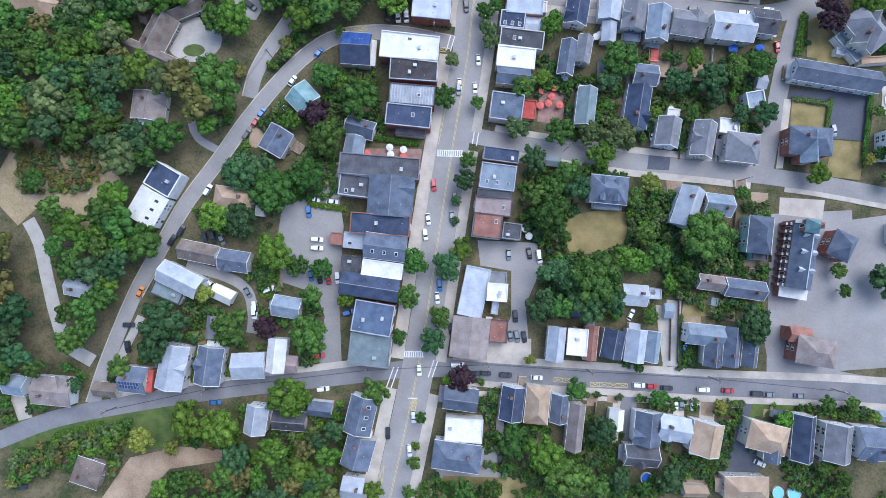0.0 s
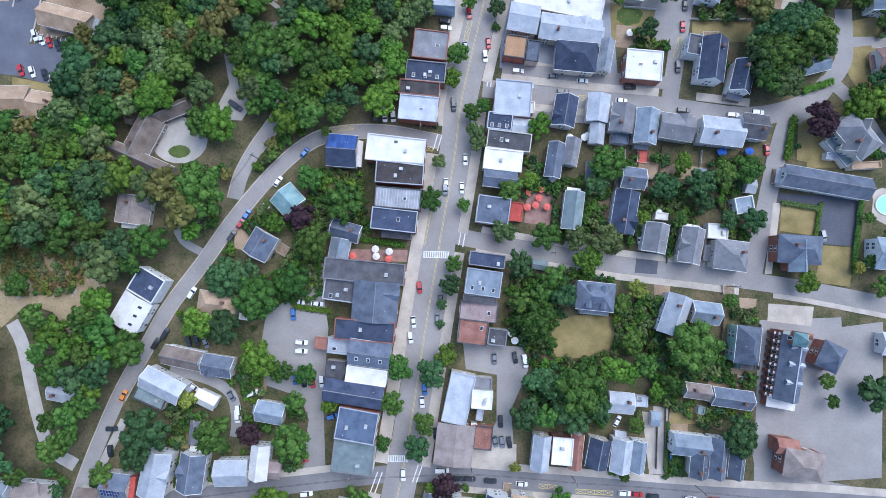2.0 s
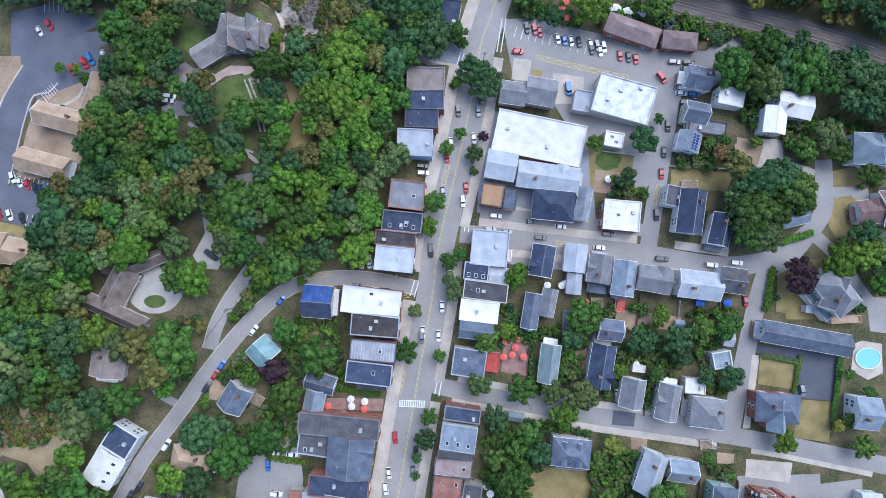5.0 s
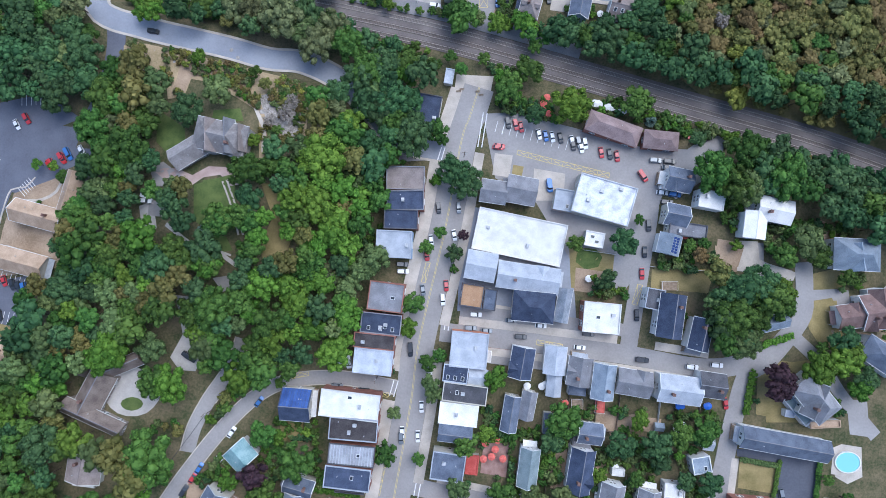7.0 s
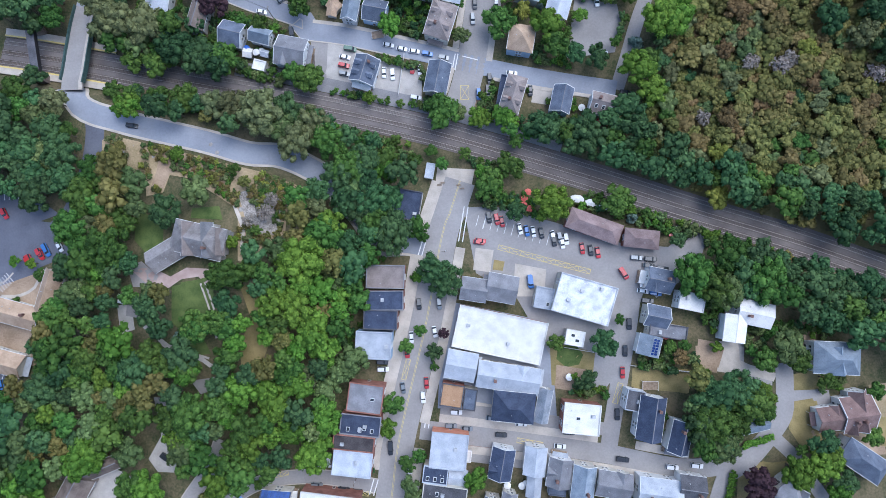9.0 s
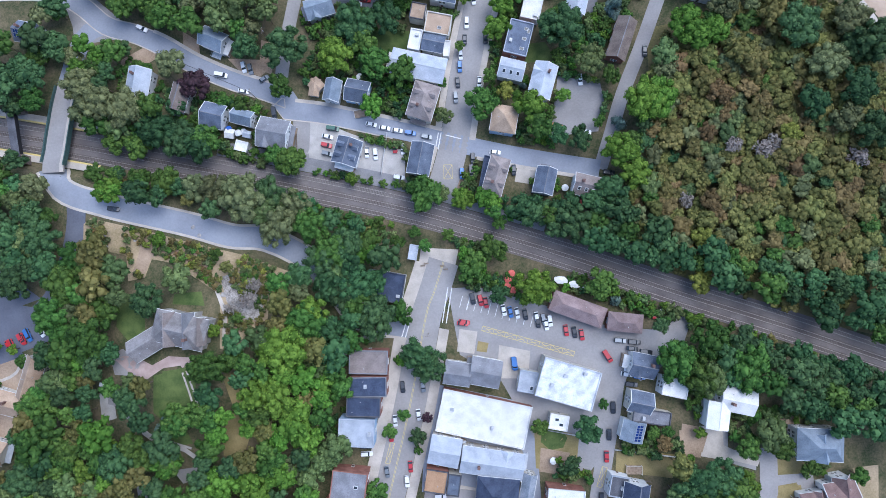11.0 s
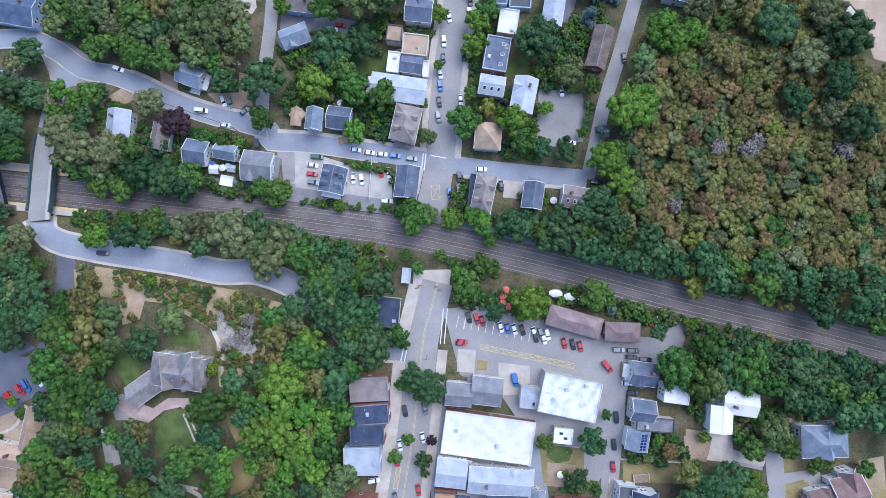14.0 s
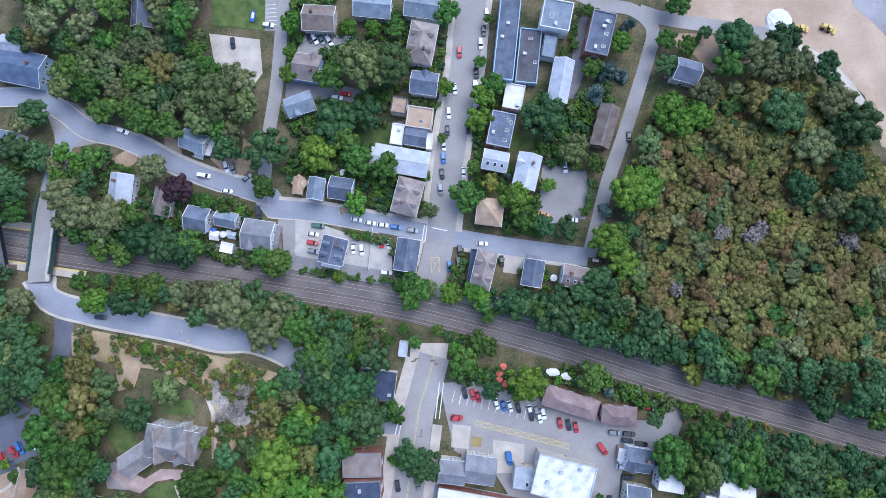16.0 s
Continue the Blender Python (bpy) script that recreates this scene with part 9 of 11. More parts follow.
car(135.4, -49.7, -3, "grey", "s")
car(88.8, -53.0, -87, "white", "s")
car(90.9, -53.4, -87, "grey", "s")
car(95.1, -53.2, -85, "white", "u")
car(105.0, -53.9, -90, "dark", "u")
car(119.6, -75.0, -25, "white", "s")
car(158.4, -55.7, -87, "dark", "u")
car(92.5, -32.7, -85, "blue", "u")
car(72.4, -19.2, 62, "white", "s")
car(-21.2, -64.7, -90, "dark", "u")
car(-12.8, -71.3, -87, "white", "u")
car(-11.3, -58.6, -87, "white", "u")
car(16.1, -55.5, -85, "dark", "u")
car(21.9, -74.3, -87, "dark", "s")
car(6.6, 72.0, -88, "white", "s")
car(12.8, 70.5, -88, "white", "s")
car(14.1, 81.9, -88, "white", "s")
car(6.2, 69.7, -88, "grey", "u")
car(17.0, 97.9, -88, "white", "u")
car(9.3, 103.7, -85, "dark", "u")
car(-3.6, 31.2, -83, "red", "u")
car(-5.8, 17.8, -82, "white", "s")
car(-6.9, 11.8, -82, "white", "u")
car(4.6, 25.8, -87, "dark", "u")
car(3.5, 18.7, -87, "grey", "s")
car(-1.3, -8.0, -85, "blue", "u")
car(-2.2, -12.9, -85, "white", "s")
car(3.0, -24.8, -85, "dark", "s")
car(-48.9, 9.8, -5, "white", "u")
car(-48.9, 6.5, -3, "white", "u")
car(-52.3, 20.6, -85, "blue", "u")
car(-44.7, 34.0, -88, "dark", "u")
car(-50.2, 25.3, -5, "white", "s")
car(-43.2, 24.6, -5, "white", "s")
car(-51.1, -4.2, -85, "blue", "s")
car(-47.7, -5.1, -85, "dark", "u")
car(-44.5, -5.5, -82, "red", "s")
car(-40.9, -5.1, -85, "white", "u")
car(-36.5, -18.4, 16, "blue", "u")
car(-47.9, -35.0, 5, "red", "u")
car(25.6, 3.9, -87, "grey", "s")
car(33.6, 4.4, -80, "dark", "s")
car(37.4, 3.1, -80, "white", "v")
car(28.0, -20.0, -87, "dark", "u")
car(26.0, -27.6, -79, "grey", "s")
car(28.6, -27.8, -80, "grey", "u")
car(31.4, -27.9, -80, "dark", "s")
car(82.1, 50.9, -88, "white", "s")
car(-21.3, 99.8, -87, "dark", "u")
car(-18.1, 99.5, -85, "white", "v")
car(-14.7, 99.5, -85, "white", "v")
car(100.4, 101.7, -8, "dark", "u")
car(119.1, 99.3, -8, "white", "s")
car(128.2, 100.4, -5, "white", "u")
car(131.5, 85.7, -82, "red", "s")
car(151.6, 51.9, -79, "grey", "u")
car(-62.6, 62.0, -49, "white", "s")
car(-61.4, 44.8, -61, "dark", "u")
car(-74.8, 101.0, -39, "dark", "u")
car(-158.8, -83.7, 0, "dark", "u")
car(-160.9, 132.2, -71, "white", "u")
car(-157.9, 130.3, -71, "white", "s")
car(-154.7, 129.3, -70, "red", "s")
car(-151.0, 127.9, -71, "dark", "u")
car(-148.6, 127.2, -71, "dark", "s")
car(-146.0, 126.5, -71, "blue", "u")
car(-165.4, 117.4, -71, "red", "u")
car(-160.6, 116.7, -69, "white", "u")
car(-155.3, 115.5, -71, "dark", "u")
car(-137.0, 176.8, -61, "red", "u")
car(-132.1, 179.0, -61, "red", "s")
car(-130.0, 181.2, -59, "blue", "u")
car(-169.3, 149.8, -81, "white", "v")
car(-76.0, 101.7, -39, "dark", "u")
car(-92.4, 162.9, -11, "white", "v")
car(5.6, 137.9, -2, "dark", "u")
car(5.9, 135.1, 0, "white", "u")
car(19.7, 160.8, -83, "dark", "u")
car(27.9, 161.0, -83, "grey", "u")
car(26.2, 149.8, -80, "white", "s")
car(15.3, 141.7, -83, "red", "u")
car(16.9, 147.6, -85, "white", "s")
car(23.2, 129.6, -85, "red", "s")
car(21.9, 124.0, -85, "white", "u")
car(13.9, 127.7, -80, "grey", "s")
car(9.4, 104.7, -85, "dark", "u")
car(17.1, 96.4, -85, "white", "u")
car(35.2, 118.2, -2, "white", "u")
car(49.3, 116.1, -2, "grey", "s")
car(61.0, 114.1, -3, "white", "s")
car(33.2, 112.9, -2, "grey", "u")
car(39.5, 111.8, -2, "grey", "s")
car(53.1, 109.7, -3, "dark", "u")
car(79.6, 111.3, -3, "dark", "u")
car(76.2, 105.9, -5, "white", "s")
car(100.0, 101.7, -3, "dark", "u")
car(118.9, 99.5, -5, "white", "u")
car(102.8, 154.3, -88, "dark", "u")
car(101.2, 143.8, -90, "dark", "s")
car(100.2, 135.3, -88, "red", "s")
car(98.2, 119.0, -88, "dark", "u")
car(101.1, 174.1, -57, "red", "v")
car(108.2, 167.3, -8, "white", "s")
car(112.8, 166.5, -8, "blue", "u")
car(110.5, 177.3, -8, "dark", "s")
car(115.7, 176.1, -8, "dark", "u")
car(85.2, 183.9, -81, "red", "s")
car(88.5, 183.2, -81, "dark", "s")
car(91.3, 182.3, -81, "red", "s")
car(77.4, 186.0, -81, "white", "s")
car(74.1, 186.9, -81, "dark", "s")
car(-19.2, 89.8, -5, "grey", "u")
car(-8.7, 88.1, -5, "dark", "u")
car(-3.5, 87.2, -5, "dark", "u")
car(43.8, 186.1, -7, "red", "s")
car(64.4, 170.5, -83, "blue", "v")
car(-21.9, 99.2, -85, "dark", "u")
car(-18.1, 99.2, -85, "white", "v")
car(-14.8, 99.3, -85, "white", "v")
car(47.8, 196.2, -78, "dark", "u")
car(51.0, 195.5, -77, "red", "u")
car(53.1, 194.6, -78, "red", "s")
car(60.4, 191.6, -77, "white", "s")
car(63.1, 190.9, -77, "blue", "s")
car(65.8, 190.5, -78, "white", "s")
car(69.0, 190.0, -78, "dark", "s")
car(73.7, 188.8, -77, "white", "s")
car(76.4, 188.1, -77, "grey", "u")
car(78.9, 187.6, -80, "white", "u")
car(44.4, 186.7, -8, "red", "s")
car(64.8, 170.2, -83, "blue", "v")
car(119.4, 191.1, -85, "red", "s")
car(121.7, 190.3, -85, "white", "u")
car(124.7, 188.1, 41, "dark", "u")
car(111.4, 179.8, -5, "dark", "u")
car(106.1, 180.3, -5, "grey", "u")
car(109.1, 169.2, -6, "white", "u")
car(113.2, 168.5, -6, "blue", "u")
car(109.9, 163.5, -6, "dark", "u")
car(-152.8, 193.1, -62, "white", "s")
car(-148.5, 195.4, -60, "red", "u")
car(-124.0, 182.2, -58, "white", "s")
car(-129.5, 180.4, -60, "blue", "u")
car(-132.7, 179.3, -59, "red", "u")
car(-138.1, 176.6, -60, "red", "s")
car(29.0, 166.3, -83, "dark", "u")
car(-93.0, 161.2, -4, "white", "u")
car(-48.0, 291.6, -75, "white", "u")
car(-45.2, 290.8, -75, "grey", "u")
car(-57.2, 288.3, -10, "white", "v")
car(-47.7, 281.5, -10, "white", "s")
car(5.5, 267.9, -10, "white", "s")
car(11.1, 266.4, -10, "white", "s")
car(16.3, 265.4, -7, "white", "s")
car(21.8, 264.4, -10, "blue", "u")
car(28.6, 262.8, -10, "grey", "u")
car(-12.5, 262.6, -12, "white", "s")
car(-12.8, 259.0, -12, "red", "u")
car(-12.4, 255.5, -12, "grey", "u")
car(7.4, 255.4, -85, "white", "u")
car(15.5, 258.2, -88, "red", "u")
car(18.7, 257.6, -88, "white", "s")
car(17.3, 246.0, -10, "white", "u")
car(3.9, 256.2, -88, "white", "s")
car(-10.3, 266.0, -8, "green", "v")
car(-34.8, 272.1, -80, "dark", "v")
car(43.2, 247.5, -88, "blue", "u")
car(47.7, 253.9, -85, "dark", "u")
car(47.1, 248.5, -85, "dark", "v")
car(56.9, 256.5, -5, "white", "s")
car(64.6, 249.1, -88, "dark", "s")
car(44.9, 311.1, -90, "white", "u")
car(44.1, 303.9, -90, "dark", "s")
car(42.4, 297.7, -85, "white", "s")
car(42.1, 292.4, -88, "blue", "u")
car(41.3, 285.8, -85, "dark", "s")
car(40.5, 279.4, -85, "grey", "u")
car(50.3, 286.1, -90, "white", "s")
car(52.8, 304.5, -90, "dark", "u")
car(47.8, 321.2, -85, "white", "s")
car(56.8, 321.3, -88, "white", "u")
car(94.0, 264.9, -8, "white", "s")
car(82.6, 267.5, -18, "orange", "s")
car(106.3, 296.1, -8, "dark", "u")
car(117.7, 297.8, -90, "dark", "s")
car(103.2, 248.0, -8, "dark", "u")
car(-1.4, 319.3, -7, "white", "u")
car(2.3, 320.8, -7, "red", "u")
car(91.8, 286.6, -83, "white", "u")
car(-97.1, 231.5, -7, "dark", "u")
car(-45.1, 344.3, -85, "dark", "u")
car(-29.9, 351.6, -7, "white", "u")
car(-12.7, 345.3, -62, "dark", "s")
car(-10.4, 344.7, -62, "white", "u")
car(-7.5, 344.3, -62, "grey", "s")
car(-4.3, 343.7, -60, "white", "u")
car(4.1, 342.9, -50, "white", "s")
car(50.2, 336.7, -90, "red", "u")
car(56.9, 327.5, -88, "dark", "u")
car(56.2, 322.2, -90, "white", "u")
car(59.2, 339.9, -88, "white", "u")
car(62.2, 352.6, -88, "white", "u")
car(60.7, 345.4, -90, "dark", "u")
car(47.7, 321.2, -85, "white", "s")
car(-91.2, 308.1, -24, "white", "u")
car(-39.5, 286.8, 34, "grey", "s")
car(-67.5, -9.6, 19, "white", "v")
car(-72.4, -16.6, -85, "white", "v")
car(-115.5, -10.4, 67, "orange", "s")


# ---------------------------------------------------------------- single trees
tree(-103.1, 48.2, 7.5, "g")
tree(-125.5, 52.7, 7.5, "g")
tree(-138.4, 48.8, 5.8, "g")
tree(-122.2, 26.0, 6.2, "b")
tree(-153.3, 31.6, 4.5, "g")
tree(-111.0, 8.3, 7.6, "g")
tree(-138.3, 14.6, 6.7, "b")
tree(-136.9, -0.0, 6.7, "g")
tree(-124.5, 70.0, 8.9, "d")
tree(-83.6, 67.1, 11.0, "g")
tree(-84.7, 93.5, 6.7, "g")
tree(-40.2, 91.7, 2.3, "g")
tree(-46.2, 72.7, 5.5, "g")
tree(-32.3, 63.6, 8.3, "g")
tree(-40.2, 71.0, 3.7, "b")
tree(-48.2, 57.7, 5.9, "p")
tree(-43.5, 48.9, 7.7, "g")
tree(-58.1, 55.3, 4.1, "b")
tree(-75.3, 34.9, 8.0, "d")
tree(-63.7, 27.4, 9.0, "g")
tree(-51.8, 33.2, 7.7, "g")
tree(-68.8, 36.2, 6.3, "d")
tree(-86.2, 17.8, 5.8, "b")
tree(-75.6, 16.7, 6.7, "d")
tree(-62.9, 5.2, 7.6, "b")
tree(-55.2, -0.2, 4.5, "g")
tree(-46.2, -1.4, 4.5, "g")
tree(-49.8, -11.8, 4.5, "g")
tree(-50.0, -26.1, 8.1, "g")
tree(-36.9, -13.0, 3.4, "b")
tree(-102.5, -21.8, 9.8, "d")
tree(-107.3, -31.4, 5.8, "d")
tree(-79.2, -22.7, 7.2, "g")
tree(-66.4, -23.3, 4.9, "p")
tree(-89.7, -10.7, 4.0, "y")
tree(-119.9, -37.7, 4.9, "g")
tree(-56.9, -48.8, 8.6, "b")
tree(-25.2, -47.7, 5.4, "g")
tree(-137.3, -44.7, 3.1, "d")
tree(-92.7, -56.8, 8.1, "b")
tree(-81.6, -60.2, 7.6, "b")
tree(-111.2, -64.6, 5.4, "y")
tree(-101.2, -67.9, 3.1, "y")
tree(-10.5, 1.0, 5.4, "g")
tree(1.3, -0.1, 5.9, "d")
tree(-13.3, -11.9, 5.0, "g")
tree(-1.3, -19.4, 4.5, "g")
tree(-3.8, -28.5, 5.4, "d")
tree(-16.7, -27.1, 3.2, "g")
tree(7.1, 6.3, 4.5, "b")
tree(9.6, 40.4, 3.6, "g")
tree(8.3, 32.6, 4.5, "d")
tree(4.7, 16.9, 2.0, "d")
tree(5.2, 24.9, 2.3, "d")
tree(-8.3, -58.0, 2.5, "g")
tree(-10.6, -69.4, 1.8, "b")
tree(-11.1, -74.6, 2.9, "g")
tree(-26.1, -84.1, 4.1, "b")
tree(-13.1, -85.5, 2.7, "g")
tree(0.4, 65.3, 5.1, "g")
tree(3.9, 80.6, 3.0, "o")
tree(17.8, 92.0, 4.2, "o")
tree(13.6, 63.3, 2.8, "g")
tree(20.9, 102.7, 3.2, "g")
tree(31.3, 69.9, 5.1, "g")
tree(38.7, 73.4, 3.7, "b")
tree(44.8, 51.5, 5.9, "g")
tree(28.6, 52.7, 5.0, "o")
tree(56.8, 50.5, 5.0, "o")
tree(67.0, 50.3, 6.8, "o")
tree(60.6, 41.9, 5.9, "b")
tree(34.9, 40.4, 5.5, "d")
tree(43.2, 27.1, 5.9, "g")
tree(41.1, 19.3, 8.6, "g")
tree(47.7, 34.7, 5.5, "g")
tree(56.4, -5.2, 10.4, "g")
tree(47.7, -4.3, 7.7, "d")
tree(37.2, -14.8, 6.8, "d")
tree(53.7, -14.8, 8.1, "d")
tree(76.9, 11.8, 5.0, "g")
tree(78.9, 31.6, 4.1, "y")
tree(73.4, 26.0, 4.1, "g")
tree(68.6, 79.7, 7.8, "g")
tree(64.0, 70.9, 5.1, "d")
tree(89.4, 70.4, 5.9, "d")
tree(103.0, 71.5, 6.4, "d")
tree(97.5, 79.7, 4.1, "b")
tree(112.0, 75.8, 5.5, "g")
tree(120.3, 76.7, 5.9, "g")
tree(113.7, 57.9, 4.1, "d")
tree(122.8, 57.6, 5.0, "d")
tree(96.0, 58.1, 3.6, "g")
tree(104.6, 64.7, 4.6, "d")
tree(82.3, 58.4, 3.2, "b")
tree(97.6, 10.8, 10.4, "g")
tree(113.7, 27.0, 3.2, "g")
tree(141.5, 34.5, 4.9, "b")
tree(148.3, 93.2, 5.9, "p")
tree(162.1, 40.0, 2.7, "y")
tree(167.1, 58.8, 2.3, "g")
tree(114.4, -21.8, 7.6, "d")
tree(91.4, -3.3, 4.5, "g")
tree(85.6, -6.6, 3.2, "b")
tree(77.8, -19.3, 3.6, "g")
tree(162.8, -4.3, 4.9, "d")
tree(148.3, -2.3, 3.1, "g")
tree(150.4, -9.7, 2.7, "g")
tree(6.6, -42.9, 5.4, "p")
tree(1.3, -44.0, 2.3, "b")
tree(14.3, -45.0, 1.8, "g")
tree(26.4, -65.0, 6.8, "g")
tree(37.6, -69.6, 8.1, "b")
tree(45.7, -78.5, 8.6, "g")
tree(58.8, -61.9, 5.9, "d")
tree(49.9, -46.7, 4.5, "g")
tree(80.5, -49.7, 3.6, "g")
tree(65.1, -79.5, 5.0, "d")
tree(84.3, -77.9, 5.8, "d")
tree(57.6, -81.5, 5.4, "g")
tree(126.5, -57.6, 4.0, "b")
tree(142.7, -51.5, 3.1, "g")
tree(152.3, -51.5, 2.7, "g")
tree(140.8, -75.1, 3.1, "g")
tree(160.6, -56.8, 2.2, "b")
tree(146.5, -79.0, 3.6, "g")
tree(7.6, -84.3, 5.0, "g")
tree(18.1, -84.0, 4.5, "g")
tree(74.8, -83.2, 3.2, "g")
tree(103.5, -52.9, 3.1, "y")
tree(33.1, -36.0, 2.3, "y")
tree(46.8, 10.6, 2.7, "g")
tree(70.4, -38.0, 1.8, "g")
tree(73.8, -38.5, 2.3, "g")
tree(30.6, 170.3, 7.6, "d")
tree(18.3, 171.7, 2.1, "g")
tree(15.1, 144.5, 3.3, "g")
tree(20.7, 150.7, 2.8, "g")
tree(26.3, 142.6, 3.8, "d")
tree(29.8, 149.8, 2.4, "p")
tree(26.2, 136.4, 1.9, "g")
tree(10.9, 122.7, 4.7, "g")
tree(8.7, 113.2, 4.2, "b")
tree(-17.2, 106.8, 6.5, "b")
tree(16.5, 99.9, 3.7, "g")
tree(18.8, 87.8, 3.7, "o")
tree(42.8, 94.5, 5.1, "b")
tree(-3.7, 162.6, 5.6, "g")
tree(-15.9, 120.7, 6.9, "g")
tree(-9.8, 135.0, 5.5, "o")
tree(-20.2, 148.1, 6.8, "b")
tree(-12.4, 169.7, 6.0, "o")
tree(-32.6, 125.3, 6.8, "b")
tree(-42.9, 116.5, 8.1, "g")
tree(-53.0, 123.5, 6.7, "g")
tree(-24.4, 131.0, 6.3, "b")
tree(-104.2, 141.4, 6.8, "g")
tree(-64.8, 143.4, 6.6, "d")
tree(-89.3, 136.2, 7.2, "g")
tree(-104.5, 125.4, 6.4, "o")
tree(-122.0, 127.8, 7.8, "d")
tree(-116.2, 174.1, 6.0, "d")
tree(-108.2, 159.7, 5.5, "d")
tree(-85.4, 140.3, 5.4, "b")
tree(-64.5, 110.1, 5.8, "g")
tree(-101.9, 105.6, 7.7, "b")
tree(-78.4, 92.9, 7.6, "b")
tree(-60.2, 103.8, 6.8, "g")
tree(-138.2, 85.8, 6.8, "g")
tree(136.1, 168.0, 8.1, "o")
tree(125.6, 175.5, 7.7, "g")
tree(149.3, 172.3, 9.0, "g")
tree(128.0, 130.2, 8.1, "d")
tree(126.1, 118.7, 8.1, "d")
tree(140.0, 131.1, 8.1, "d")
tree(148.6, 129.1, 5.8, "b")
tree(134.1, 110.2, 6.3, "d")
tree(120.0, 142.6, 3.2, "rust")
tree(121.6, 146.8, 2.9, "g")
tree(116.4, 146.2, 2.9, "g")
tree(91.6, 147.3, 6.0, "d")
tree(85.4, 132.9, 4.6, "d")
tree(74.1, 147.0, 3.7, "g")
tree(157.7, 148.2, 6.7, "o")
tree(172.5, 110.7, 5.9, "d")
tree(174.7, 135.3, 4.5, "g")
tree(150.0, 142.8, 4.9, "g")
tree(147.9, 97.6, 5.9, "p")
tree(162.1, 101.8, 3.6, "g")
tree(98.1, 156.4, 2.3, "g")
tree(-48.8, 152.2, 5.3, "g")
tree(-60.8, 153.8, 6.1, "g")
tree(-67.9, 149.1, 3.9, "c")
tree(-49.0, 161.9, 5.7, "d")
tree(-63.3, 137.5, 5.3, "g")
tree(-141.9, 159.4, 2.1, "g")
tree(-140.9, 176.4, 2.3, "b")
tree(-96.0, 238.8, 5.2, "b")
tree(-115.8, 189.6, 6.1, "g")
tree(-24.1, 177.8, 10.0, "b")
tree(-16.7, 187.6, 8.4, "g")
tree(-42.5, 235.1, 10.5, "olive")
tree(-29.3, 224.1, 8.5, "olive")
tree(-21.2, 232.2, 7.2, "d")
tree(1.9, 202.1, 7.6, "d")
tree(6.0, 214.0, 6.2, "b")
tree(10.9, 190.9, 7.1, "d")
tree(-9.0, 201.7, 7.1, "d")
tree(-5.0, 214.7, 7.1, "d")
tree(20.9, 188.0, 2.9, "g")
tree(26.6, 174.5, 7.6, "d")
tree(19.2, 171.8, 2.4, "b")
tree(46.6, 207.6, 5.7, "g")
tree(48.9, 211.4, 5.3, "g")
tree(55.6, 216.1, 6.2, "g")
tree(71.7, 201.6, 8.5, "b")
tree(58.0, 198.7, 4.3, "d")
tree(97.2, 203.1, 7.0, "g")
tree(104.5, 196.2, 2.8, "c")
tree(44.4, 214.6, 3.3, "b")
tree(37.6, 222.1, 2.9, "g")
tree(23.8, 223.2, 2.9, "g")
tree(28.5, 217.4, 2.9, "g")
tree(-26.7, 251.5, 5.7, "g")
tree(-2.5, 244.7, 2.2, "b")
tree(26.1, 240.4, 6.2, "g")
tree(35.2, 238.6, 3.4, "o")
tree(44.4, 236.1, 4.3, "b")
tree(54.5, 235.8, 5.2, "b")
tree(123.9, 173.5, 9.1, "g")
tree(136.9, 182.3, 8.2, "g")
tree(132.3, 169.2, 7.7, "g")
tree(151.5, 175.8, 6.8, "g")
tree(-133.7, 175.5, 2.3, "b")
tree(-129.4, 170.9, 2.8, "g")
tree(106.1, 230.0, 7.0, "d")
tree(95.6, 234.9, 6.1, "d")
tree(84.4, 232.6, 7.1, "d")
tree(68.8, 232.9, 7.1, "d")
tree(62.6, 230.2, 3.3, "g")
tree(-123.8, 315.7, 6.3, "d")
tree(-63.4, 256.9, 7.2, "d")
tree(-73.0, 273.5, 4.3, "d")
tree(-65.4, 282.1, 6.7, "p")
tree(-75.9, 290.7, 6.2, "olive")
tree(-55.2, 274.3, 3.4, "g")
tree(-47.0, 274.0, 3.8, "g")
tree(-41.3, 272.8, 2.4, "b")
tree(-28.2, 296.7, 9.6, "d")
tree(-8.2, 294.1, 8.2, "b")
tree(-0.9, 307.5, 9.6, "d")
tree(11.4, 309.9, 7.7, "d")
tree(7.5, 291.6, 7.2, "g")
tree(18.7, 288.0, 6.2, "g")
tree(6.5, 273.9, 5.3, "b")
tree(3.0, 301.2, 6.3, "g")
tree(-30.6, 281.5, 5.3, "g")
tree(-25.0, 251.2, 6.2, "g")
tree(-32.2, 253.9, 4.8, "g")
tree(-1.9, 244.4, 2.9, "b")
tree(57.0, 306.5, 5.7, "b")
tree(63.3, 320.6, 5.3, "g")
tree(44.9, 320.9, 2.9, "g")
tree(41.9, 299.8, 2.4, "g")
tree(51.5, 275.1, 7.2, "g")
tree(54.3, 287.3, 3.3, "g")
tree(69.5, 274.5, 7.1, "b")
tree(73.8, 266.3, 6.2, "g")
tree(60.9, 281.1, 3.8, "y")
tree(68.1, 283.5, 2.4, "c")
tree(82.6, 305.3, 9.5, "d")
tree(93.8, 292.7, 6.6, "o")
tree(78.9, 309.1, 5.2, "g")
tree(81.8, 262.7, 4.7, "d")
tree(90.6, 261.2, 5.2, "d")
tree(98.2, 268.0, 2.4, "g")
tree(103.0, 287.0, 4.2, "g")
tree(35.4, 270.4, 3.8, "o")
tree(114.2, 275.2, 8.9, "b")
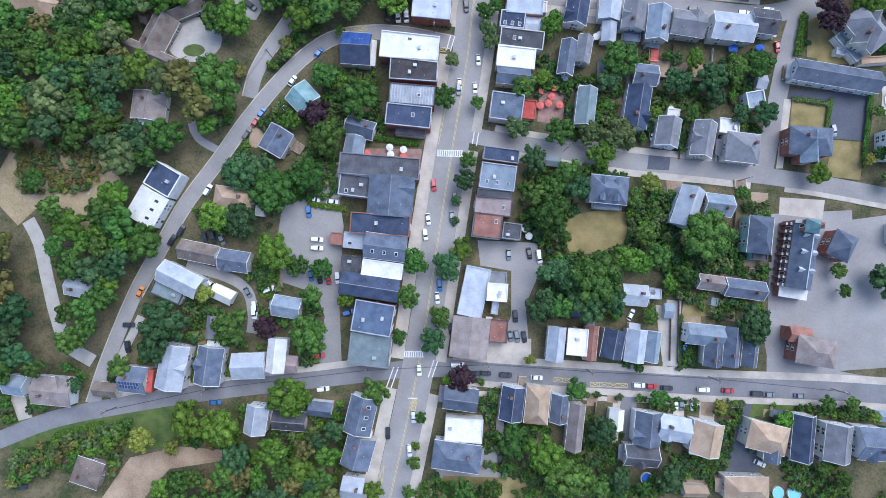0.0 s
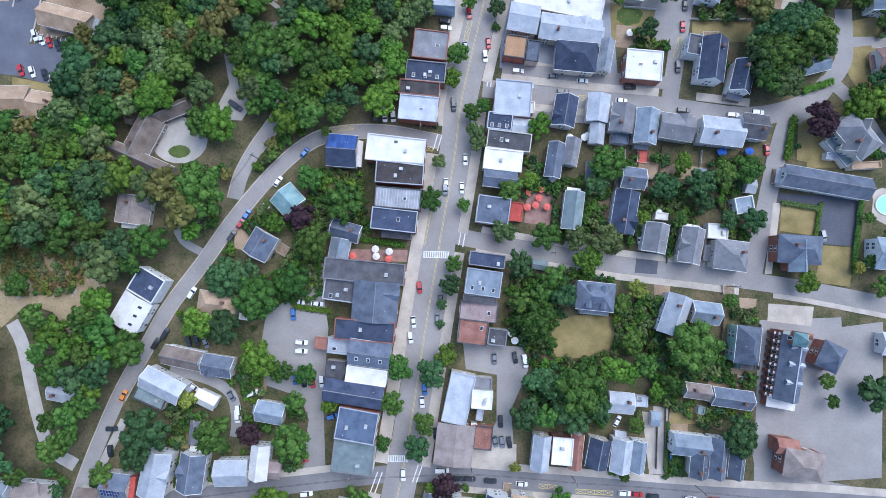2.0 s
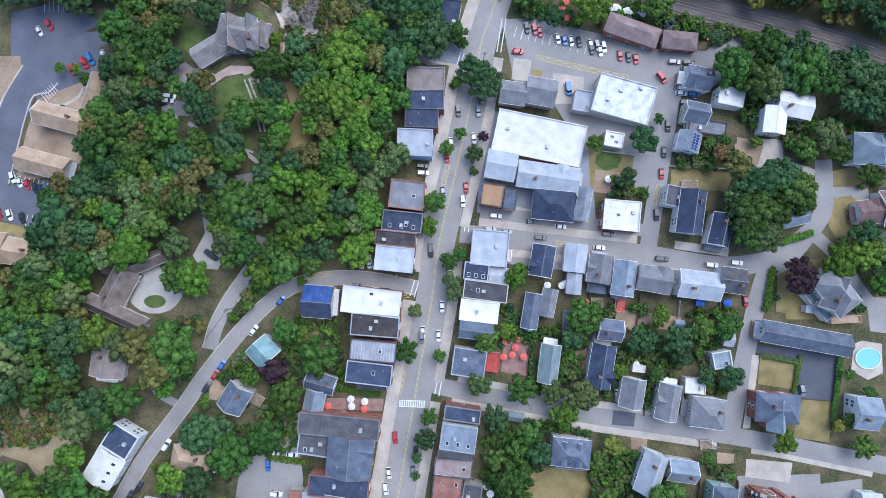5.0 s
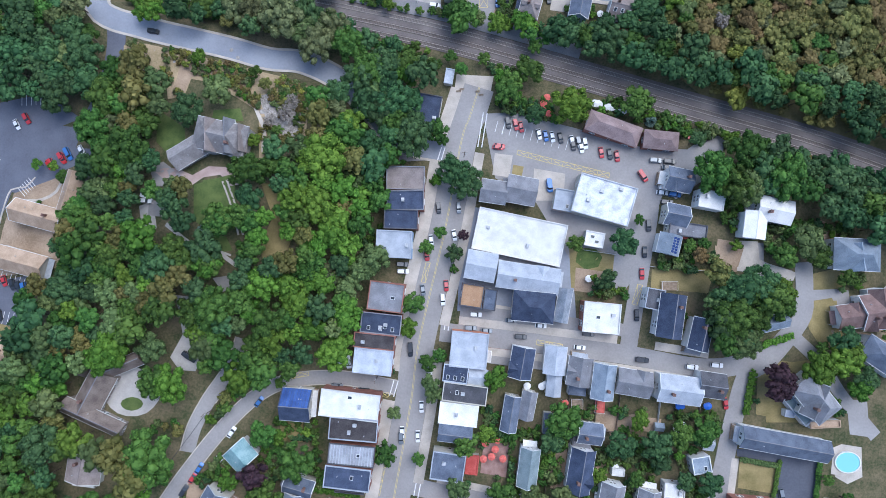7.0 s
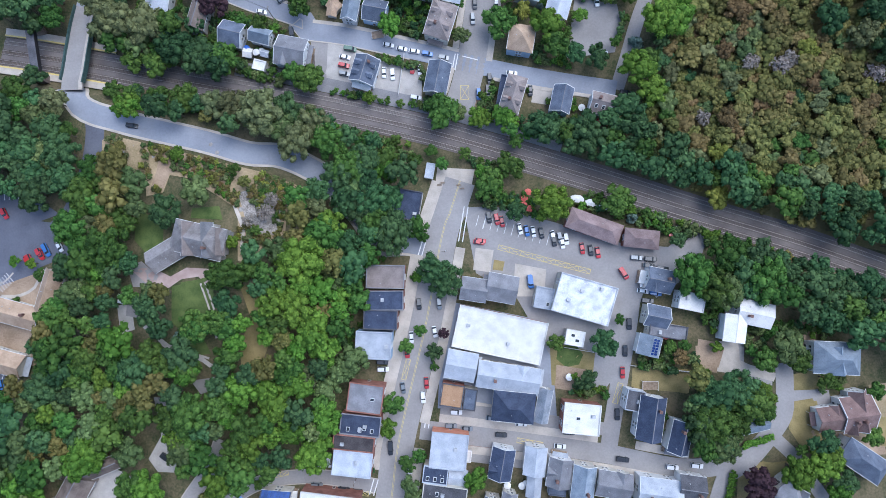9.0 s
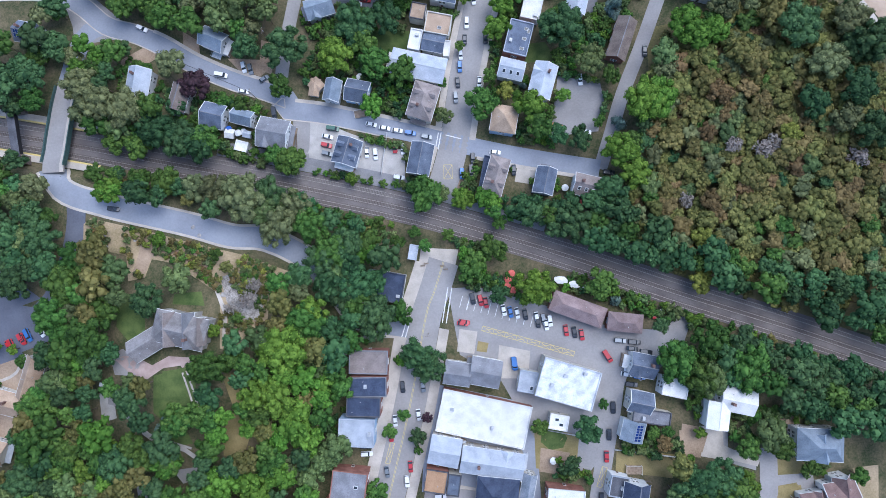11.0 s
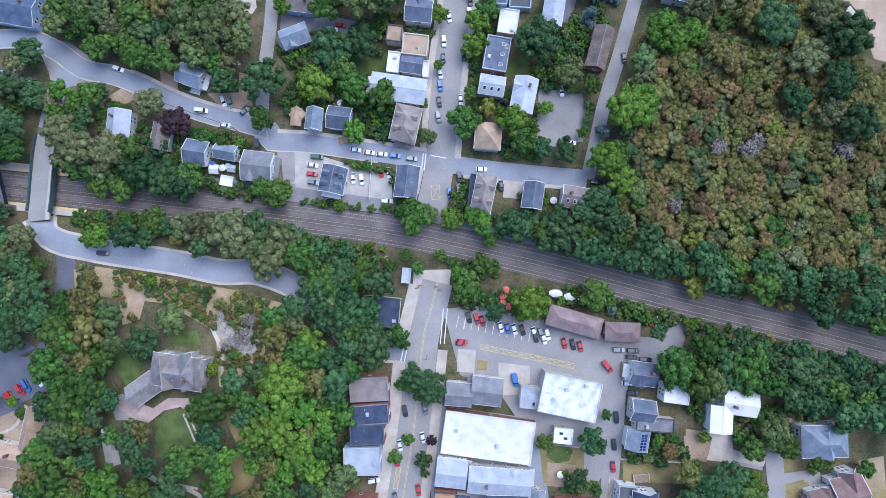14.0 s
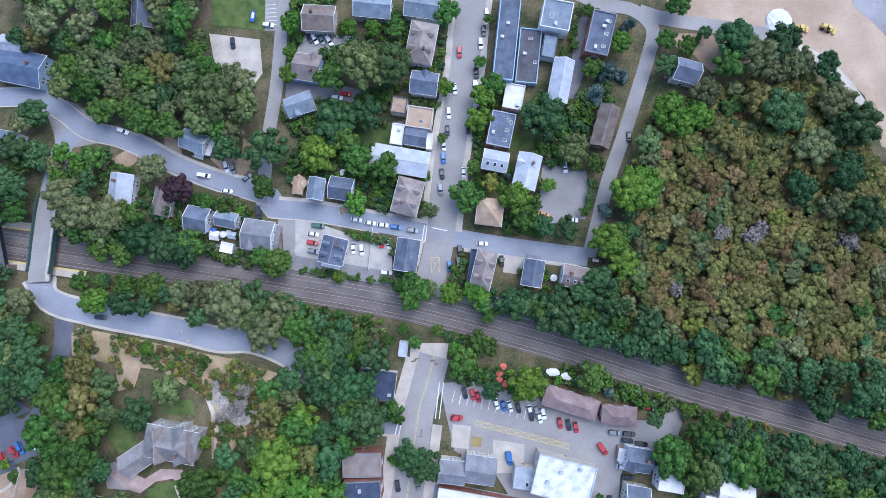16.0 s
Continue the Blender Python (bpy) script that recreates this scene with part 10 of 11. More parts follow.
tree(106.4, 267.2, 4.7, "c")
tree(105.1, 255.6, 8.0, "b")
tree(111.5, 246.6, 6.6, "b")
tree(124.4, 287.6, 5.1, "olive")
tree(130.7, 305.8, 7.9, "b")
tree(151.7, 293.5, 6.0, "autumn")
tree(195.7, 295.9, 7.9, "d")
tree(171.8, 302.7, 9.2, "d")
tree(136.3, 221.3, 4.6, "y")
tree(163.3, 257.9, 4.2, "dead")
tree(131.2, 236.0, 3.3, "dead")
tree(143.3, 230.0, 3.7, "rust")
tree(148.8, 257.4, 3.7, "dead")
tree(195.0, 252.7, 4.6, "dead")
tree(102.5, 240.1, 7.0, "d")
tree(86.3, 227.3, 8.5, "d")
tree(71.3, 231.2, 7.1, "d")
tree(58.1, 227.3, 3.3, "g")
tree(52.6, 237.6, 5.2, "b")
tree(42.5, 236.9, 4.3, "b")
tree(28.9, 237.1, 7.2, "g")
tree(105.0, 315.6, 5.2, "c")
tree(72.8, 244.0, 2.1, "g")
tree(34.6, 284.8, 2.4, "g")
tree(83.8, 279.0, 3.3, "b")
tree(-18.7, 349.7, 5.3, "b")
tree(-19.3, 337.3, 3.4, "b")
tree(-20.4, 328.6, 4.3, "b")
tree(10.7, 328.9, 11.0, "o")
tree(21.8, 330.1, 9.6, "o")
tree(-1.3, 325.9, 7.2, "g")
tree(5.5, 346.9, 3.9, "b")
tree(14.7, 346.5, 3.9, "b")
tree(24.1, 346.0, 4.3, "g")
tree(45.1, 351.5, 6.2, "g")
tree(43.0, 320.6, 3.8, "b")
tree(58.9, 316.1, 5.2, "b")
tree(58.4, 330.9, 2.9, "g")
tree(62.6, 348.7, 2.4, "g")
tree(102.8, 349.7, 2.8, "g")
tree(114.8, 335.2, 4.7, "b")
tree(119.8, 343.2, 4.2, "c")
tree(109.5, 324.5, 6.1, "c")
tree(105.2, 316.3, 4.2, "c")
tree(103.3, 325.4, 4.7, "g")
tree(115.6, 322.7, 3.3, "c")
tree(131.6, 324.6, 4.7, "d")
tree(132.3, 335.1, 4.7, "g")
tree(139.8, 332.4, 4.2, "g")
tree(148.0, 337.6, 2.8, "d")
tree(156.3, 332.1, 8.4, "d")
tree(165.6, 324.4, 9.2, "olive")
tree(179.4, 322.3, 6.9, "olive")
tree(137.3, 350.7, 6.1, "g")
tree(145.1, 311.9, 6.0, "olive")
tree(5.2, 340.3, 2.4, "g")
tree(24.1, 351.3, 2.9, "g")
tree(79.8, 305.5, 7.1, "d")
tree(-77.0, 242.1, 4.8, "g")
tree(-62.4, 240.1, 6.7, "olive")
tree(-45.9, 237.7, 8.1, "olive")
tree(-33.3, 237.1, 7.6, "d")
tree(-23.0, 232.3, 8.1, "olive")
tree(-11.2, 211.3, 8.0, "d")
tree(-2.4, 217.2, 7.6, "d")
tree(6.3, 219.0, 5.7, "g")
tree(-2.9, 199.4, 7.6, "d")
tree(10.0, 189.0, 9.0, "d")
tree(-8.4, 203.0, 6.6, "d")
tree(-86.5, 243.7, 4.3, "g")
tree(-98.2, 246.1, 3.9, "g")
tree(17.3, 218.9, 3.3, "g")
tree(0.0, 188.3, 6.6, "d")
tree(18.6, 191.5, 4.7, "g")
tree(172.6, 103.3, 6.4, "b")
tree(181.7, 97.0, 5.0, "d")
tree(165.7, 108.5, 2.7, "g")
tree(192.4, 113.9, 4.1, "g")
tree(194.1, 130.9, 3.7, "g")
tree(170.4, 32.9, 4.5, "g")
tree(165.6, -5.8, 7.2, "d")
tree(174.1, 51.6, 3.2, "g")
tree(166.3, 42.2, 3.2, "g")
tree(173.4, 105.4, 5.9, "b")
tree(179.3, 92.8, 5.0, "b")
tree(188.0, 103.4, 3.7, "g")
tree(162.7, 142.6, 4.9, "g")
tree(-129.5, 347.2, 5.8, "d")
tree(-113.3, 330.4, 5.8, "o")
tree(-108.8, 333.4, 6.3, "g")
tree(-101.1, 325.8, 6.7, "g")
tree(-96.7, 315.6, 5.8, "g")
tree(-107.1, 322.9, 3.9, "g")
tree(-91.4, 335.6, 7.2, "olive")
tree(-83.3, 339.8, 7.2, "olive")
tree(-80.0, 327.6, 7.2, "g")
tree(-71.6, 331.7, 7.7, "autumn")
tree(-74.3, 341.9, 6.3, "olive")
tree(-100.9, 338.8, 6.8, "o")
tree(-113.2, 344.7, 5.8, "d")
tree(-66.1, 342.5, 6.3, "d")
tree(-58.4, 338.5, 5.8, "g")
tree(-61.7, 325.2, 7.2, "o")
tree(-56.2, 315.5, 7.2, "o")
tree(-50.0, 322.4, 6.3, "o")
tree(-78.4, 310.1, 6.7, "g")
tree(-84.0, 316.7, 6.7, "g")
tree(-70.1, 320.0, 6.7, "d")
tree(-88.7, 322.7, 6.3, "olive")
tree(-44.8, 298.4, 6.7, "d")
tree(-52.8, 331.0, 5.8, "g")
tree(-122.3, 296.7, 6.2, "d")
tree(-129.9, 311.7, 4.8, "olive")
tree(-123.5, 312.6, 3.8, "g")
tree(-130.6, 284.4, 7.2, "d")
tree(-115.8, 293.9, 4.8, "olive")
tree(-99.7, 296.0, 5.8, "g")
tree(-96.1, 298.0, 3.8, "d")
tree(-102.4, 287.0, 4.8, "d")
tree(-109.8, 280.6, 8.1, "olive")
tree(-102.5, 273.7, 8.1, "olive")
tree(-90.9, 271.4, 9.1, "olive")
tree(-79.5, 263.4, 8.2, "d")
tree(-70.9, 260.1, 8.2, "d")
tree(-60.7, 259.0, 7.2, "g")
tree(-88.4, 257.4, 5.8, "g")
tree(-97.8, 258.7, 5.3, "g")
tree(-130.3, 275.3, 5.7, "g")
tree(-130.2, 294.0, 4.8, "g")
tree(-109.5, 199.0, 6.1, "g")
tree(-90.2, 175.9, 5.4, "d")
tree(-107.2, 190.2, 6.0, "olive")
tree(-43.0, 174.2, 5.3, "g")
tree(-21.1, 187.7, 5.5, "olive")
tree(-119.5, 219.2, 8.0, "d")
tree(-126.4, 228.7, 7.1, "d")
tree(-118.1, 207.8, 7.0, "d")
tree(-124.9, 239.6, 6.2, "olive")
tree(-99.3, 238.1, 4.3, "b")
tree(-20.8, 204.8, 6.1, "d")
tree(-65.5, 204.0, 6.9, "o")
tree(-76.6, 196.2, 7.3, "d")
tree(-90.8, 206.7, 7.0, "o")
tree(-106.8, 211.3, 7.3, "g")
tree(-109.5, 201.2, 8.5, "g")
tree(-113.0, 189.2, 8.0, "g")
tree(-93.3, 192.1, 5.8, "g")
tree(-96.9, 181.1, 9.7, "g")
tree(-50.6, 172.0, 7.5, "g")
tree(-75.8, 219.2, 3.3, "b")
tree(-57.2, 203.5, 1.6, "b")
tree(-99.1, 221.9, 2.8, "autumn")
tree(-14.7, 191.1, 7.5, "b")
tree(-31.4, 180.2, 6.8, "o")
tree(-19.4, 182.9, 6.5, "g")
tree(-48.9, 208.4, 2.8, "autumn")
tree(-42.5, 189.2, 2.3, "g")
tree(-39.7, 196.0, 3.7, "dead")
tree(-37.9, 201.6, 3.0, "dead")
tree(-45.9, 193.1, 2.7, "dead")
tree(-51.0, 184.5, 2.9, "b")
tree(-95.2, 238.1, 5.2, "b")
tree(-75.7, 242.7, 6.2, "g")
tree(-87.2, 242.2, 4.3, "g")
tree(-105.7, 246.3, 4.3, "g")
tree(-96.7, 246.0, 3.4, "d")
tree(-66.9, 235.5, 3.3, "autumn")
tree(-54.0, 238.7, 8.1, "olive")
tree(-44.6, 233.4, 6.2, "o")
tree(-33.5, 229.3, 7.1, "o")
tree(-26.0, 234.2, 6.7, "g")
tree(-17.4, 225.4, 7.6, "g")
tree(-8.9, 214.6, 8.6, "g")
tree(-6.2, 205.1, 7.1, "o")
tree(1.8, 195.7, 6.2, "g")
tree(8.5, 202.8, 5.7, "d")
tree(6.0, 188.9, 6.6, "g")
tree(-9.3, 184.4, 7.9, "d")
tree(-4.5, 223.5, 4.3, "g")
tree(-127.1, 218.4, 6.2, "o")
tree(-130.6, 233.5, 6.2, "o")
tree(-138.2, 236.3, 5.7, "g")
tree(-135.0, 219.3, 7.1, "d")
tree(-131.1, 202.2, 7.6, "d")
tree(-123.9, 212.6, 4.3, "o")
tree(-119.8, 226.9, 5.2, "g")
tree(-141.8, 244.6, 5.7, "g")
tree(-26.4, 160.3, 8.1, "b")
tree(-17.3, 166.6, 6.9, "b")
tree(-19.4, 153.7, 6.8, "b")
tree(-25.4, 144.8, 5.4, "b")
tree(-14.4, 144.5, 6.9, "b")
tree(-30.2, 134.6, 5.4, "g")
tree(-23.0, 133.1, 5.5, "olive")
tree(-14.5, 129.0, 5.5, "o")
tree(-5.7, 139.2, 6.9, "o")
tree(-45.1, 130.1, 7.6, "b")
tree(-37.2, 129.8, 6.7, "b")
tree(-50.1, 119.6, 5.4, "b")
tree(-32.8, 121.4, 5.9, "b")
tree(-41.7, 110.0, 6.4, "b")
tree(-27.1, 113.6, 6.0, "b")
tree(-14.2, 118.4, 7.1, "b")
tree(-19.5, 102.9, 6.9, "b")
tree(-48.2, 107.5, 5.5, "g")
tree(-62.6, 121.3, 8.0, "g")
tree(-70.8, 119.8, 6.3, "g")
tree(-54.3, 94.7, 6.8, "b")
tree(-66.3, 106.8, 6.3, "o")
tree(-77.6, 159.7, 6.7, "d")
tree(-60.9, 152.7, 5.7, "g")
tree(-52.6, 155.3, 5.3, "g")
tree(-46.7, 147.8, 4.8, "b")
tree(-48.9, 142.8, 5.3, "g")
tree(-64.6, 137.7, 6.2, "b")
tree(-82.3, 136.0, 8.0, "d")
tree(-77.7, 142.4, 5.8, "g")
tree(-99.7, 146.4, 5.9, "autumn")
tree(-102.5, 166.5, 5.5, "g")
tree(-114.3, 154.7, 5.1, "g")
tree(-93.5, 120.4, 6.8, "g")
tree(-104.4, 101.6, 7.7, "b")
tree(-86.7, 105.7, 5.8, "o")
tree(-116.0, 123.2, 5.5, "o")
tree(-129.1, 122.6, 5.5, "o")
tree(-130.1, 102.4, 6.9, "d")
tree(-105.4, 135.9, 5.9, "g")
tree(-114.5, 106.9, 5.5, "autumn")
tree(-123.7, 115.1, 6.0, "g")
tree(133.7, 131.5, 8.8, "d")
tree(143.0, 127.9, 8.3, "g")
tree(129.7, 120.0, 8.4, "g")
tree(134.6, 110.3, 7.7, "o")
tree(149.2, 122.8, 5.2, "g")
tree(138.8, 120.2, 7.7, "g")
tree(162.3, 101.0, 7.3, "b")
tree(151.1, 143.3, 3.1, "g")
tree(-47.9, 317.4, 10.6, "o")
tree(118.2, 275.2, 9.3, "b")
tree(123.1, 294.2, 6.0, "o")
tree(199.1, 296.5, 9.2, "d")
tree(192.3, 305.8, 7.8, "olive")
tree(159.0, 332.5, 7.0, "d")
tree(-53.2, 213.4, 2.8, "g")
tree(-20.7, 199.3, 4.7, "olive")
tree(148.6, 296.3, 5.1, "autumn")
tree(156.1, 290.1, 6.0, "autumn")
tree(143.3, 277.7, 5.5, "rust")
tree(160.2, 274.8, 4.1, "rust")
tree(142.4, 303.1, 6.0, "b")
tree(133.7, 301.2, 6.9, "b")
tree(164.1, 307.2, 6.9, "autumn")
tree(175.3, 302.2, 6.9, "olive")
tree(182.1, 288.6, 7.8, "olive")
tree(177.4, 273.8, 6.9, "d")
tree(193.9, 279.5, 8.3, "d")
tree(199.3, 262.2, 8.3, "d")
tree(189.7, 267.0, 6.9, "olive")
tree(169.8, 261.4, 4.6, "y")
tree(159.4, 255.3, 4.1, "dead")
tree(139.2, 262.6, 3.7, "rust")
tree(140.1, 235.6, 5.1, "rust")
tree(135.4, 204.3, 5.1, "y")


far_trees()


# ---------------------------------------------------------------- woods
woods("dark", 8.6, [(102.3, 234.7), (127.6, 218.3), (158.8, 209.3), (195.3, 205.7), (215.8, 204.0), (215.6, 173.3), (194.9, 182.0), (158.2, 192.0), (116.8, 204.5), (95.6, 215.5)])
woods("dark", 8.6, [(110.4, 180.4), (123.0, 183.1), (184.0, 182.1), (181.6, 158.5), (163.2, 158.3), (157.1, 165.9), (138.4, 169.3), (122.1, 168.9)])
woods("mixed", 9.2, [(-188.1, 114.6), (-120.5, 102.9), (-119.6, 81.5), (-96.0, 71.9), (-81.5, 72.4), (-73.2, 68.5), (-75.2, 57.5), (-93.6, 46.3), (-112.3, 35.7), (-125.3, 44.3), (-153.8, 48.8), (-161.4, 35.7), (-178.9, 35.8)])
woods("mixed", 9.2, [(-177.3, 14.6), (-160.0, 12.4), (-151.3, 4.0), (-142.4, -18.9), (-132.0, -31.4), (-138.0, -37.6), (-175.5, -39.7)])
woods("green", 9.2, [(-143.6, 25.0), (-135.2, 27.1), (-122.6, 29.2), (-108.8, 10.3), (-112.8, -6.5), (-120.7, -27.3), (-130.0, -27.3), (-140.4, -14.7), (-145.0, 4.0)])
woods("mixed", 9.2, [(-121.2, 169.7), (-93.5, 167.0), (-90.2, 151.2), (-78.4, 148.1), (-53.0, 133.6), (-44.7, 137.9), (-7.7, 140.5), (-2.2, 129.9), (-9.7, 120.9), (-11.9, 107.0), (-20.5, 96.0), (-37.5, 96.8), (-54.3, 101.8), (-66.7, 105.8), (-81.5, 118.3), (-97.1, 105.7), (-117.9, 83.9), (-145.5, 83.5), (-139.5, 108.3), (-139.2, 128.7), (-127.3, 130.6), (-117.3, 137.7)])
woods("lush", 9.2, [(-36.0, 181.2), (-1.9, 185.6), (-0.2, 143.2), (-7.6, 138.3), (-32.7, 136.5), (-33.9, 157.7)])
woods("lush", 9.2, [(-28.9, 205.7), (-7.0, 199.6), (6.3, 195.5), (19.8, 188.9), (4.5, 178.8), (-5.7, 161.0), (-17.7, 137.2), (-29.7, 137.3), (-28.7, 171.5), (-30.1, 194.1)])
woods("dark", 9.2, [(-167.6, 249.2), (-128.1, 250.5), (-121.3, 237.3), (-113.7, 228.1), (-115.6, 218.7), (-126.1, 197.5), (-140.8, 205.4), (-164.6, 202.3)])
woods("dark", 9.2, [(-109.2, 247.0), (-86.3, 243.7), (-39.7, 238.7), (-7.9, 228.0), (19.4, 220.3), (20.7, 208.5), (6.1, 207.1), (-4.8, 200.8), (-25.0, 214.1), (-60.9, 227.3), (-94.4, 235.6)])
woods("mixed", 9.2, [(-123.6, 193.0), (-104.3, 218.6), (-88.4, 216.3), (-84.0, 197.3), (-85.8, 177.1), (-99.4, 166.2), (-122.3, 166.2), (-113.1, 181.7)])
woods("mixed", 9.2, [(-124.6, 164.0), (-99.4, 166.2), (-84.4, 164.0), (-88.3, 141.0), (-110.8, 126.8), (-128.5, 134.8)])
woods("autumn", 6.4, [(118.7, 307.4), (144.7, 312.4), (186.2, 317.3), (197.3, 296.4), (207.4, 282.9), (228.5, 282.9), (223.3, 179.6), (170.0, 191.2), (128.7, 204.0), (108.4, 222.2), (111.8, 246.6), (119.5, 275.4)])
woods("dark", 9.2, [(58.0, 230.6), (65.1, 237.2), (78.3, 234.5), (97.9, 231.5), (111.9, 248.8), (119.1, 224.1), (128.7, 204.0), (95.2, 215.9)])
woods("dark", 9.2, [(120.8, 185.5), (136.8, 187.9), (168.3, 180.7), (210.8, 166.6), (209.0, 140.3), (173.0, 156.9), (160.5, 172.6), (141.9, 177.7), (133.2, 169.2), (123.1, 169.1)])
woods("olive", 9.2, [(-113.2, 336.1), (-36.1, 333.5), (-33.8, 314.4), (-40.7, 302.8), (-63.9, 305.7), (-82.1, 296.9), (-93.7, 301.9), (-115.0, 319.2)])
woods("olive", 9.2, [(-122.7, 348.7), (-111.8, 332.8), (-101.4, 331.2), (-82.6, 321.0), (-38.7, 300.8), (-36.3, 324.2), (-50.2, 331.7), (-54.8, 346.2), (-51.2, 370.1), (-135.0, 373.4)])
woods("olive", 9.2, [(-111.3, 285.9), (-92.9, 280.7), (-76.8, 270.9), (-54.5, 258.9), (-57.0, 252.2), (-90.0, 258.1), (-115.4, 268.1), (-124.8, 283.9)])
woods("dark", 9.2, [(-153.6, 296.6), (-125.5, 293.3), (-110.7, 276.6), (-126.2, 271.7), (-156.1, 274.1)])
woods("lush", 9.2, [(-79.7, -95.7), (-76.1, -69.1), (-63.7, -61.0), (-40.8, -57.0), (-38.4, -96.2)])
woods("lush", 9.2, [(-112.4, -95.2), (-100.6, -75.0), (-80.1, -75.3), (-75.6, -95.7)])
woods("shrub", 3.2, [(-160.5, -70.5), (-129.0, -61.1), (-118.5, -59.0), (-120.4, -68.5), (-124.3, -81.1), (-145.5, -76.8), (-162.3, -83.0)])
woods("shrub", 3.5, [(-103.7, -58.1), (-78.4, -57.3), (-76.1, -69.0), (-99.4, -66.6)])
woods("dark", 9.2, [(33.7, 28.1), (44.4, 37.0), (53.0, 34.7), (50.6, 23.6), (46.3, 19.3), (37.7, 14.8), (31.3, 19.3)])
woods("dark", 9.2, [(37.5, -0.2), (46.0, 1.9), (65.0, -0.2), (64.7, -19.2), (54.2, -20.3), (45.8, -15.0), (35.2, -21.4), (33.1, -10.8)])
woods("green", 9.2, [(73.7, 15.0), (82.1, 14.9), (80.7, -0.2), (67.0, -2.3), (67.2, 6.3)])
woods("mixed", 9.2, [(123.1, 136.7), (131.1, 139.7), (141.3, 136.3), (152.9, 124.8), (141.5, 116.5), (135.6, 107.9), (123.3, 110.1), (121.1, 127.2)])
woods("green", 9.2, [(135.6, 185.0), (165.9, 183.1), (182.4, 170.0), (181.4, 156.3), (163.1, 157.2), (157.1, 165.9), (138.3, 168.2), (116.0, 169.4), (116.4, 178.7)])
woods("garden", 3.0, [(-61.6, 79.7), (-41.0, 76.4), (-27.5, 79.2), (-23.2, 51.2), (-43.0, 46.4), (-40.7, 28.4), (-66.4, 19.4), (-83.4, 32.3), (-71.1, 58.8)])
woods("garden", 3.0, [(-96.1, 21.5), (-66.3, 17.2), (-61.8, -11.1), (-40.2, -15.5), (-44.3, -39.3), (-93.4, -36.8), (-114.5, -36.7), (-104.2, -15.3), (-70.4, -2.4)])
woods("garden", 3.0, [(26.9, 44.3), (72.0, 39.7), (86.9, 28.4), (125.2, 23.8), (121.8, -19.6), (89.7, -41.1), (81.5, -19.8), (38.4, -19.9), (38.6, 6.3), (30.0, 15.1)])
woods("garden", 3.0, [(33.5, 93.2), (48.8, 71.8), (80.4, 83.3), (134.6, 82.0), (126.5, 52.6), (76.4, 39.6), (26.0, 48.8), (39.8, 71.8)])
woods("garden", 2.3, [(14.3, -48.0), (165.1, -53.4), (165.1, -90.7), (-18.1, -92.8), (-0.9, -78.0), (16.4, -82.2)])
woods("garden", 2.8, [(73.0, 154.8), (96.9, 151.3), (94.5, 126.5), (72.9, 126.9)])
woods("garden", 3.0, [(106.0, 171.7), (137.1, 167.3), (136.7, 110.3), (107.2, 110.6)])
woods("garden", 3.0, [(136.5, 155.7), (184.0, 157.3), (181.9, 82.5), (140.9, 86.6), (162.7, 103.9), (162.3, 129.8)])
woods("garden", 2.8, [(-7.2, 179.4), (6.1, 179.7), (2.7, 141.2), (-10.4, 145.7)])
woods("garden", 2.8, [(38.8, 225.1), (76.8, 215.4), (103.6, 201.1), (101.1, 196.5), (51.7, 196.8), (40.1, 206.0)])
woods("garden", 3.0, [(-26.3, 321.2), (40.4, 326.2), (34.2, 268.9), (-21.8, 277.7)])
woods("garden", 3.0, [(54.6, 325.6), (109.7, 310.3), (98.4, 252.3), (54.9, 258.8)])
woods("garden", 2.8, [(-12.6, 269.1), (100.3, 245.3), (110.6, 231.3), (60.9, 233.0), (19.5, 241.3), (-17.6, 246.9)])
woods("garden", 3.0, [(-23.7, 369.7), (45.7, 366.7), (38.3, 280.7), (-24.6, 285.1)])
woods("garden", 3.0, [(88.1, 364.5), (108.9, 363.2), (112.2, 293.9), (91.7, 285.8)])
woods("garden", 3.0, [(-99.3, 296.5), (-21.9, 270.5), (-26.8, 251.9), (-54.8, 255.1), (-101.0, 282.2)])
woods("garden", 3.0, [(-167.7, -36.6), (-114.5, -36.7), (-48.7, -28.5), (-40.0, -41.5), (-78.6, -45.5), (-167.1, -64.1)])
woods("garden", 3.0, [(-78.5, -54.1), (-39.9, -50.1), (-31.0, -88.9), (-73.7, -88.5)])
woods("mixed", 8.0, [(-42.9, 175.4), (-31.4, 182.5), (-26.4, 167.1), (-33.6, 145.7), (-47.3, 145.8), (-45.8, 162.6), (-54.0, 166.6)])
woods("mixed", 8.0, [(-89.4, 166.3), (-68.8, 168.6), (-67.8, 153.8), (-49.3, 145.8), (-49.9, 128.9), (-74.9, 128.7), (-86.0, 141.0)])
woods("lush", 8.6, [(-65.0, 179.2), (-38.1, 180.8), (-36.7, 138.4), (-44.7, 137.9), (-47.8, 156.5), (-55.8, 171.9)])
woods("green", 8.6, [(-73.9, 154.2), (-61.0, 143.5), (-63.2, 135.4), (-73.9, 141.7), (-80.7, 150.4)])
woods("scrub", 2.2, [(-105.7, 228.0), (-83.4, 222.6), (-67.0, 218.5), (-45.1, 213.3), (-26.2, 206.4), (-33.7, 202.0), (-33.8, 188.3), (-41.9, 181.4), (-43.9, 176.2), (-48.9, 177.4), (-51.3, 197.6), (-60.0, 204.2), (-71.6, 211.3), (-79.9, 212.6), (-81.6, 205.4), (-88.3, 204.0), (-89.5, 214.0), (-106.5, 218.1)])
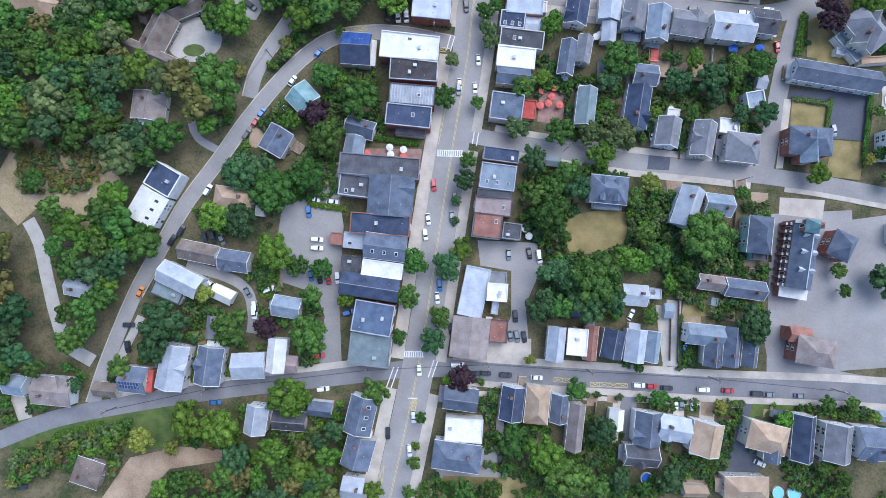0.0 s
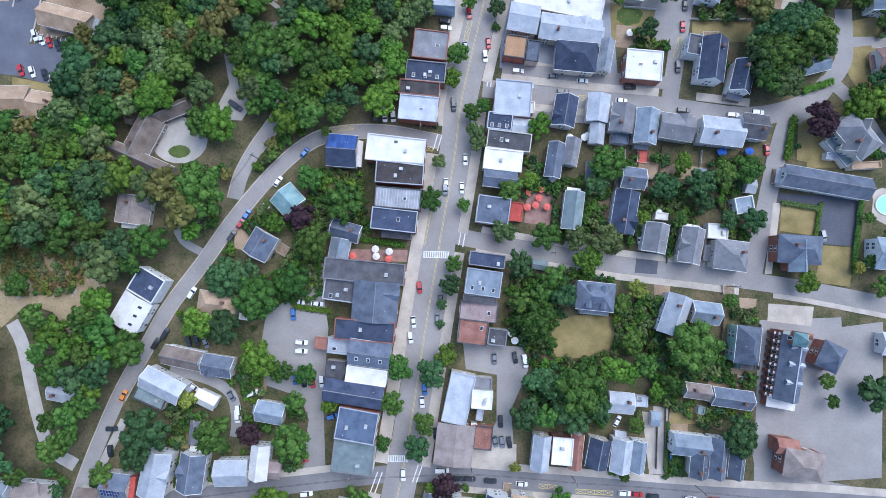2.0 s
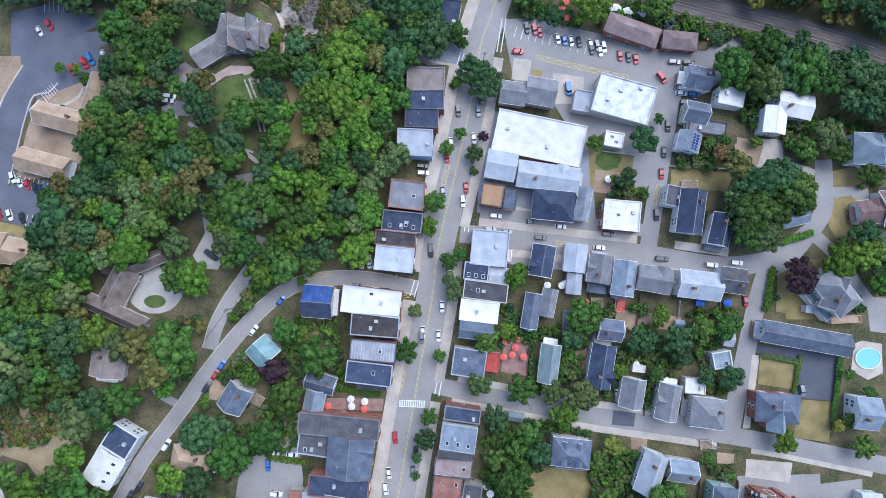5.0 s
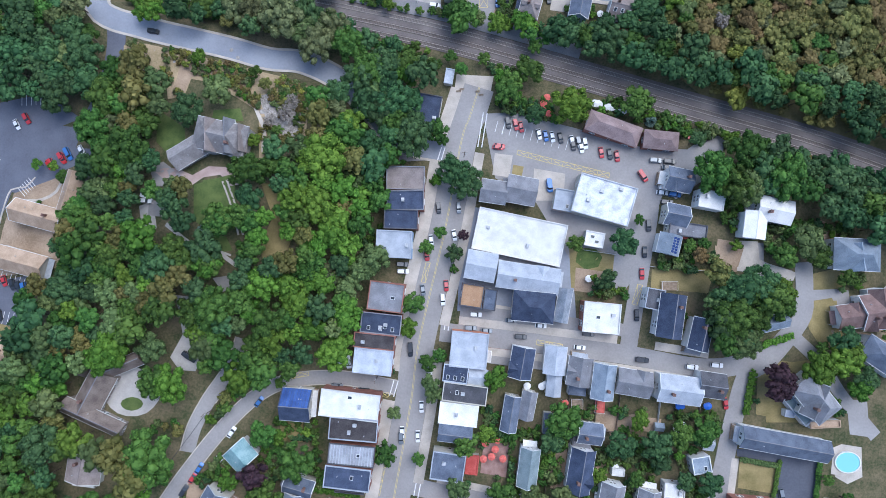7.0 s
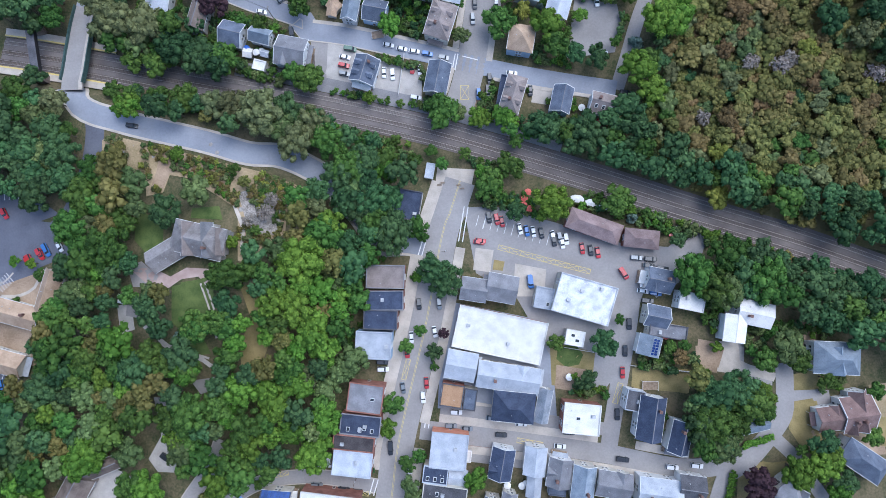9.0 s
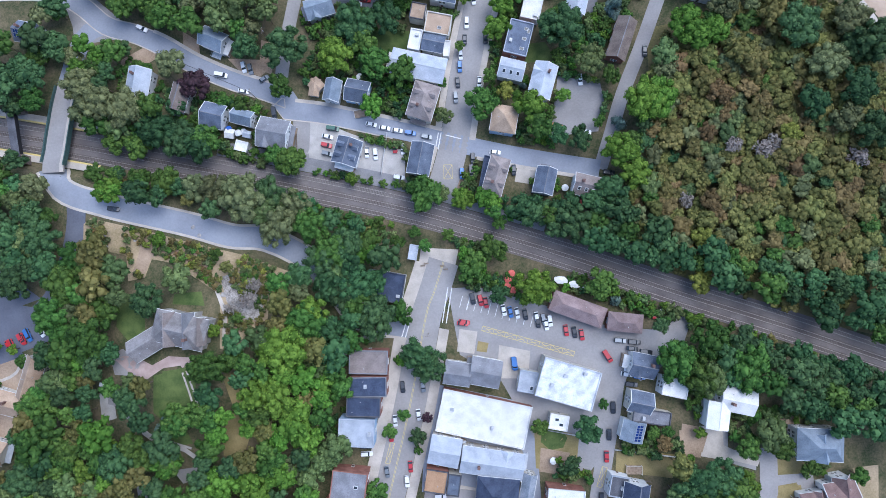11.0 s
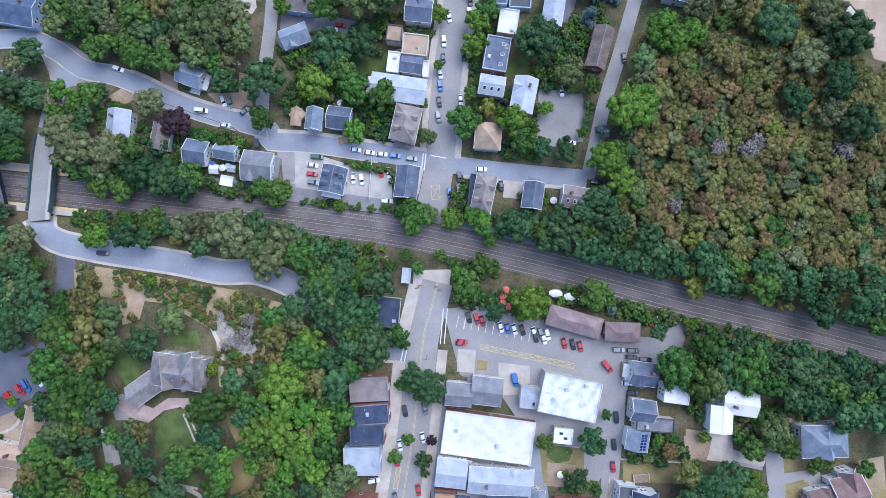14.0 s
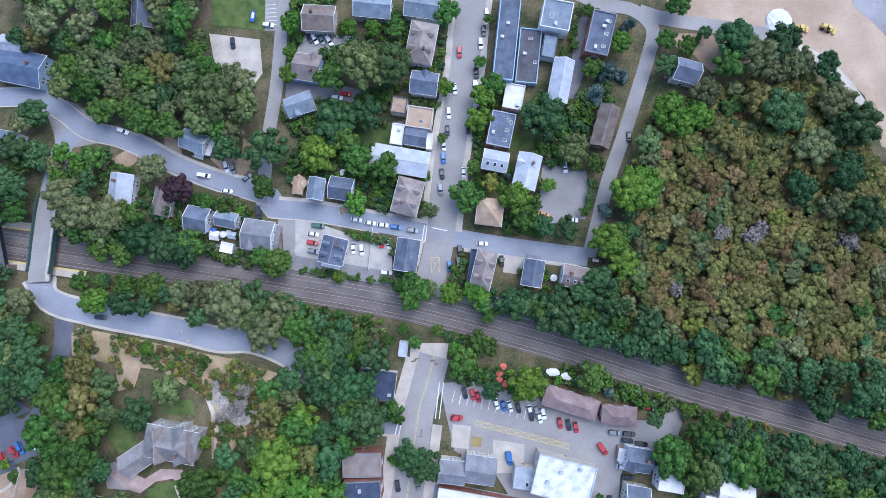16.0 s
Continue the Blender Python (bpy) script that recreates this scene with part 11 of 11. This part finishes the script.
woods("green", 8.0, [(108.2, 264.7), (116.7, 286.9), (124.1, 306.9), (134.1, 313.1), (131.2, 252.5), (115.0, 226.4), (105.6, 231.3)])
woods("olive", 8.0, [(153.6, 335.7), (183.5, 331.8), (194.5, 313.1), (206.0, 294.9), (196.5, 288.5), (176.4, 306.9), (152.1, 319.5)])
woods("dark", 8.0, [(-166.1, 234.2), (-137.2, 236.4), (-120.4, 229.4), (-115.1, 215.0), (-119.3, 205.5), (-131.1, 207.9), (-155.2, 210.2), (-165.0, 212.5)])
woods("mixed", 8.0, [(-81.5, 118.3), (-55.0, 133.5), (-45.1, 125.7), (-53.9, 114.4), (-62.6, 97.4), (-66.8, 97.4), (-67.6, 110.0)])
woods("dark", 9.2, [(-146.1, 304.3), (-122.8, 305.0), (-120.3, 290.8), (-123.1, 272.6), (-148.6, 274.6)])
woods("mixed", 9.2, [(-136.7, 351.4), (-113.1, 354.5), (-113.3, 342.5), (-136.7, 342.9)])
woods("green", 8.0, [(-114.7, 298.6), (-97.4, 299.8), (-92.8, 291.3), (-95.1, 284.5), (-113.3, 285.7)])
woods("shrub", 3.6, [(-71.3, 67.6), (-66.2, 81.3), (-57.7, 95.2), (-46.9, 93.6), (-55.5, 82.0), (-66.1, 67.9)])
woods("shrub", 4.0, [(-85.2, 78.1), (-74.7, 76.4), (-76.4, 58.6), (-86.7, 52.0), (-93.2, 66.8)])
woods("green", 8.0, [(-62.2, 102.1), (-45.3, 105.0), (-32.6, 102.5), (-36.9, 94.9), (-49.7, 94.3), (-54.0, 87.4)])
woods("dark", 8.6, [(-143.8, 234.3), (-113.9, 232.4), (-114.5, 201.3), (-126.7, 190.9), (-145.8, 191.9)])
woods("mixed", 8.6, [(-107.5, 209.9), (-89.4, 207.0), (-79.4, 192.2), (-83.1, 180.1), (-100.0, 171.7), (-112.3, 188.4)])
woods("scrub", 2.4, [(-166.5, 52.2), (-147.4, 65.3), (-128.6, 60.6), (-125.3, 38.9), (-137.9, 28.1), (-162.0, 28.0)])
woods("shrub", 3.6, [(-95.0, 247.7), (-60.0, 241.4), (-20.0, 234.1), (15.0, 227.0), (15.0, 220.5), (-20.0, 227.6), (-60.0, 234.9), (-95.0, 241.2)])
woods("shrub", 3.8, [(104.0, 200.9), (120.0, 195.6), (160.0, 183.0), (200.0, 170.2), (200.0, 163.4), (160.0, 176.2), (120.0, 188.8), (104.0, 194.1)])
woods("green", 6.4, [(118.0, 196.3), (140.0, 189.3), (160.0, 183.0), (205.0, 168.6), (205.0, 160.0), (160.0, 173.0), (118.0, 186.0)])
woods("dark", 6.8, [(48.0, 233.0), (80.0, 223.5), (120.0, 210.3), (160.0, 197.7), (205.0, 183.2), (205.0, 190.7), (160.0, 205.2), (120.0, 217.8), (80.0, 231.0), (48.0, 240.5)])
woods("shrub", 3.4, [(-95.0, 261.7), (-60.0, 255.4), (-30.0, 250.0), (-30.0, 254.0), (-60.0, 259.4), (-95.0, 265.7)])
